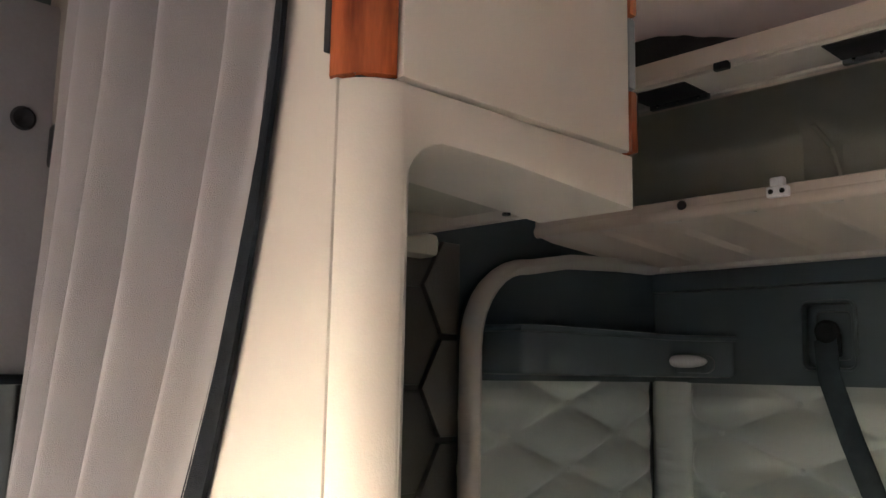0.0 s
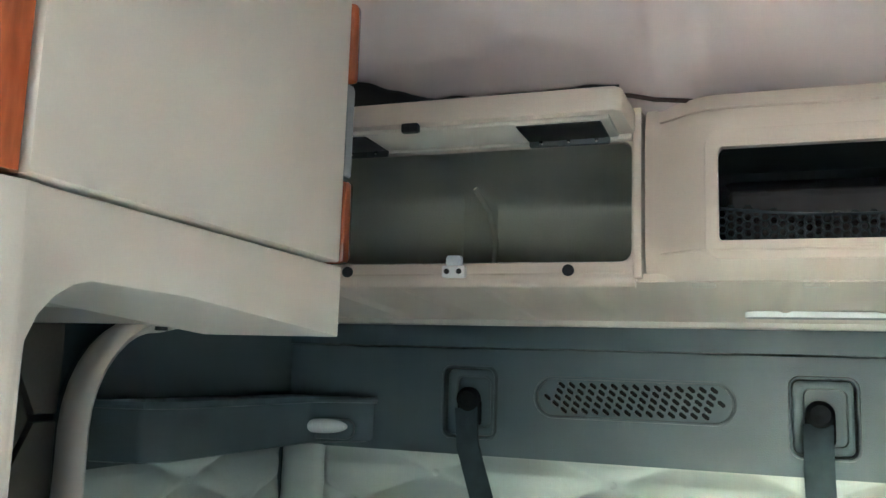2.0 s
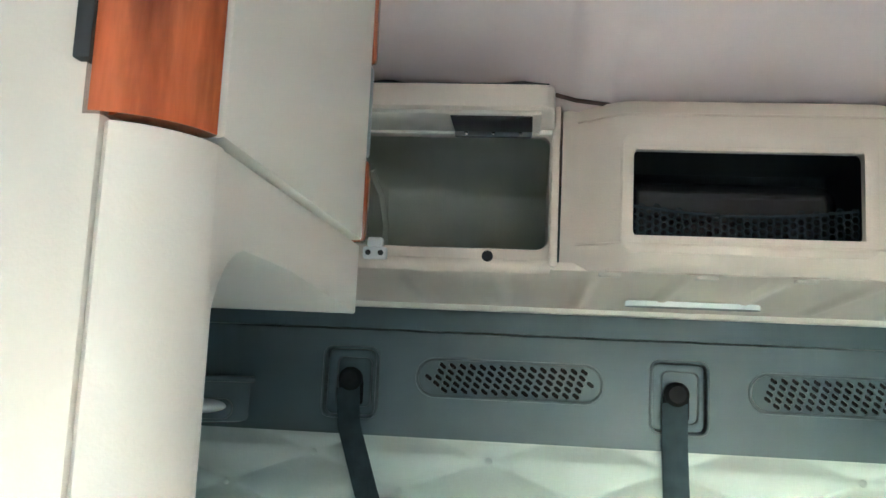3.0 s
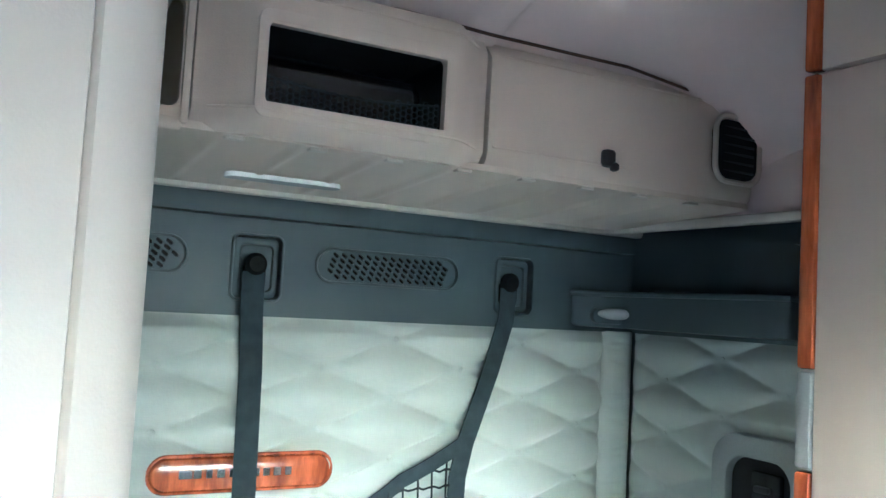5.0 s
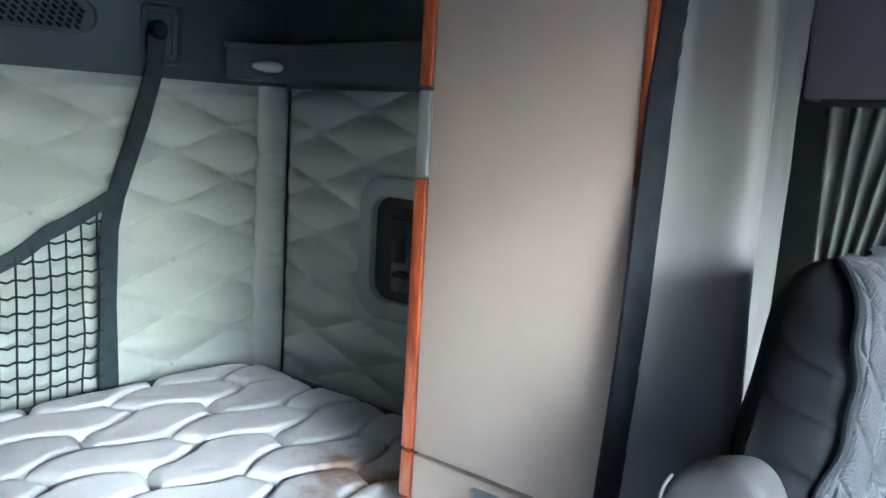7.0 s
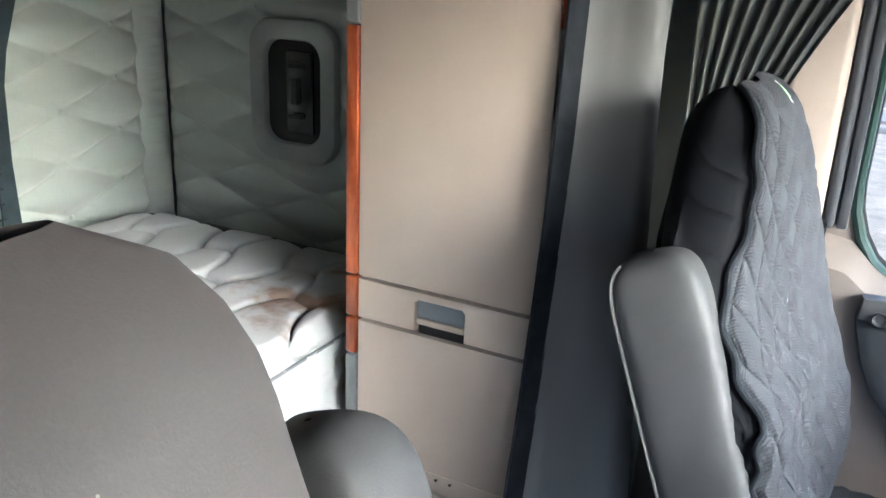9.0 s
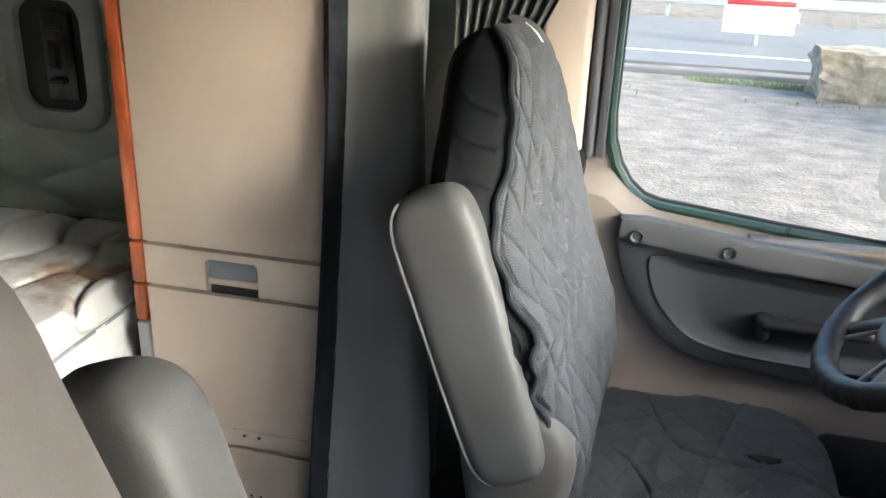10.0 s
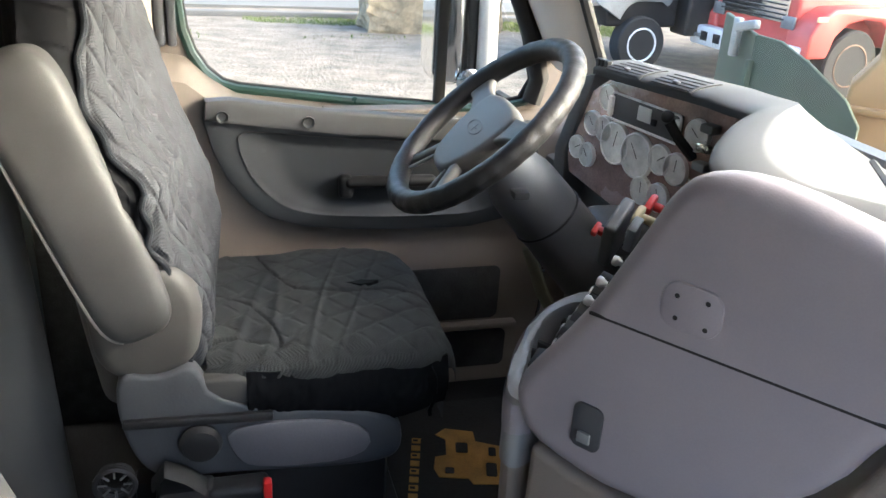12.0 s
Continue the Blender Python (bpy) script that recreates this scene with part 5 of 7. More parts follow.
part("cushion", thick_grid(lambda u, v: cush(u, v, 0.550), 30, 30, (0, 0, -0.085)), VINYLT, ds, "taupe vinyl cushion")


def cush_cover(u, v):
    p = cush(u, min(0.97, v), 0.560)
    x, y = p.x, p.y
    wob = 0.25 * nz(x * 5, y * 5)
    d1, d2 = x * 15 + y * 9 + wob, x * 14 - y * 17 - wob
    g = min(abs(d1 - round(d1)), abs(d2 - round(d2)) + 0.06)
    h = 0.0045 * min(1.0, g / 0.16) ** 0.6
    c1 = abs(nz(x * 4 + 3, y * 7 - x * 3, 4))
    c2 = abs(nz(x * 2.2 + y * 3 + 5, y * 9 + x * 2, 14))
    ruck = 0.008 * nz(x * 5, y * 8, 4) - 0.005 * math.exp(-(c1 / 0.016) ** 2) + 0.004 * max(0.0, 1 - c2 / 0.10) + 0.002 * nz(x * 26, y * 22, 9)
    hem = 0.008 * nz(y * 14 + x * 11, 2.2) if min(u, 1 - u, v) < 0.03 else 0
    return p + Vector((0.03 * (u - 0.5) + hem, -0.012 + hem, h + ruck))


part("cushion_cover", thick_grid(cush_cover, 140, 140, (0, 0, -0.008)), COVERD, ds, "dark worn quilted cushion cover with a burn mark")
part("burn_mark", prism([(0.525 + (0.006 + 0.018 * abs(nz(k * 1.7, 3.1))) * math.cos(2 * math.pi * k / 18), 0.236 + (0.010 + 0.05 * abs(nz(k * 1.9, 7.7))) * math.sin(2 * math.pi * k / 18)) for k in range(18)], 0.570, 0.5845), FELT, ds, "ragged burn hole")
part("slit", rbox((0, 0, 0), (0.008, 0.050, 0.010), 0.0015, 1, pose(0.410, 0.365, 0.577, 0, 0, 15)), BLACK, ds, "torn slit in the cover")


def skirt(u, v):
    y = 0.135 + 0.345 * u
    g = abs(nz(y * 26, v * 2.5, 1)) + 0.5 * abs(nz(y * 60, v * 4, 6))
    return Vector((0.280 + 0.035 * smooth_step(0.25, 0.0, u) - 0.010 * math.sin(math.pi * v) - 0.011 * g * math.sin(math.pi * min(1, v * 1.1 + 0.05)), y - 0.01, 0.556 - 0.115 * v - 0.02 * (1 - u) * (1 - v) + 0.008 * nz(y * 18, 3) * (1 - v) + 0.006 * nz(y * 22, 7) * v))


part("nylon_skirt", thick_grid(skirt, 110, 22, (0.006, 0, 0)), NYLON, ds, "gathered black nylon skirt")


def skirt_f(u, v):
    x = 0.292 + 0.40 * u
    return Vector((x, 0.130 + 0.03 * abs(2 * u - 1) ** 3 - 0.012 * math.sin(math.pi * v) - 0.016 * abs(nz(x * 26, v * 3, 5)), 0.528 - 0.10 * v))


part("nylon_front", thick_grid(skirt_f, 90, 14, (0, 0.006, 0)), NYLON, ds)


def puffed(outline, thick, x, bev, seg=5):
    bm = plate([(-a, b) for a, b in rounded(outline, 2)], (), thick, face_nx(x), 0.0)
    bmesh.ops.recalc_face_normals(bm, faces=bm.faces[:])
    bmesh.ops.bevel(bm, geom=[e for e in bm.edges if e.calc_face_angle(0) > 1.0], offset=bev, segments=seg, profile=0.5, affect='EDGES')
    return bm


part("side_bolster", puffed([(0.700, 0.66), (0.690, 0.575), (0.625, 0.545), (0.545, 0.575), (0.530, 0.65), (0.535, 0.70), (0.58, 0.755), (0.70, 0.74)], 0.08, 0.276, 0.022), VINYLT, ds, "rounded vinyl side of the seat back")
part("cushion_side", puffed([(0.572, 0.545), (0.54, 0.556), (0.455, 0.552), (0.45, 0.49), (0.50, 0.485), (0.565, 0.515)], 0.05, 0.274, 0.010), VINYLT, ds, "grey vinyl cushion corner")
armrest("armrest", 0.306, ds, "worn grey vinyl armrest folded up")
sidep = [(0.662, 0.58), (0.60, 0.565), (0.545, 0.59), (0.52, 0.50), (0.22, 0.465), (0.205, 0.37), (0.28, 0.355), (0.50, 0.372), (0.605, 0.372), (0.645, 0.41), (0.668, 0.50)]
part("side_panel", puffed(sidep, 0.035, 0.268, 0.008, 3), PLASTG, ds, "blue-grey plastic seat side")
part("side_inlay", puffed([(0.51, 0.475), (0.278, 0.458), (0.262, 0.376), (0.46, 0.378), (0.495, 0.41)], 0.010, 0.260, 0.004, 2), PLASTL, ds, "lighter mauve-grey inlay")
part("side_slot", merge(rbox((0, 0, 0), (0.012, 0.23, 0.016), 0.004, 2, pose(0.262, 0.545, 0.487, 2, 0, 0))), BLACK, ds, "dark lever slot")
part("recline_knob", lathe([(0, 0), (0.030, 0), (0.034, 0.012), (0.028, 0.022), (0.012, 0.026), (0, 0.026)], 20, basis((0.266, 0.545, 0.447), (0, -1, 0), (0, 0, 1))), BLACK, ds, "round black recline knob")
part("seat_bellows", span(0.31, 0.72, 0.22, 0.60, 0.10, 0.46, 0.03), BLACK, ds)
part("seat_rail", merge(span(0.28, 0.34, 0.14, 0.70, 0.0, 0.05, 0.006), span(0.28, 0.74, 0.16, 0.65, 0.05, 0.10, 0.01)), BLACK, ds)
part("seat_rail", span(0.68, 0.74, 0.14, 0.70, 0.0, 0.05, 0.006), BLACK, ds)
part("hose_coil", merge(*[tube([(0.235 + 0.010 * k, 0.676 + (0.030 - 0.003 * k) * math.cos(a), 0.400 + (0.030 - 0.003 * k) * math.sin(a)) for a in [2 * math.pi * q / 18 for q in range(18)]], 0.0045, 6, closed=True) for k in range(3)]), BLACK, ds, "coiled air hose under the seat")
part("hose_spoke", merge(*[tube([(0.236, 0.676 + 0.012 * math.cos(a), 0.400 + 0.012 * math.sin(a)), (0.236, 0.676 + 0.030 * math.cos(a), 0.400 + 0.030 * math.sin(a))], 0.002, 5) for a in [math.pi * q / 4 for q in range(8)]]), DASHD, ds)
bk = thing("seat_belt_buckle", (0.22, 0.42, 0.0), "black seat belt buckle with a red release button", "seat belt")
part("buckle", rbox((0.235, 0.49, 0.362), (0.045, 0.10, 0.040), 0.012, 3), BLACK, bk)
part("release_button", rbox((0.215, 0.445, 0.372), (0.020, 0.014, 0.040), 0.004), RED, bk, "red release button")
part("stalk", merge(rbox((0.24, 0.55, 0.19), (0.03, 0.05, 0.36), 0.010), rbox((0.24, 0.57, 0.36), (0.045, 0.09, 0.05), 0.012)), BLACK, bk)
part("loose_strap", tube([(0.232, 0.62, 0.395), (0.228, 0.60, 0.425), (0.228, 0.57, 0.41), (0.230, 0.54, 0.38)], 0.009, 8, flat=(0.018, 0.004)), BLACK, bk)

ps = thing("passenger_truck_seat", (-0.58, 0.6, 0), "taupe vinyl passenger seat with a scuffed smooth back", "seat")
PSB = dict(xc=-0.622, y0=0.64, y1=0.795, z0=0.48, z1=1.305, half=0.238, thick=0.14)
part("backrest", grid(lambda u, v: back_shape(u=u, v=v, **PSB) + Vector((0, 0.004 * nz(u * 14, v * 9), 0)), 48, 40, wrap_u=True), PVINYL, ps)
part("cushion", thick_grid(lambda u, v: cush(u, v, 0.53) + Vector((-1.13, 0.03, 0)), 24, 24, (0, 0, -0.12)), PVINYL, ps)
aa = armrest("armrest", -0.325, ps, "grey vinyl armrest folded up")
aa.matrix_parent_inverse = Matrix.Translation(-Vector(ps.location)) @ Matrix.Translation((0, 0.07, 0.052))
part("pedestal", span(-0.80, -0.42, 0.15, 0.62, 0.0, 0.42, 0.03), BLACK, ps)
SCUFF = mat("pale_scuffed_vinyl", (0.34, 0.31, 0.28), 0.7)
SA, SB = Vector((0.15, -0.05, -0.083)), Vector((0.057, 0.086, 0.106))
SN = SA.cross(SB).normalized()
if SN.z < 0:
    SN = -SN


def scuff(pts, r):
    """A scraped stroke on the seat back: short steps along and up the vinyl, in millimetres."""
    return tube([Vector((-0.584, 0.720, 1.251)) + SA * (a_ * 0.001) + SB * (b_ * 0.001) + SN * 0.0002 for a_, b_ in pts], r, 5)


for pts, r in (([(-20, -38), (-12, -16), (4, -8), (10, -20)], 0.0009), ([(16, -34), (22, -6), (40, 8), (52, 14), (50, 36)], 0.0011), ([(24, -32), (34, -10), (44, 2)], 0.0010), ([(54, -18), (62, 4), (58, 26)], 0.0007), ([(56, -20), (78, 0), (92, 18), (112, 22)], 0.0009)):
    part("scuff_mark", scuff(pts, r * 0.6), SCUFF, ps, "pale scraped mark")


# ---- dash ----
dash = thing("dashboard", (0, -0.3, 0.05), "mauve-grey wraparound truck dashboard with a brown gauge panel", "dashboard")
GP = basis((0.5, -0.285, 0), (-0.974, -0.225, 0), (0, 0, 1))
part("gauge_panel", plate([(-a, b) for a, b in ((0.206, 0.734), (0.218, 0.775), (0.158, 0.922), (0.112, 0.954), (-0.175, 0.974), (-0.225, 0.972), (-0.212, 0.877), (-0.155, 0.700), (-0.12, 0.68))], (), 0.02, GP, 0.004), BURL, dash, "brown wood-look gauge panel")


def lip(x):
    """The dash's front edge above the gauges, running over into the centre pod."""
    k = smooth_step(0.27, -0.06, x)
    up = 0.066 * min(0.33, max(0.0, 0.63 - x)) - 0.11 * smooth_step(0.655, 0.72, x)
    y = -0.262 + 0.10 * (x - 0.5) + 0.38 * smooth_step(0.25, -0.28, x) - 0.05 * smooth_step(0.655, 0.72, x)
    y = min(y, 0.246 + 0.716 * x)
    return Vector((x, y, 0.966 + 0.050 * k + up))


def dash_top(u, v):
    x = 0.775 - 1.715 * u
    f = lip(x)
    k = smooth_step(0.27, -0.06, x)
    deep, rise = 0.085 - 0.02 * k, 0.020 - 0.004 * k
    if v < 0.4:
        a = math.pi / 2 * v / 0.4
        return f + Vector((0, -deep * (1 - math.cos(a)), rise * math.sin(a)))
    c = f + Vector((0, -deep, rise))
    yb = screen_base(x) - 0.03 if abs(x) < 0.8 else -0.36
    yb = min(yb, c.y - 0.02)
    t = (v - 0.4) / 0.6
    return Vector((x, c.y + (yb - c.y) * t, c.z + (min(0.850, c.z) - c.z) * t ** 0.9))


part("dash_top", thick_grid(dash_top, 90, 40, (0, -0.006, -0.012)), DASHL, dash, "grey rolled dash top")
part("dash_groove", tube([dash_top(u_, 0.62) + Vector((0, 0, 0.001)) for u_ in [0.44 + 0.012 * k for k in range(18)]], 0.006, 6), DASHL, dash)
for uc in (0.126, 0.217):
    vf = part("vent", thick_grid(lambda u, v, uc=uc: dash_top(uc - 0.036 + 0.072 * u, 0.05 + 0.27 * v) + Vector((0, 0.002, 0.002)), 10, 8, (0, -0.004, -0.004)), DASHL, dash, "dash air vent with dark slots")
    for k in range(5):
        part("vent_slot", tube([dash_top(uc - 0.032 + 0.064 * q / 6, 0.075 + 0.052 * k) + Vector((0, 0.0015, 0.0015)) for q in range(7)], 0.0020, 6), BLACK, vf)
    part("vent_tab", rbox((0, 0, 0), (0.016, 0.010, 0.005), 0.002, 1, Matrix.Translation(dash_top(uc, 0.16) + Vector((0, 0.003, 0.003)))), DASHD, vf)
part("end_vent", merge(*[rbox((0, 0, 0), (0.014, 0.012, 0.022), 0.002, 1, Matrix.Translation(dash_top(0.068 + 0.009 * k, 0.14))) for k in range(3)]), BLACK, dash)
part("dash_body", merge(span(0.30, 0.82, -0.60, -0.36, 0.55, 0.80, 0.01), span(-0.95, 0.30, -0.64, -0.40, 0.30, 0.84, 0.01)), DASHD, dash)
part("dash_side", prism([(0.70, -0.30), (0.77, -0.30), (0.80, -0.40), (0.84, -0.58), (0.70, -0.58)][::-1], 0.58, 0.82, 0.015), DASHD, dash)
part("panel_border", plate([(-a, b) for a, b in ((0.208, 0.66), (0.250, 0.66), (0.258, 0.775), (0.190, 0.945), (0.150, 0.958), (0.160, 0.924), (0.220, 0.775))], (), 0.12, GP @ Matrix.Translation((0, 0, 0.006)), 0.006), DASHD, dash)
part("lower_dash", merge(span(0.36, 0.96, -0.34, -0.285, 0.58, 0.70, 0.02), rbox((0.47, -0.25, 0.69), (0.15, 0.09, 0.06), 0.02, 3)), DASHD, dash)
GA = [(0.101, 0.921, 0.027), (0.140, 0.859, 0.026), (0.104, 0.857, 0.027), (0.182, 0.797, 0.025), (0.146, 0.790, 0.026), (0.064, 0.838, 0.044), (-0.003, 0.832, 0.046), (-0.066, 0.843, 0.030), (-0.110, 0.838, 0.031), (-0.148, 0.912, 0.030), (-0.030, 0.771, 0.029), (-0.078, 0.772, 0.029)]
for ga, gz, r in GA:
    m = GP @ Matrix.Translation((-ga, gz, 0))
    g = part("gauge", lathe([(0.0, 0.004), (r * 0.90, 0.004), (r * 0.90, 0.006)], 28, m), DIAL, dash, "round dial with a pale face")
    part("bezel", lathe([(r * 0.87, 0.0), (r * 0.87, 0.005), (r * 0.91, 0.008), (r * 0.97, 0.007), (r * 1.0, 0.0)], 28, m), SILVER, g)
    part("needle", rbox((0, r * 0.22, 0), (0.0016, r * 0.75, 0.001), 0.0003, 1, m @ pose(0, 0, 0.006, 0, 0, 40 * nz(ga * 29, gz * 9) * 3)), BLACK, g)
    for q in range(10):
        a = math.pi * q / 5
        part("dial_mark", rbox((r * 0.68 * math.cos(a), r * 0.68 * math.sin(a), 0.0048), (0.002, 0.002, 0.0008), 0.0002, 1, m), GREYCLIP, g)
rad = part("message_display", plate(rr(0.012, 0.911, 0.19, 0.050, 0.005), (), 0.012, GP @ Matrix.Translation((0, 0, 0.008)), 0.002), DASHD, dash, "dark grey message display in a bright frame")
rad.matrix_parent_inverse = Matrix.Translation(-Vector(dash.location)) 
part("display_rim", tube([GP @ Vector((p_[0], p_[1], 0.009)) for p_ in rr(0.012, 0.911, 0.192, 0.052, 0.006)], 0.0026, 6, closed=True), SILVER, rad)
part("display_window", rbox((0.014, 0.916, 0.010), (0.036, 0.028, 0.004), 0.002, 2, GP), mat("pale_display", (0.75, 0.76, 0.75), 0.3), rad)
part("display_button", rbox((0.042, 0.908, 0.010), (0.013, 0.013, 0.006), 0.002, 2, GP), BLACK, rad)
for xx in (-0.083, 0.104):
    part("display_end", rbox((xx, 0.910, 0.010), (0.014, 0.040, 0.010), 0.004, 2, GP), SILVER, rad)
part("toggle_lever", merge(tube([GP @ Vector((0.144, 0.870, 0.0)), GP @ Vector((0.128, 0.905, 0.03)), GP @ Vector((0.116, 0.932, 0.045))], 0.010, 8), rbox((0.114, 0.940, 0.048), (0.022, 0.022, 0.022), 0.009, 3, GP)), BLACK, dash, "black toggle lever")
for k in range(5):
    part("dash_switch", rbox((0.185 - 0.002 * k, 0.935 - 0.034 * k, 0.014), (0.030, 0.016, 0.024), 0.004, 2, GP), CHROME if k % 2 else GREYCLIP, dash)

pod = thing("centre_dash_pod", (-0.3, 0.05, 0.0), "mauve-grey centre dash pod, its smooth side towards the passenger", "dash pod")
PW = basis((-0.275, 0.086, 0), (-0.813, -0.582, 0), (0, 0, 1))


def solid(outline, thick, m, bev, seg=3):
    bm = plate(outline, (), thick, None, 0)
    bmesh.ops.recalc_face_normals(bm, faces=bm.faces[:])
    bmesh.ops.bevel(bm, geom=[e for e in bm.edges if e.calc_face_angle(0) > 1.2], offset=bev, segments=seg, profile=0.5, affect='EDGES')
    bm.transform(m)
    return bm


shell = [(-0.172, 0.735), (-0.176, 0.765), (-0.160, 0.795), (-0.128, 0.840), (-0.092, 0.900), (-0.056, 0.977), (-0.043, 1.004), (-0.030, 1.034), (-0.010, 1.057), (0.025, 1.068), (0.075, 1.068), (0.154, 1.052), (0.23, 1.034), (0.32, 1.022), (0.43, 1.012), (0.56, 1.0), (0.70, 0.987), (0.72, 0.983), (0.72, 0.967), (0.70, 0.965), (0.56, 0.962), (0.43, 0.959), (0.33, 0.957), (0.29, 0.953), (0.24, 0.925), (0.204, 0.871), (0.174, 0.803), (0.12, 0.742), (0.05, 0.698), (-0.03, 0.682), (-0.09, 0.687), (-0.150, 0.702)]
part("shell", solid(rounded(shell, 1), 0.055, PW, 0.024, 6), DASH, pod, "smooth mauve-grey shell")
part("shell_seam", rbox((0.061, 0.890, -0.0012), (0.302, 0.0042, 0.003), 0.001, 1, PW), BLACK, pod, "dark seam across the pod")
part("base_shell", solid([(-0.155, 0.06), (0.72, 0.06), (0.72, 0.96), (0.31, 0.950), (0.25, 0.920), (0.214, 0.868), (0.184, 0.800), (0.13, 0.738), (0.05, 0.692), (-0.03, 0.676), (-0.09, 0.681), (-0.145, 0.694)], 0.28, PW @ Matrix.Translation((0, 0, -0.006)), 0.012, 4), DOORB, pod, "tan lower dash pod")
part("mount_pad", plate(rr(0.016, 0.933, 0.062, 0.050, 0.018, 8), (), 0.012, PW @ Matrix.Translation((0, 0, 0.0030)), 0.0029), DASH, pod)
for uu, zz in ((0.0, 0.944), (0.034, 0.946), (0.002, 0.921), (0.036, 0.919)):
    part("screw_hole", lathe([(0, 0), (0.0022, 0), (0.0026, 0.001), (0, 0.0012)], 10, PW @ Matrix.Translation((uu * 0.9 + 0.001, zz, 0.0030))), BLACK, pod)
part("latch_recess", plate(rr(-0.072, 0.757, 0.036, 0.056, 0.010), (), 0.003, PW @ Matrix.Translation((0, 0, 0.0032)), 0.001), PLASTG, pod, "small recessed latch")
part("latch", rbox((-0.073, 0.744, 0.004), (0.016, 0.014, 0.005), 0.002, 2, PW), GREYCLIP, pod)
# driver-facing side with switches
ROW = [Vector(p) for p in ((-0.088, 0.126, 0.752), (-0.066, 0.102, 0.757), (-0.046, 0.084, 0.766), (-0.028, 0.066, 0.775), (-0.006, 0.036, 0.786), (0.020, 0.008, 0.799), (0.044, -0.024, 0.817), (0.054, -0.046, 0.838))]
SWF = basis((0, 0, 0), (-0.60, 0.69, -0.40), (-0.42, 0.16, 0.90))


def at(p, out=0.0):
    """A place on the switch row, facing the driver and upwards."""
    return Matrix.Translation(p) @ SWF @ Matrix.Translation((0, 0, out))


bpan = part("switch_panel", tube([p + Vector((-0.020, -0.012, -0.012)) for p in ROW], 0.02, 10, flat=(0.022, 0.016)), DASHD, pod, "charcoal switch strip along the pod")
for k in range(11):
    p = spline(ROW, k / 13)
    sw_ = part("rocker_switch", rbox((0, 0, 0), (0.020, 0.0135, 0.018 + 0.004 * (k % 3 == 1)), 0.002, 2, at(p)), DASHL if k % 2 else BLACK, bpan)
    part("switch_face", rbox((0.002, 0, 0.010), (0.010, 0.008, 0.004), 0.001, 1, at(p)), SILVER if k % 2 else GREYCLIP, sw_)
for k, p in enumerate(ROW[4:7]):
    part("round_knob", lathe([(0, 0), (0.004, 0), (0.005, 0.004), (0.0075, 0.007), (0.0075, 0.012), (0.006, 0.014), (0, 0.015)], 18, at(p + Vector((-0.006, -0.004, 0.010)), 0.0)), SILVER if k % 2 else WHITE, bpan)
grd = part("slotted_grille", rbox((0, 0, 0), (0.032, 0.046, 0.014), 0.003, 2, at(Vector((0.088, -0.066, 0.848)))), GREYCLIP, pod, "grey slotted grille")
for k in range(4):
    part("grille_slot", rbox((0, -0.016 + 0.011 * k, 0.0075), (0.026, 0.005, 0.002), 0.001, 1, at(Vector((0.088, -0.066, 0.848)))), FELT, grd)
vp = part("valve_panel", rbox((0, 0, 0), (0.075, 0.085, 0.02), 0.006, 3, at(Vector((0.150, -0.072, 0.826)))), DASHD, pod, "charcoal valve panel")
for k in range(3):
    part("panel_slot", rbox((-0.018 + 0.018 * k, 0.006, 0.0105), (0.006, 0.05, 0.002), 0.001, 1, at(Vector((0.150, -0.072, 0.826)))), FELT, vp)
part("small_lever", merge(rbox((0, -0.012, 0.018), (0.012, 0.012, 0.022), 0.004, 2, at(Vector((0.150, -0.072, 0.826)))), rbox((0, -0.012, 0.030), (0.026, 0.012, 0.010), 0.004, 2, at(Vector((0.150, -0.072, 0.826))))), RED, vp, "small red lever")


def valve(p, material, label):
    """A push-pull brake valve: a stem and a wide flared knob."""
    part("air_valve_knob", merge(lathe([(0, -0.02), (0.007, -0.02), (0.007, 0.006), (0, 0.006)], 12, at(p)), solid(rounded([(-0.016, -0.010), (0.016, -0.010), (0.018, 0.0), (0.016, 0.010), (-0.016, 0.010), (-0.018, 0.0)], 1), 0.012, at(p, 0.014), 0.004)), material, pod, label)


valve(Vector((0.145, -0.129, 0.866)), RED, "red push-pull brake valve knob")
valve(Vector((0.122, -0.098, 0.858)), YELL, "cream push-pull brake valve knob")
tray = thing("cup_tray", (0.04, 0.10, 0.6), "grey plastic cup-holder tray under the switch panel", "cup holder")
TP = [(-0.128, 0.172), (-0.10, 0.182), (-0.05, 0.157), (0.02, 0.118), (0.095, 0.060), (0.130, 0.012), (0.150, -0.040), (0.12, -0.06), (0.06, -0.04), (-0.05, 0.06), (-0.115, 0.14)]
inner = [((a - 0.01) * 0.76 + 0.008, (b - 0.065) * 0.72 + 0.064) for a, b in TP]
TP, inner = rounded(TP, 2), rounded(inner, 2)
TRAYM = mat("pale_grey_tray_plastic", (0.22, 0.222, 0.226), 0.42, var=0.08, bump=0.08, fine=450)
part("tray_rim", plate(TP[::-1], [inner[::-1]], 0.10, Matrix.Translation((0, 0, 0.735)), 0.008), TRAYM, tray)
TC = Vector((0.0, 0.06))


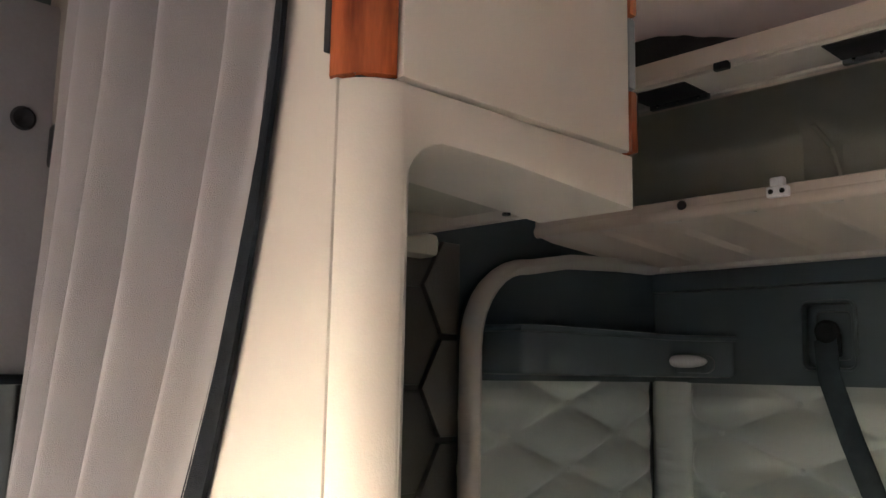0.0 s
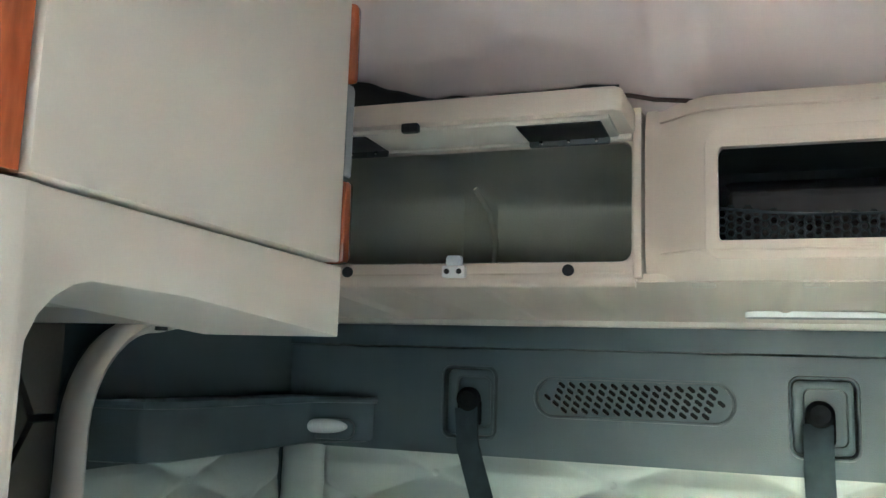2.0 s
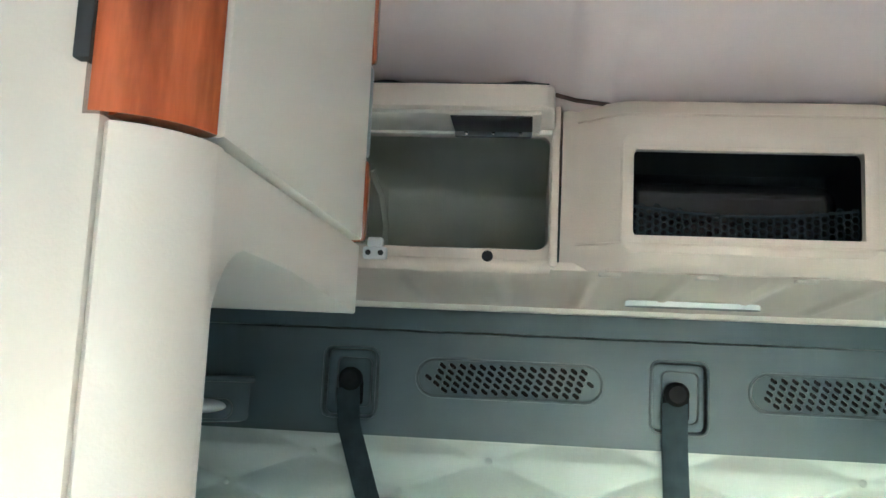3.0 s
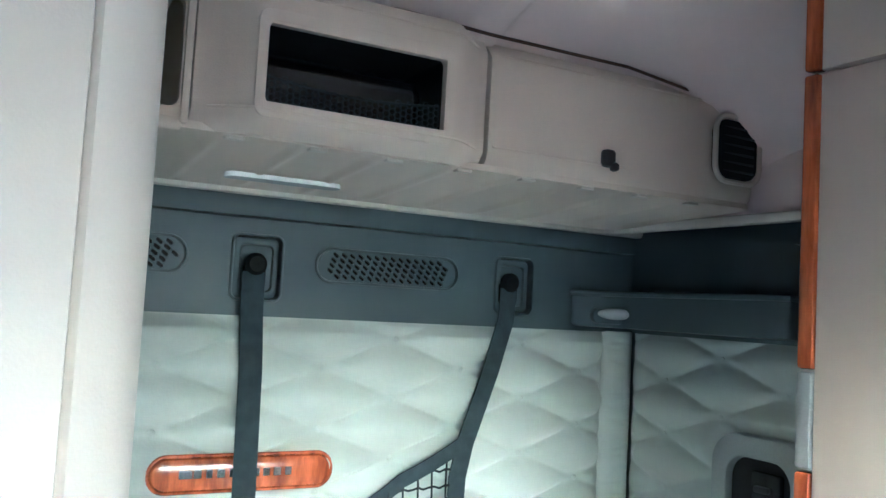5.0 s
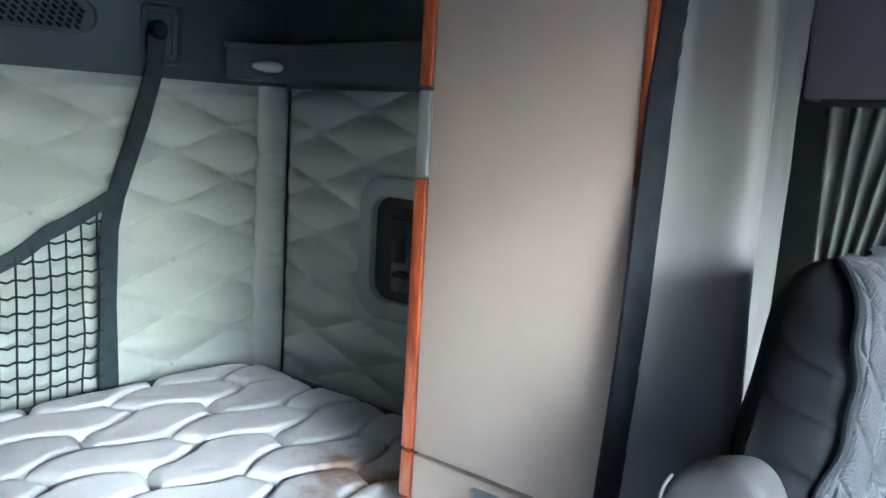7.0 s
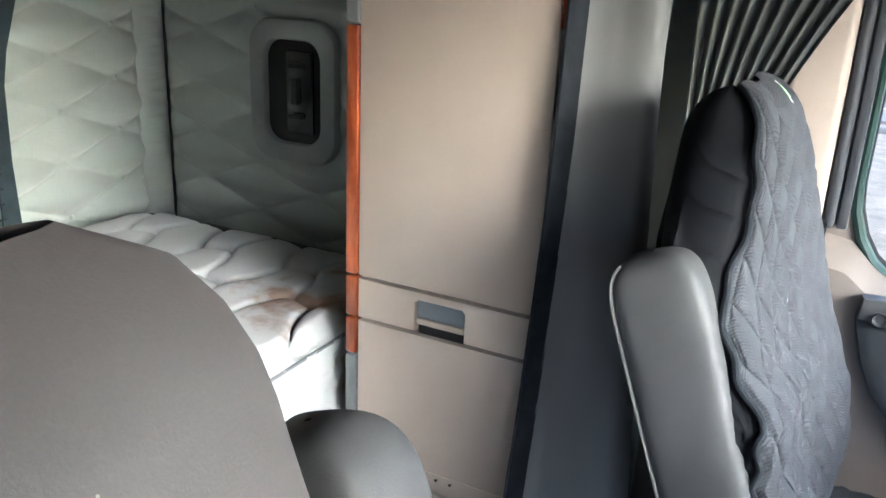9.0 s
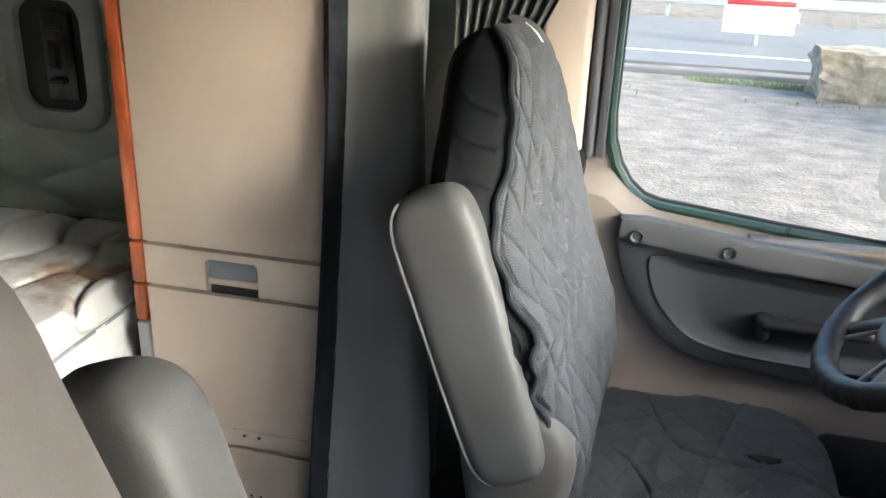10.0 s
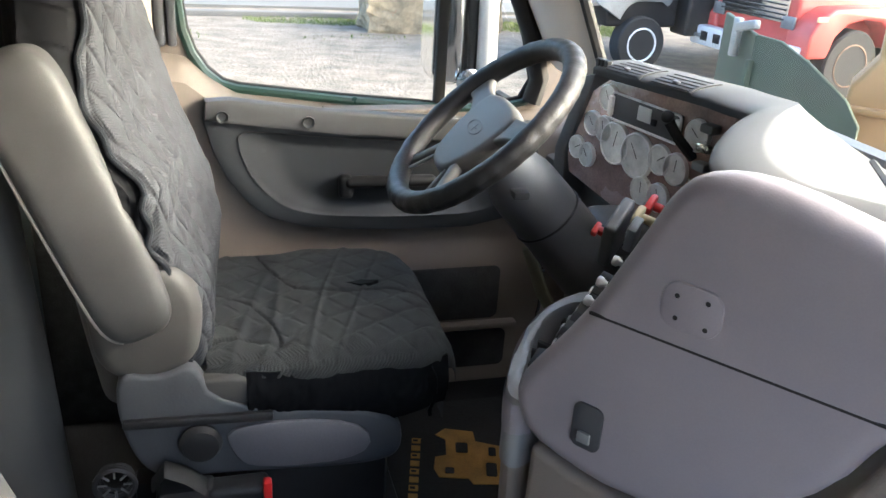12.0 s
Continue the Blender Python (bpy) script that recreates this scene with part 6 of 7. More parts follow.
def nose(u, v, z0=0.728, z1=0.0, grow=0.004):
    """The pod's rounded nose round the tray; u runs round, v down to a slanting joint."""
    n = len(TP)
    f = (u % 1.0) * n
    i = int(f)
    p = Vector(TP[i % n]).lerp(Vector(TP[(i + 1) % n]), f - i)
    d = p - TC
    low = z1 or 0.672 - 0.4 * min(0.16, max(0.0, p.x + 0.125))
    k = 1 + grow / max(0.03, d.length) - (0.05 if z1 == 0 else 0.30) * v + 0.02 * math.sin(math.pi * v)
    return Vector((TC.x + d.x * k, TC.y + d.y * k, z0 + (low - z0) * v))


part("nose_shell", thick_grid(lambda u, v: nose(u, v), 66, 10, (0, 0, -0.001)), DASH, pod, "rounded mauve-grey nose round the tray")
part("nose_base", thick_grid(lambda u, v: nose(u, v, 0.675 - 0.4 * min(0.16, max(0.0, nose(u, 0).x + 0.125)), 0.06, -0.004), 66, 10, (0, 0, -0.001)), DOORB, pod, "tan lower nose of the pod")
part("tray_floor", prism(inner[::-1], 0.635, 0.655), FELT, tray)
for cx, cy, r in ((-0.066, 0.128, 0.020), (0.064, 0.036, 0.043)):
    well = part("cup_well", lathe([(r - 0.004, -0.06), (r - 0.004, -0.004), (r, 0.0), (r + 0.003, -0.003), (r + 0.003, -0.062), (0, -0.062), (0, -0.058), (r - 0.006, -0.058)], 28, Matrix.Translation((cx, cy, 0.712))), DASHL, tray, "round cup well")
part("divider", rbox((0, 0, 0), (0.006, 0.045, 0.045), 0.002, 2, pose(0.008, 0.088, 0.695, 0, 0, -38)), DASHL, tray)
part("lighter_plug", lathe([(0, 0), (0.010, 0), (0.010, 0.03), (0.013, 0.034), (0.013, 0.044), (0, 0.046)], 16, Matrix.Translation((-0.025, 0.115, 0.66)) @ Matrix.Rotation(radians(30), 4, 'X')), CHROME, tray)
part("coin_slot", rbox((0, 0, 0), (0.05, 0.02, 0.012), 0.003, 2, pose(-0.012, 0.10, 0.716, 0, 0, -38)), BLACK, tray)

# ---- steering ----
sw = thing("steering_wheel", (0.513, 0.04, 0.88), "truck steering wheel with worn black leather rim and grey hub", "steering wheel")
AL = radians(48)
SWB = Matrix.Translation((0.513, 0.04, 0.885)) @ Matrix.Rotation(radians(-4), 4, 'Z') @ basis((0, 0, 0), (-1, 0, 0), (0, -math.sin(AL), math.cos(AL)))
RIM_R, RIM_T, RIM_V = 0.197, 0.0205, 0.014


def rim(u, v):
    a, b = 2 * math.pi * u, 2 * math.pi * v
    t = RIM_T + 0.0007 * math.cos(80 * math.pi * u) * max(0.0, math.cos(b)) + 0.0008 * nz(math.cos(a) * 9, math.sin(a) * 9, b)
    r = RIM_R + t * math.cos(b)
    return SWB @ Vector((r * math.cos(a), r * math.sin(a) + RIM_V, t * math.sin(b)))


part("rim", grid(rim, 330, 20, wrap_u=True), LEATHER, sw)
HUBM = mat("grey_hub_plastic", (0.135, 0.135, 0.134), 0.5, var=0.08, bump=0.15, fine=500)
hub = rounded([(-0.104, 0.058), (-0.062, 0.078), (0.062, 0.078), (0.104, 0.058), (0.092, -0.030), (0.056, -0.092), (0.0, -0.104), (-0.056, -0.092), (-0.092, -0.030)], 2)
hb = part("hub_pad", solid(hub, 0.034, SWB @ Matrix.Translation((0, 0, 0.004)), 0.014, 5), HUBM, sw, "grey moulded hub pad")
part("hub_emblem", tube([SWB @ Vector((0.034 * math.cos(a), 0.014 * math.sin(a), 0.0045)) for a in [2 * math.pi * q / 24 for q in range(24)]], 0.0013, 6, closed=True), DASHD, hb)
part("emblem_bar", merge(rbox((0, 0, 0.004), (0.026, 0.002, 0.002), 0.0008, 1, SWB), rbox((0, 0, 0.004), (0.002, 0.018, 0.002), 0.0008, 1, SWB)), DASHD, hb)
for a, wide in ((radians(17), 0.036), (radians(163), 0.036), (radians(233), 0.015), (radians(307), 0.015)):
    out = [(0.05, -wide * 1.15), (0.11, -wide * 0.72), (0.16, -wide * 0.62), (0.192, -wide * 0.95), (0.192, wide * 0.95), (0.16, wide * 0.62), (0.11, wide * 0.72), (0.05, wide * 1.15)]
    part("spoke", solid(rounded(out, 1), 0.020, SWB @ Matrix.Translation((0, 0.010, 0.0)) @ Matrix.Rotation(a, 4, 'Z'), 0.007, 4), HUBM, sw)
for a in (radians(244), radians(296)):
    part("spoke_trim", tube([SWB @ Vector((r * math.cos(a), r * math.sin(a) + RIM_V * r / 0.2, -0.012 + 0.010 * (r / 0.2))) for r in (0.085, 0.12, 0.15, 0.182)], 0.004, 8), GREYCLIP, sw)
col = thing("steering_column", (0.513, -0.2, 0.5), "charcoal plastic steering column shroud with stalks", "steering column")
CD = -(SWB.to_3x3() @ Vector((0, 0, 1)))


def colsec(u, v):
    a = 2 * math.pi * u
    p = Vector((0.513, 0.04, 0.885)) + CD * (0.03 + 0.36 * v)
    r = 0.046 + 0.026 * smooth_step(0.05, 0.35, v) + 0.008 * v
    return p + (SWB.to_3x3() @ Vector((r * math.cos(a), r * 0.9 * math.sin(a), 0)))


part("shroud", grid(colsec, 28, 14, wrap_u=True), DASHD, col)
part("column_seam", tube([colsec(k / 24, 0.55) for k in range(24)], 0.003, 5, closed=True), BLACK, col)
part("ignition", lathe([(0, 0), (0.018, 0), (0.018, 0.012), (0.010, 0.016), (0, 0.016)], 16, basis(colsec(0.62, 0.35), (0, 0, 1), (0, 1, 0))), CHROME, col)
part("stalk", merge(tube([colsec(0.5, 0.12), Vector((0.38, 0.03, 0.86)), Vector((0.34, 0.05, 0.88))], 0.007, 8)), BLACK, col)
part("tilt_lever", rbox((0.395, -0.01, 0.80), (0.03, 0.03, 0.016), 0.005), BLACK, col)
kick = thing("pedal_set", (0.55, -0.35, 0.0), "black pedals below the steering column", "pedals")
for xx in (0.42, 0.55, 0.72):
    pd = part("pedal", rbox((0, 0, 0), (0.08, 0.02, 0.11), 0.006, 2, pose(xx, -0.42, 0.16, -35, 0, 0)), RUBBER, kick)
    part("arm", tube([(xx, -0.43, 0.18), (xx, -0.55, 0.40), (xx, -0.6, 0.6)], 0.012, 8), BLACK, kick)
solo("kick_panel", merge(span(0.90, 1.0, -0.60, -0.36, 0.0, 0.80, 0.03)), DOORB, "tan kick panel below the windscreen pillar", "trim", kind="structure")
solo("key_ring", merge(tube([(0.80, -0.288, 0.56), (0.80, -0.285, 0.60)], 0.004, 6), tube([(0.80, -0.288, 0.57), (0.80, -0.255, 0.46)], 0.003, 6), tube([(0.80, -0.255, 0.40), (0.80, -0.25, 0.33)], 0.004, 6), *[rbox((0.80, -0.25, 0.42 + 0.016 * k), (0.012, 0.012, 0.012), 0.004) for k in range(4)], rbox((0.80, -0.25, 0.31), (0.012, 0.008, 0.06), 0.003)), CHROME, "bunch of small metal pieces hanging by the door", "keys")
solo("blanket_fold", merge(tube([(0.78, -0.20, 0.52), (0.74, -0.23, 0.42), (0.68, -0.26, 0.36), (0.60, -0.27, 0.35)], 0.02, 10, flat=(0.03, 0.012))), mat("olive_cloth", (0.13, 0.13, 0.09), 0.8), "olive cloth strip hanging under the dash", "cloth")

# ---- floor mat ----
fm = thing("floor_mat", (0.62, -0.1, 0.0), "dusty black rubber floor mat with an ochre printed shape", "floor mat")
part("mat_sheet", prism([(0.36, -0.55), (0.93, -0.55), (0.93, 0.16), (0.36, 0.16)], 0.001, 0.012, 0.003), FLOORM, fm)
# the print lies askew on the mat: a lorry's outline and a row of bars beside it
PRM = Matrix.Translation((0.688, -0.068, 0)) @ Matrix.Rotation(radians(-15), 4, 'Z')
pr = [(-0.085, 0.075), (-0.085, 0.005), (-0.105, -0.005), (-0.100, -0.075), (-0.065, -0.092), (0.000, -0.090), (0.045, -0.075), (0.060, -0.015), (0.100, -0.010), (0.108, 0.062), (0.080, 0.085), (0.062, 0.060), (0.000, 0.058), (-0.010, 0.085), (-0.055, 0.088)]
part("printed_shape", prism(pr[::-1], 0.0125, 0.0145, m=PRM), TAN, fm, "ochre printed vehicle shape")
for x_, y_, w_, h_ in ((-0.050, -0.050, 0.050, 0.026), (0.020, -0.055, 0.034, 0.018), (0.030, 0.020, 0.040, 0.030), (-0.060, 0.050, 0.022, 0.022)):
    part("printed_window", prism(rr(x_, y_, w_, h_, 0.005), 0.0146, 0.0156, m=PRM), FLOORM, fm)
for k in range(8):
    bar = Matrix.Translation((0.570 + 0.0288 * k, 0.103 - 0.0080 * k, 0.0135)) @ Matrix.Rotation(radians(-15), 4, 'Z')
    part("printed_bar", rbox((0, 0, 0), (0.020, 0.022, 0.002), 0.0005, 1, bar), TAN, fm)
    if k % 2:
        part("printed_gap", rbox((0, 0.002, 0.0007), (0.008, 0.012, 0.002), 0.0005, 1, bar), FLOORM, fm)
for k in range(16):
    part("mat_rib", span(0.40, 0.90, -0.53 + 0.02 * k, -0.522 + 0.02 * k, 0.012, 0.016, 0.001), FLOORM, fm)

# ---- outside ----
GZ = -1.25
GRAVEL = mat("grey_gravel", (0.25, 0.208, 0.166), 0.95, var=0.3, scale=3.2, bump=1.0, fine=26, stretch=(1.0, 0.7, 1))
for n_ in GRAVEL.node_tree.nodes:
    if n_.bl_idname == "ShaderNodeBump":
        n_.inputs["Distance"].default_value = 0.04
GRASS = mat("green_grass", (0.20, 0.25, 0.07), 0.9, var=0.35, scale=3, bump=0.6, fine=60)
ROAD = mat("pale_worn_asphalt", (0.142, 0.137, 0.132), 0.9, var=0.1, scale=2, bump=0.4, fine=80)
STONE = mat("tan_quarry_stone", (0.42, 0.33, 0.22), 0.9, var=0.35, scale=5, bump=1.0, fine=18)
RAIL = mat("galvanised_rail", (0.42, 0.43, 0.44), 0.5, metal=0.4, var=0.08)
TREE = mat("dark_foliage", (0.05, 0.09, 0.03), 0.9, var=0.45, scale=2, bump=0.5, fine=20)


def gnd(u, v):
    k = lambda t: math.copysign(abs(t) ** 3, t)
    x, y = 1200 * k(2 * u - 1), 1200 * k(2 * v - 1)
    near = 1 - smooth_step(20, 60, math.hypot(x, y))
    return Vector((x, y, GZ + near * 0.03 * nz(x * 0.5, y * 0.5)))


solo("ground", grid(gnd, 90, 90), GRAVEL, "grey gravel yard reaching to the road", "ground", kind="structure")
rng = random.Random(4)
blades = bmesh.new()
for k in range(30000):
    x = rng.gauss(15.2, 0.55)
    y = rng.uniform(-9, 8)
    if nz(x * 0.5, y * 0.28, 3) < 0.12:
        continue
    a, h = rng.uniform(0, 6.28), rng.uniform(0.015, 0.065)
    c, s = math.cos(a) * 0.010, math.sin(a) * 0.010
    vs = [blades.verts.new(p) for p in ((x - c, y - s, GZ), (x + c, y + s, GZ), (x + s * 2, y - c * 2, GZ + h))]
    blades.faces.new(vs)
solo("grass_verge", blades, GRASS, "rough green grass along the yard's edge", "grass", kind="stuff", smooth=False)
solo("kerb_line", span(15.9, 16.1, -30, 30, GZ - 0.02, GZ + 0.10, 0.02), ROAD, "low pale concrete kerb beside the road", "kerb", kind="structure")
solo("road", span(17.0, 26.0, -300, 300, GZ - 0.03, GZ + 0.06, 0), ROAD, "pale worn asphalt road", "road", kind="structure")
solo("road_line", span(18.6, 18.75, -60, 60, GZ + 0.062, GZ + 0.066, 0), WHITE, "white painted road line", "road marking", kind="structure")
gr = thing("guard_rail", (27, 0, GZ), "galvanised roadside guard rail on posts", "guard rail")
part("rail", span(26.9, 27.0, -40, 40, GZ + 0.42, GZ + 0.72, 0.03), RAIL, gr)
for k in range(-10, 11):
    part("post", span(27.0, 27.12, k * 3.8 - 0.06, k * 3.8 + 0.06, GZ, GZ + 0.75, 0.01), RAIL, gr)
fn = thing("chain_fence", (24, 3, GZ), "pale fence with diagonal braces beside the road", "fence")
for k in range(0, 5):
    part("post", tube([(24.0, 1.5 + 2.2 * k, GZ), (24.0, 1.5 + 2.2 * k, GZ + 2.4)], 0.05, 8), WHITE, fn)
part("brace", tube([(24.0, 1.5, GZ + 0.9), (24.0, 3.7, GZ + 2.3)], 0.045, 8), WHITE, fn)
part("top_bar", tube([(24.0, 1.5, GZ + 2.35), (24.0, 10.3, GZ + 2.35)], 0.04, 8), WHITE, fn)
sg = thing("road_sign_board", (20.5, -1.9, GZ), "white roadside board with a dark red stripe", "sign")
part("board", span(20.45, 20.5, -2.75, -1.15, GZ + 0.35, GZ + 1.5, 0.01), WHITE, sg)
part("stripe", span(20.43, 20.448, -2.7, -1.2, GZ + 0.98, GZ + 1.10, 0.004), RED, sg)
part("foot", span(20.5, 20.56, -2.0, -1.9, GZ, GZ + 0.4, 0.004), RAIL, sg)


def rock(c, s, seed):
    b = bmesh.new()
    bmesh.ops.create_cube(b, size=1.0)
    bmesh.ops.subdivide_edges(b, edges=b.edges[:], cuts=7, use_grid_fill=True)
    for v in b.verts:
        p = v.co.copy()
        v.co = Vector((p.x * s[0], p.y * s[1], p.z * s[2])) * (1 + 0.16 * nz(p.x * 3 + seed, p.y * 3, p.z * 3) + 0.07 * nz(p.x * 9 + seed, p.y * 9, p.z * 9))
    b.transform(Matrix.Translation(c))
    return b


for k, (c, s) in enumerate((((14.8, -3.2, GZ + 0.38), (0.9, 1.7, 0.85)), ((15.0, -4.55, GZ + 0.30), (0.8, 0.8, 0.7)), ((14.9, -2.75, GZ + 0.15), (0.4, 0.4, 0.35)))):
    solo("quarry_stone", rock(c, s, k * 7.3), STONE, "rough tan quarry stone block on the gravel", "stone", "stone blocks", smooth=False)


def tree(x, y, h, seed):
    t = thing("tree", (x, y, GZ), "leafy green roadside tree", "tree", "trees across the road")
    r = random.Random(seed)
    part("trunk", tube([(x, y, GZ), (x + 0.1, y, GZ + h * 0.3), (x, y + 0.1, GZ + h * 0.8)], 0.16, 8), STONE, t)
    b = bmesh.new()
    for k in range(1500):
        a, e, q = r.uniform(0, 6.28), r.uniform(-1, 1), r.uniform(0.45, 1)
        p = Vector((x + math.cos(a) * h * 0.33 * q * math.sqrt(1 - e * e), y + math.sin(a) * h * 0.33 * q * math.sqrt(1 - e * e), GZ + h * (0.6 + 0.42 * e * q)))
        p += Vector((nz(p.x, p.y, p.z), nz(p.y, p.z, p.x), nz(p.z, p.x, p.y))) * 0.8
        d1, d2 = Vector((r.gauss(0, 1), r.gauss(0, 1), r.gauss(0, 1))).normalized() * 0.2, Vector((r.gauss(0, 1), r.gauss(0, 1), r.gauss(0, 1))).normalized() * 0.2
        b.faces.new([b.verts.new(p - d1), b.verts.new(p + d2), b.verts.new(p + d1), b.verts.new(p - d2)])
    part("crown", b, TREE, t, smooth=False)


for k in range(14):
    tree(33 + 3 * nz(k * 2.1, 1), -34 + 5 * k, 5.5 + 1.5 * nz(k * 1.7, 4), k)

# mirror outside the driver's window
mi = thing("door_mirror", (1.42, -0.26, 0.75), "truck door mirror on white tubular arms", "mirror")
MW = mat("white_painted_tube", (0.75, 0.75, 0.76), 0.3, var=0.03)
part("housing", rbox((1.42, -0.145, 1.08), (0.16, 0.09, 0.62), 0.03, 3), CHROME, mi)
part("mirror_glass", rbox((1.42, -0.098, 1.08), (0.13, 0.006, 0.56), 0.002, 1), mat("mirror_silver", (0.8, 0.82, 0.83), 0.04, metal=1.0, var=0.01, bump=0), mi)
part("arm", tube([(1.35, -0.256, 0.70), (1.35, -0.246, 1.0), (1.35, -0.225, 1.6)], 0.028, 10), MW, mi)
part("strut", tube([(1.37, -0.212, 0.70), (1.37, -0.204, 1.1), (1.37, -0.19, 1.6)], 0.02, 10), RUBBER, mi)
part("spot_mirror", lathe([(0, 0), (0.034, 0), (0.038, 0.009), (0.028, 0.018), (0, 0.022)], 20, basis((1.34, -0.20, 0.785), (0, -1.0, 0), (0, 0, 1))), CHROME, mi)
part("bracket", merge(tube([(1.08, -0.30, 0.75), (1.36, -0.30, 0.74)], 0.018, 8), tube([(1.08, -0.25, 1.55), (1.36, -0.26, 1.55)], 0.018, 8)), RUBBER, mi)

# parked lorries ahead
REDP = mat("faded_red_paint", (0.55, 0.08, 0.07), 0.4, var=0.12, scale=3, bump=0.05)
TYRE = mat("tyre_rubber", (0.022, 0.022, 0.023), 0.8, var=0.25)
ALU = mat("dull_aluminium", (0.30, 0.31, 0.32), 0.45, metal=0.5, var=0.2)
RUST = mat("rusty_wheel_paint", (0.20, 0.12, 0.08), 0.7, var=0.4, scale=8)


def wheel(parent, c, r, w, axis, ring=True):
    ax = Vector(axis).normalized()
    m = ax.to_track_quat('Z', 'Y').to_matrix().to_4x4()
    m.translation = Vector(c)
    wl = part("wheel", lathe([(r * 0.6, -w / 2), (r * 0.94, -w / 2), (r, -w / 2 + 0.03), (r, w / 2 - 0.03), (r * 0.94, w / 2), (r * 0.6, w / 2)], 32, m), TYRE, parent)
    part("rim", lathe([(0.0, w * 0.1), (r * 0.28, w * 0.2), (r * 0.3, w * 0.1), (r * 0.48, w * 0.15), (r * 0.58, w / 2 + 0.01), (r * 0.62, w / 2 + 0.005), (r * 0.62, 0)], 32, m), ALU if ring else RUST, wl)
    if ring:
        part("rim_ring", lathe([(r * 0.54, w * 0.05), (r * 0.55, w / 2 + 0.004), (r * 0.58, w / 2 + 0.02), (r * 0.62, w / 2 + 0.012), (r * 0.62, 0)], 32, m), MW, wl)
    part("hub_nuts", merge(*[rbox((r * 0.36 * math.cos(a), r * 0.36 * math.sin(a), w * 0.2), (0.03, 0.03, 0.03), 0.006, 1, m) for a in [math.pi * q / 4 for q in range(8)]]), CHROME, wl)


red = thing("red_lorry", (10.5, -9.0, GZ), "faded red conventional lorry parked on gravel", "lorry")
RM = Matrix.Translation((10.3, -7.4, GZ)) @ Matrix.Rotation(radians(97), 4, 'Z')


def rpart(name, bm, m_, label="", par=None):
    bm.transform(RM)
    return part(name, bm, m_, par or red, label)


hood = [(-0.85, 0.75), (0.85, 0.75), (0.85, 1.55), (0.75, 1.80), (-0.75, 1.80), (-0.85, 1.55)]
rpart("bonnet", solid(hood, 2.4, Matrix.Translation((0, 0, 0)) @ basis((0, 0, 0), (0, 1, 0), (0, 0, 1)), 0.06), REDP)
rpart("grille", rbox((0.02, 0, 1.34), (0.05, 1.40, 0.62), 0.02), CHROME)
for k in range(9):
    rpart("grille_bar", rbox((0.05, 0, 1.08 + 0.066 * k), (0.03, 1.34, 0.02), 0.004), BLACK)
rpart("bumper", rbox((0.12, 0, 0.62), (0.22, 2.2, 0.30), 0.04), MW, "white steel bumper with square openings")
for yy in (-0.75, -0.45, 0.45, 0.75):
    rpart("bumper_opening", rbox((0.235, yy, 0.62), (0.012, 0.16, 0.14), 0.01), BLACK)
for yy in (-1, 1):
    arch = [(0.05, 0.62), (0.05, 0.95), (-0.10, 1.18), (-0.35, 1.30), (-1.30, 1.32), (-1.62, 1.20), (-1.70, 0.72), (-1.52, 0.72), (-1.44, 0.96), (-1.22, 1.12), (-0.92, 1.15), (-0.62, 1.10), (-0.42, 0.92), (-0.34, 0.62)]
    rpart("wing", solid(arch, 0.46, Matrix.Translation((0, yy * 0.98 + 0.23, 0)) @ basis((0, 0, 0), (1, 0, 0), (0, 0, 1)) @ Matrix.Translation((0, 0, 0.46)), 0.05, 3), REDP)
    rpart("headlamp", rbox((0.03, yy * 0.74, 1.05), (0.05, 0.26, 0.18), 0.03, 3), ALU)
    rpart("marker_lamp", rbox((-0.12, yy * 1.20, 1.16), (0.18, 0.03, 0.07), 0.01), YELL, "amber side lamp")
rpart("cab", rbox((-3.2, 0, 1.75), (1.9, 2.2, 2.0), 0.15, 4), REDP)
rpart("windscreen", rbox((-2.24, 0, 2.25), (0.06, 1.9, 0.7), 0.03), DARKGLASS)
rpart("chassis", rbox((-4.5, 0, 0.75), (6.5, 0.9, 0.25), 0.02), BLACK)
for yy in (-1, 1):
    c = RM @ Vector((-0.9, yy * 0.98, 0.50))
    wheel(red, c, 0.50, 0.30, RM.to_3x3() @ Vector((0, yy, 0)), False)

blk = thing("black_lorry", (13, -8.5, GZ), "black and white lorry parked behind the red one", "lorry")
BM_ = Matrix.Translation((12.4, -7.0, GZ)) @ Matrix.Rotation(radians(95), 4, 'Z')


def bpart(name, bm, m_, label=""):
    bm.transform(BM_)
    return part(name, bm, m_, blk, label)


bpart("wing", tube([(1.62, 1.05, 0.92), (1.52, 1.05, 1.10), (1.38, 1.05, 1.24), (1.18, 1.05, 1.33), (0.95, 1.05, 1.34), (0.62, 1.05, 1.33), (0.44, 1.05, 1.24)], 0.06, 10, flat=(0.26, 0.05)), GREYCLIP, "grey arched wheel guard")
bpart("inner_arch", rbox((0.95, 0.78, 0.98), (1.3, 0.40, 0.62), 0.06, 3), BLACK)
bpart("side_box", rbox((-0.35, 0.98, 0.92), (1.25, 0.45, 0.70), 0.06, 3), BLACK)
bpart("bonnet", rbox((0.8, 0, 1.45), (2.4, 1.7, 1.0), 0.15, 4), MW)
bpart("cab", rbox((-1.4, 0, 1.9), (2.0, 2.3, 2.2), 0.15, 4), MW)
bpart("tank", rbox((-1.9, 1.0, 0.75), (1.3, 0.55, 0.6), 0.1, 4), ALU)
bpart("step", rbox((-0.2, 1.22, 0.62), (0.6, 0.2, 0.06), 0.02), ALU)
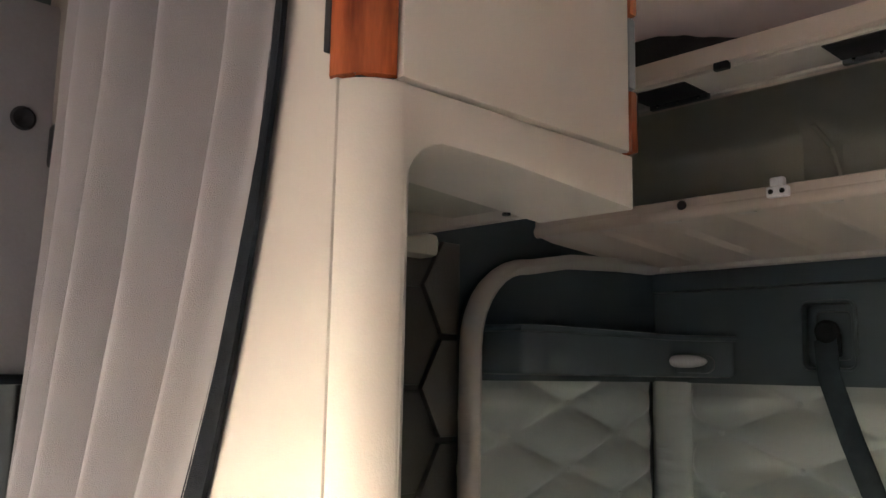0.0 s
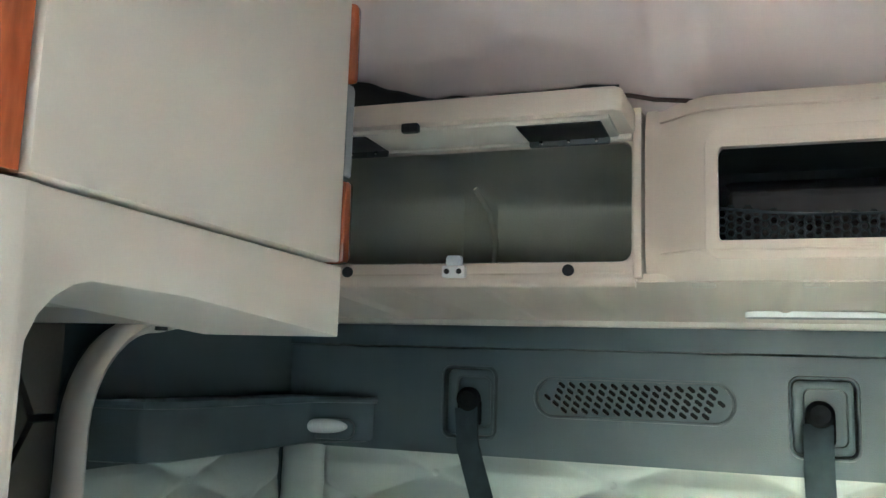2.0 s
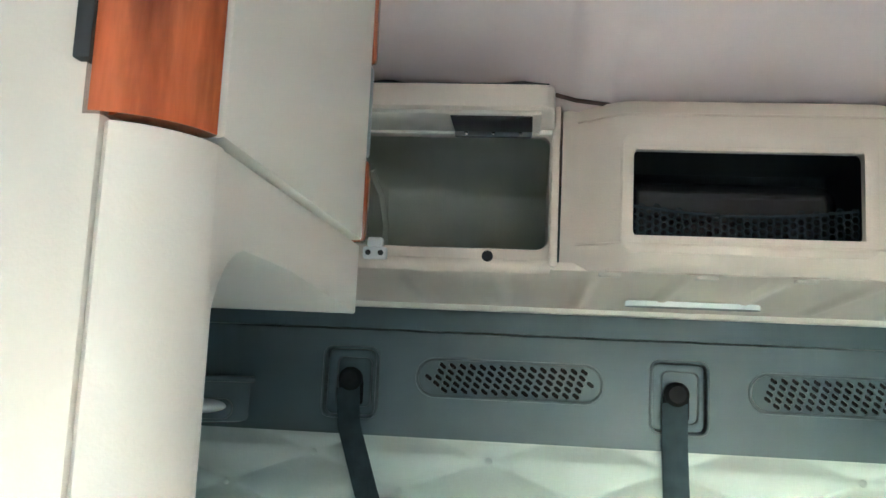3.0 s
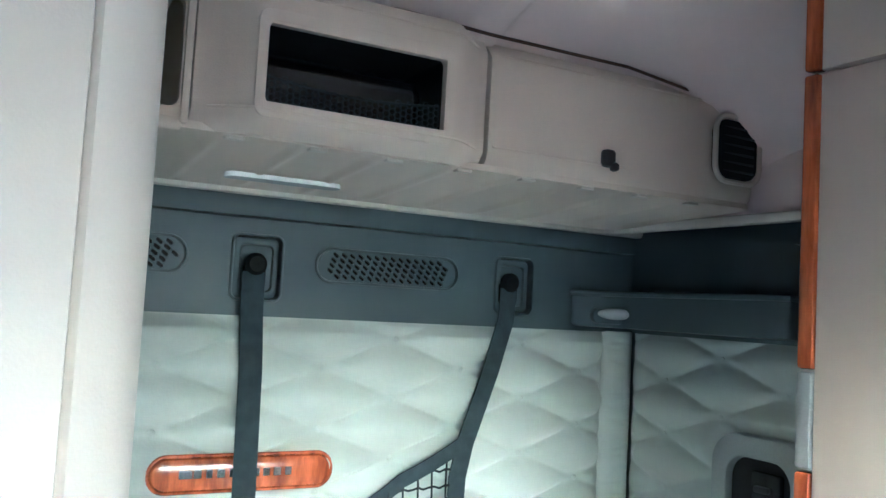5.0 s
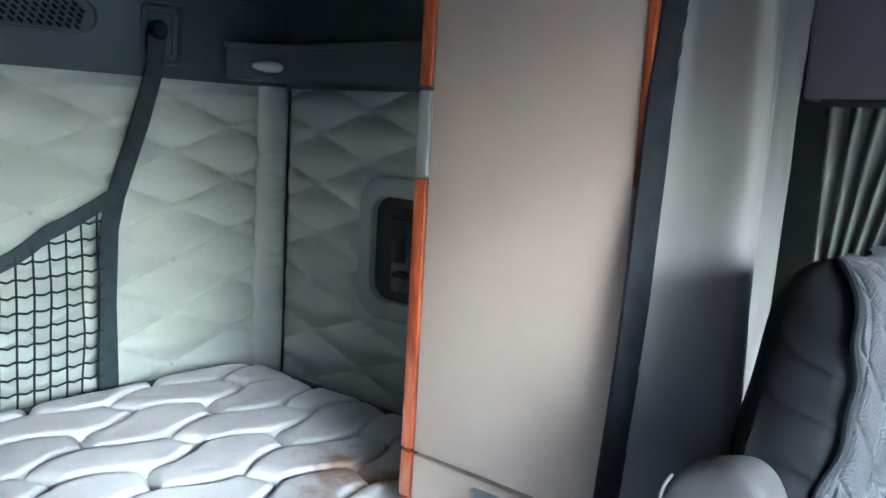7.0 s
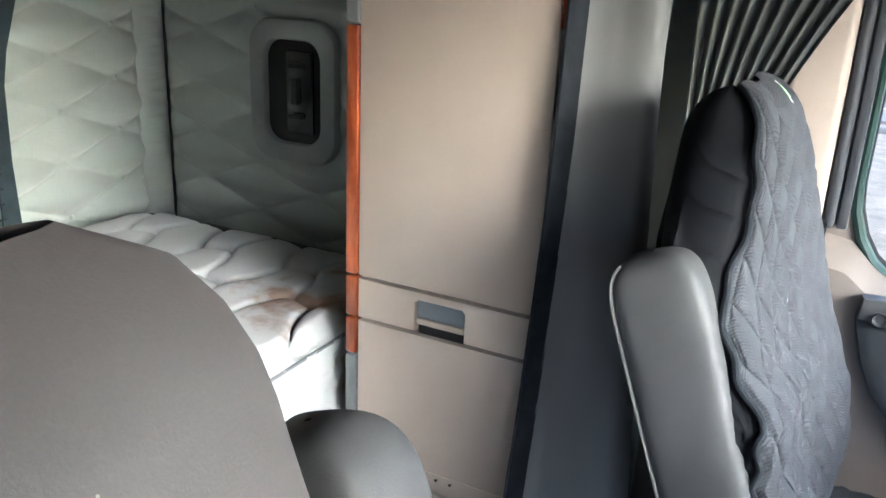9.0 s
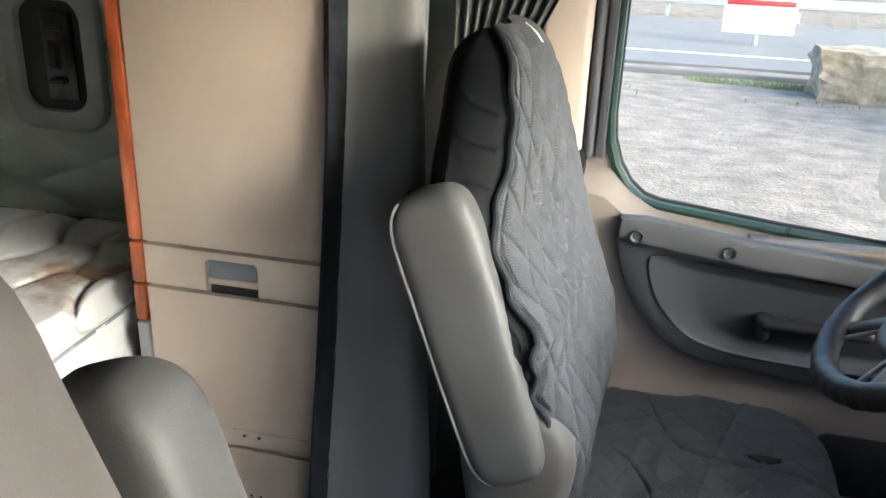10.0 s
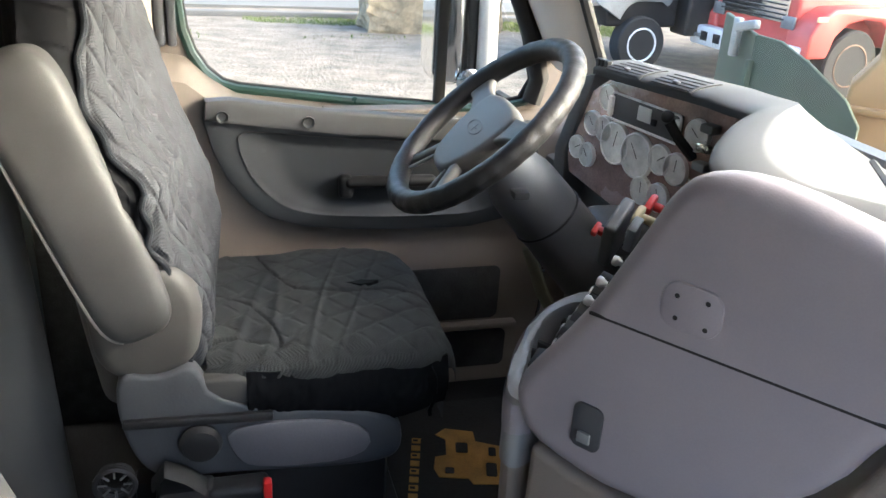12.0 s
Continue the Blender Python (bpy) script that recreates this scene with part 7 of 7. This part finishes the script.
bpart("chassis", rbox((-3.0, 0, 0.8), (8, 0.9, 0.3), 0.02), BLACK)
for s_ in (1, -1):
    wheel(blk, BM_ @ Vector((1.0, s_ * 1.0, 0.43)), 0.43, 0.28, BM_.to_3x3() @ Vector((0, s_, 0)))
    wheel(blk, BM_ @ Vector((-4.5, s_ * 1.0, 0.54)), 0.54, 0.30, BM_.to_3x3() @ Vector((0, s_, 0)))

# machine part standing in front of the lorry: a green blade with an ochre frame
GREENP = mat("faded_green_paint", (0.038, 0.060, 0.033), 0.6, var=0.25, scale=4, bump=0.2)
OCH = mat("ochre_machine_paint", (0.50, 0.27, 0.10), 0.5, var=0.15, scale=4, bump=0.1)
gb = thing("green_blade", (4.6, -5.0, GZ), "faded green steel blade leaning on an ochre machine", "machine part")
part("plate", solid([(0.0, 0.0), (0.90, 0.0), (0.90, 1.12), (0.77, 1.29), (0.44, 1.505), (0.20, 1.62), (0.0, 1.638)], 0.04, basis((4.783, -3.564, GZ), (-0.883, -0.469, 0), (0, 0, 1)), 0.008), GREENP, gb)
part("flange", solid([(0.0, 0.0), (0.655, 0.0), (0.655, 1.63), (0.0, 1.715)], 0.04, basis((5.425, -3.69, GZ), (-0.98, 0.195, 0), (0, 0, 1)), 0.008), GREENP, gb, "shaded end flange of the blade")
part("lug", merge(rbox((0, 0, 0), (0.34, 0.06, 0.07), 0.015, 2, Matrix.Translation((4.86, -3.52, GZ + 1.69)) @ Matrix.Rotation(radians(-10), 4, 'Z') @ Matrix.Rotation(radians(12), 4, 'Y')), rbox((0, 0, 0), (0.07, 0.06, 0.30), 0.015, 2, Matrix.Translation((5.02, -3.55, GZ + 1.58)))), ALU, gb, "pale worn lifting lug")
part("stiffener", rbox((0, 0, 0), (0.05, 0.05, 1.0), 0.01, 2, Matrix.Translation((4.78, -3.545, GZ + 0.95))), GREENP, gb)
og = thing("ochre_machine", (4.0, -6.0, GZ), "ochre yellow machine frame behind the green blade", "machine")
part("frame", solid([(-0.03, 0.0), (1.3, 0.0), (1.3, 2.7), (0.12, 2.7), (0.15, 1.52), (0.0, 1.30), (-0.03, 0.9)], 0.4, basis((4.552, -4.333, GZ), (-0.66, -0.75, 0), (0, 0, 1)), 0.04), OCH, og)
part("rib", rbox((0.55, 1.12, 0.02), (1.2, 0.06, 0.08), 0.02, 2, basis((4.552, -4.333, GZ), (-0.66, -0.75, 0), (0, 0, 1))), OCH, og)
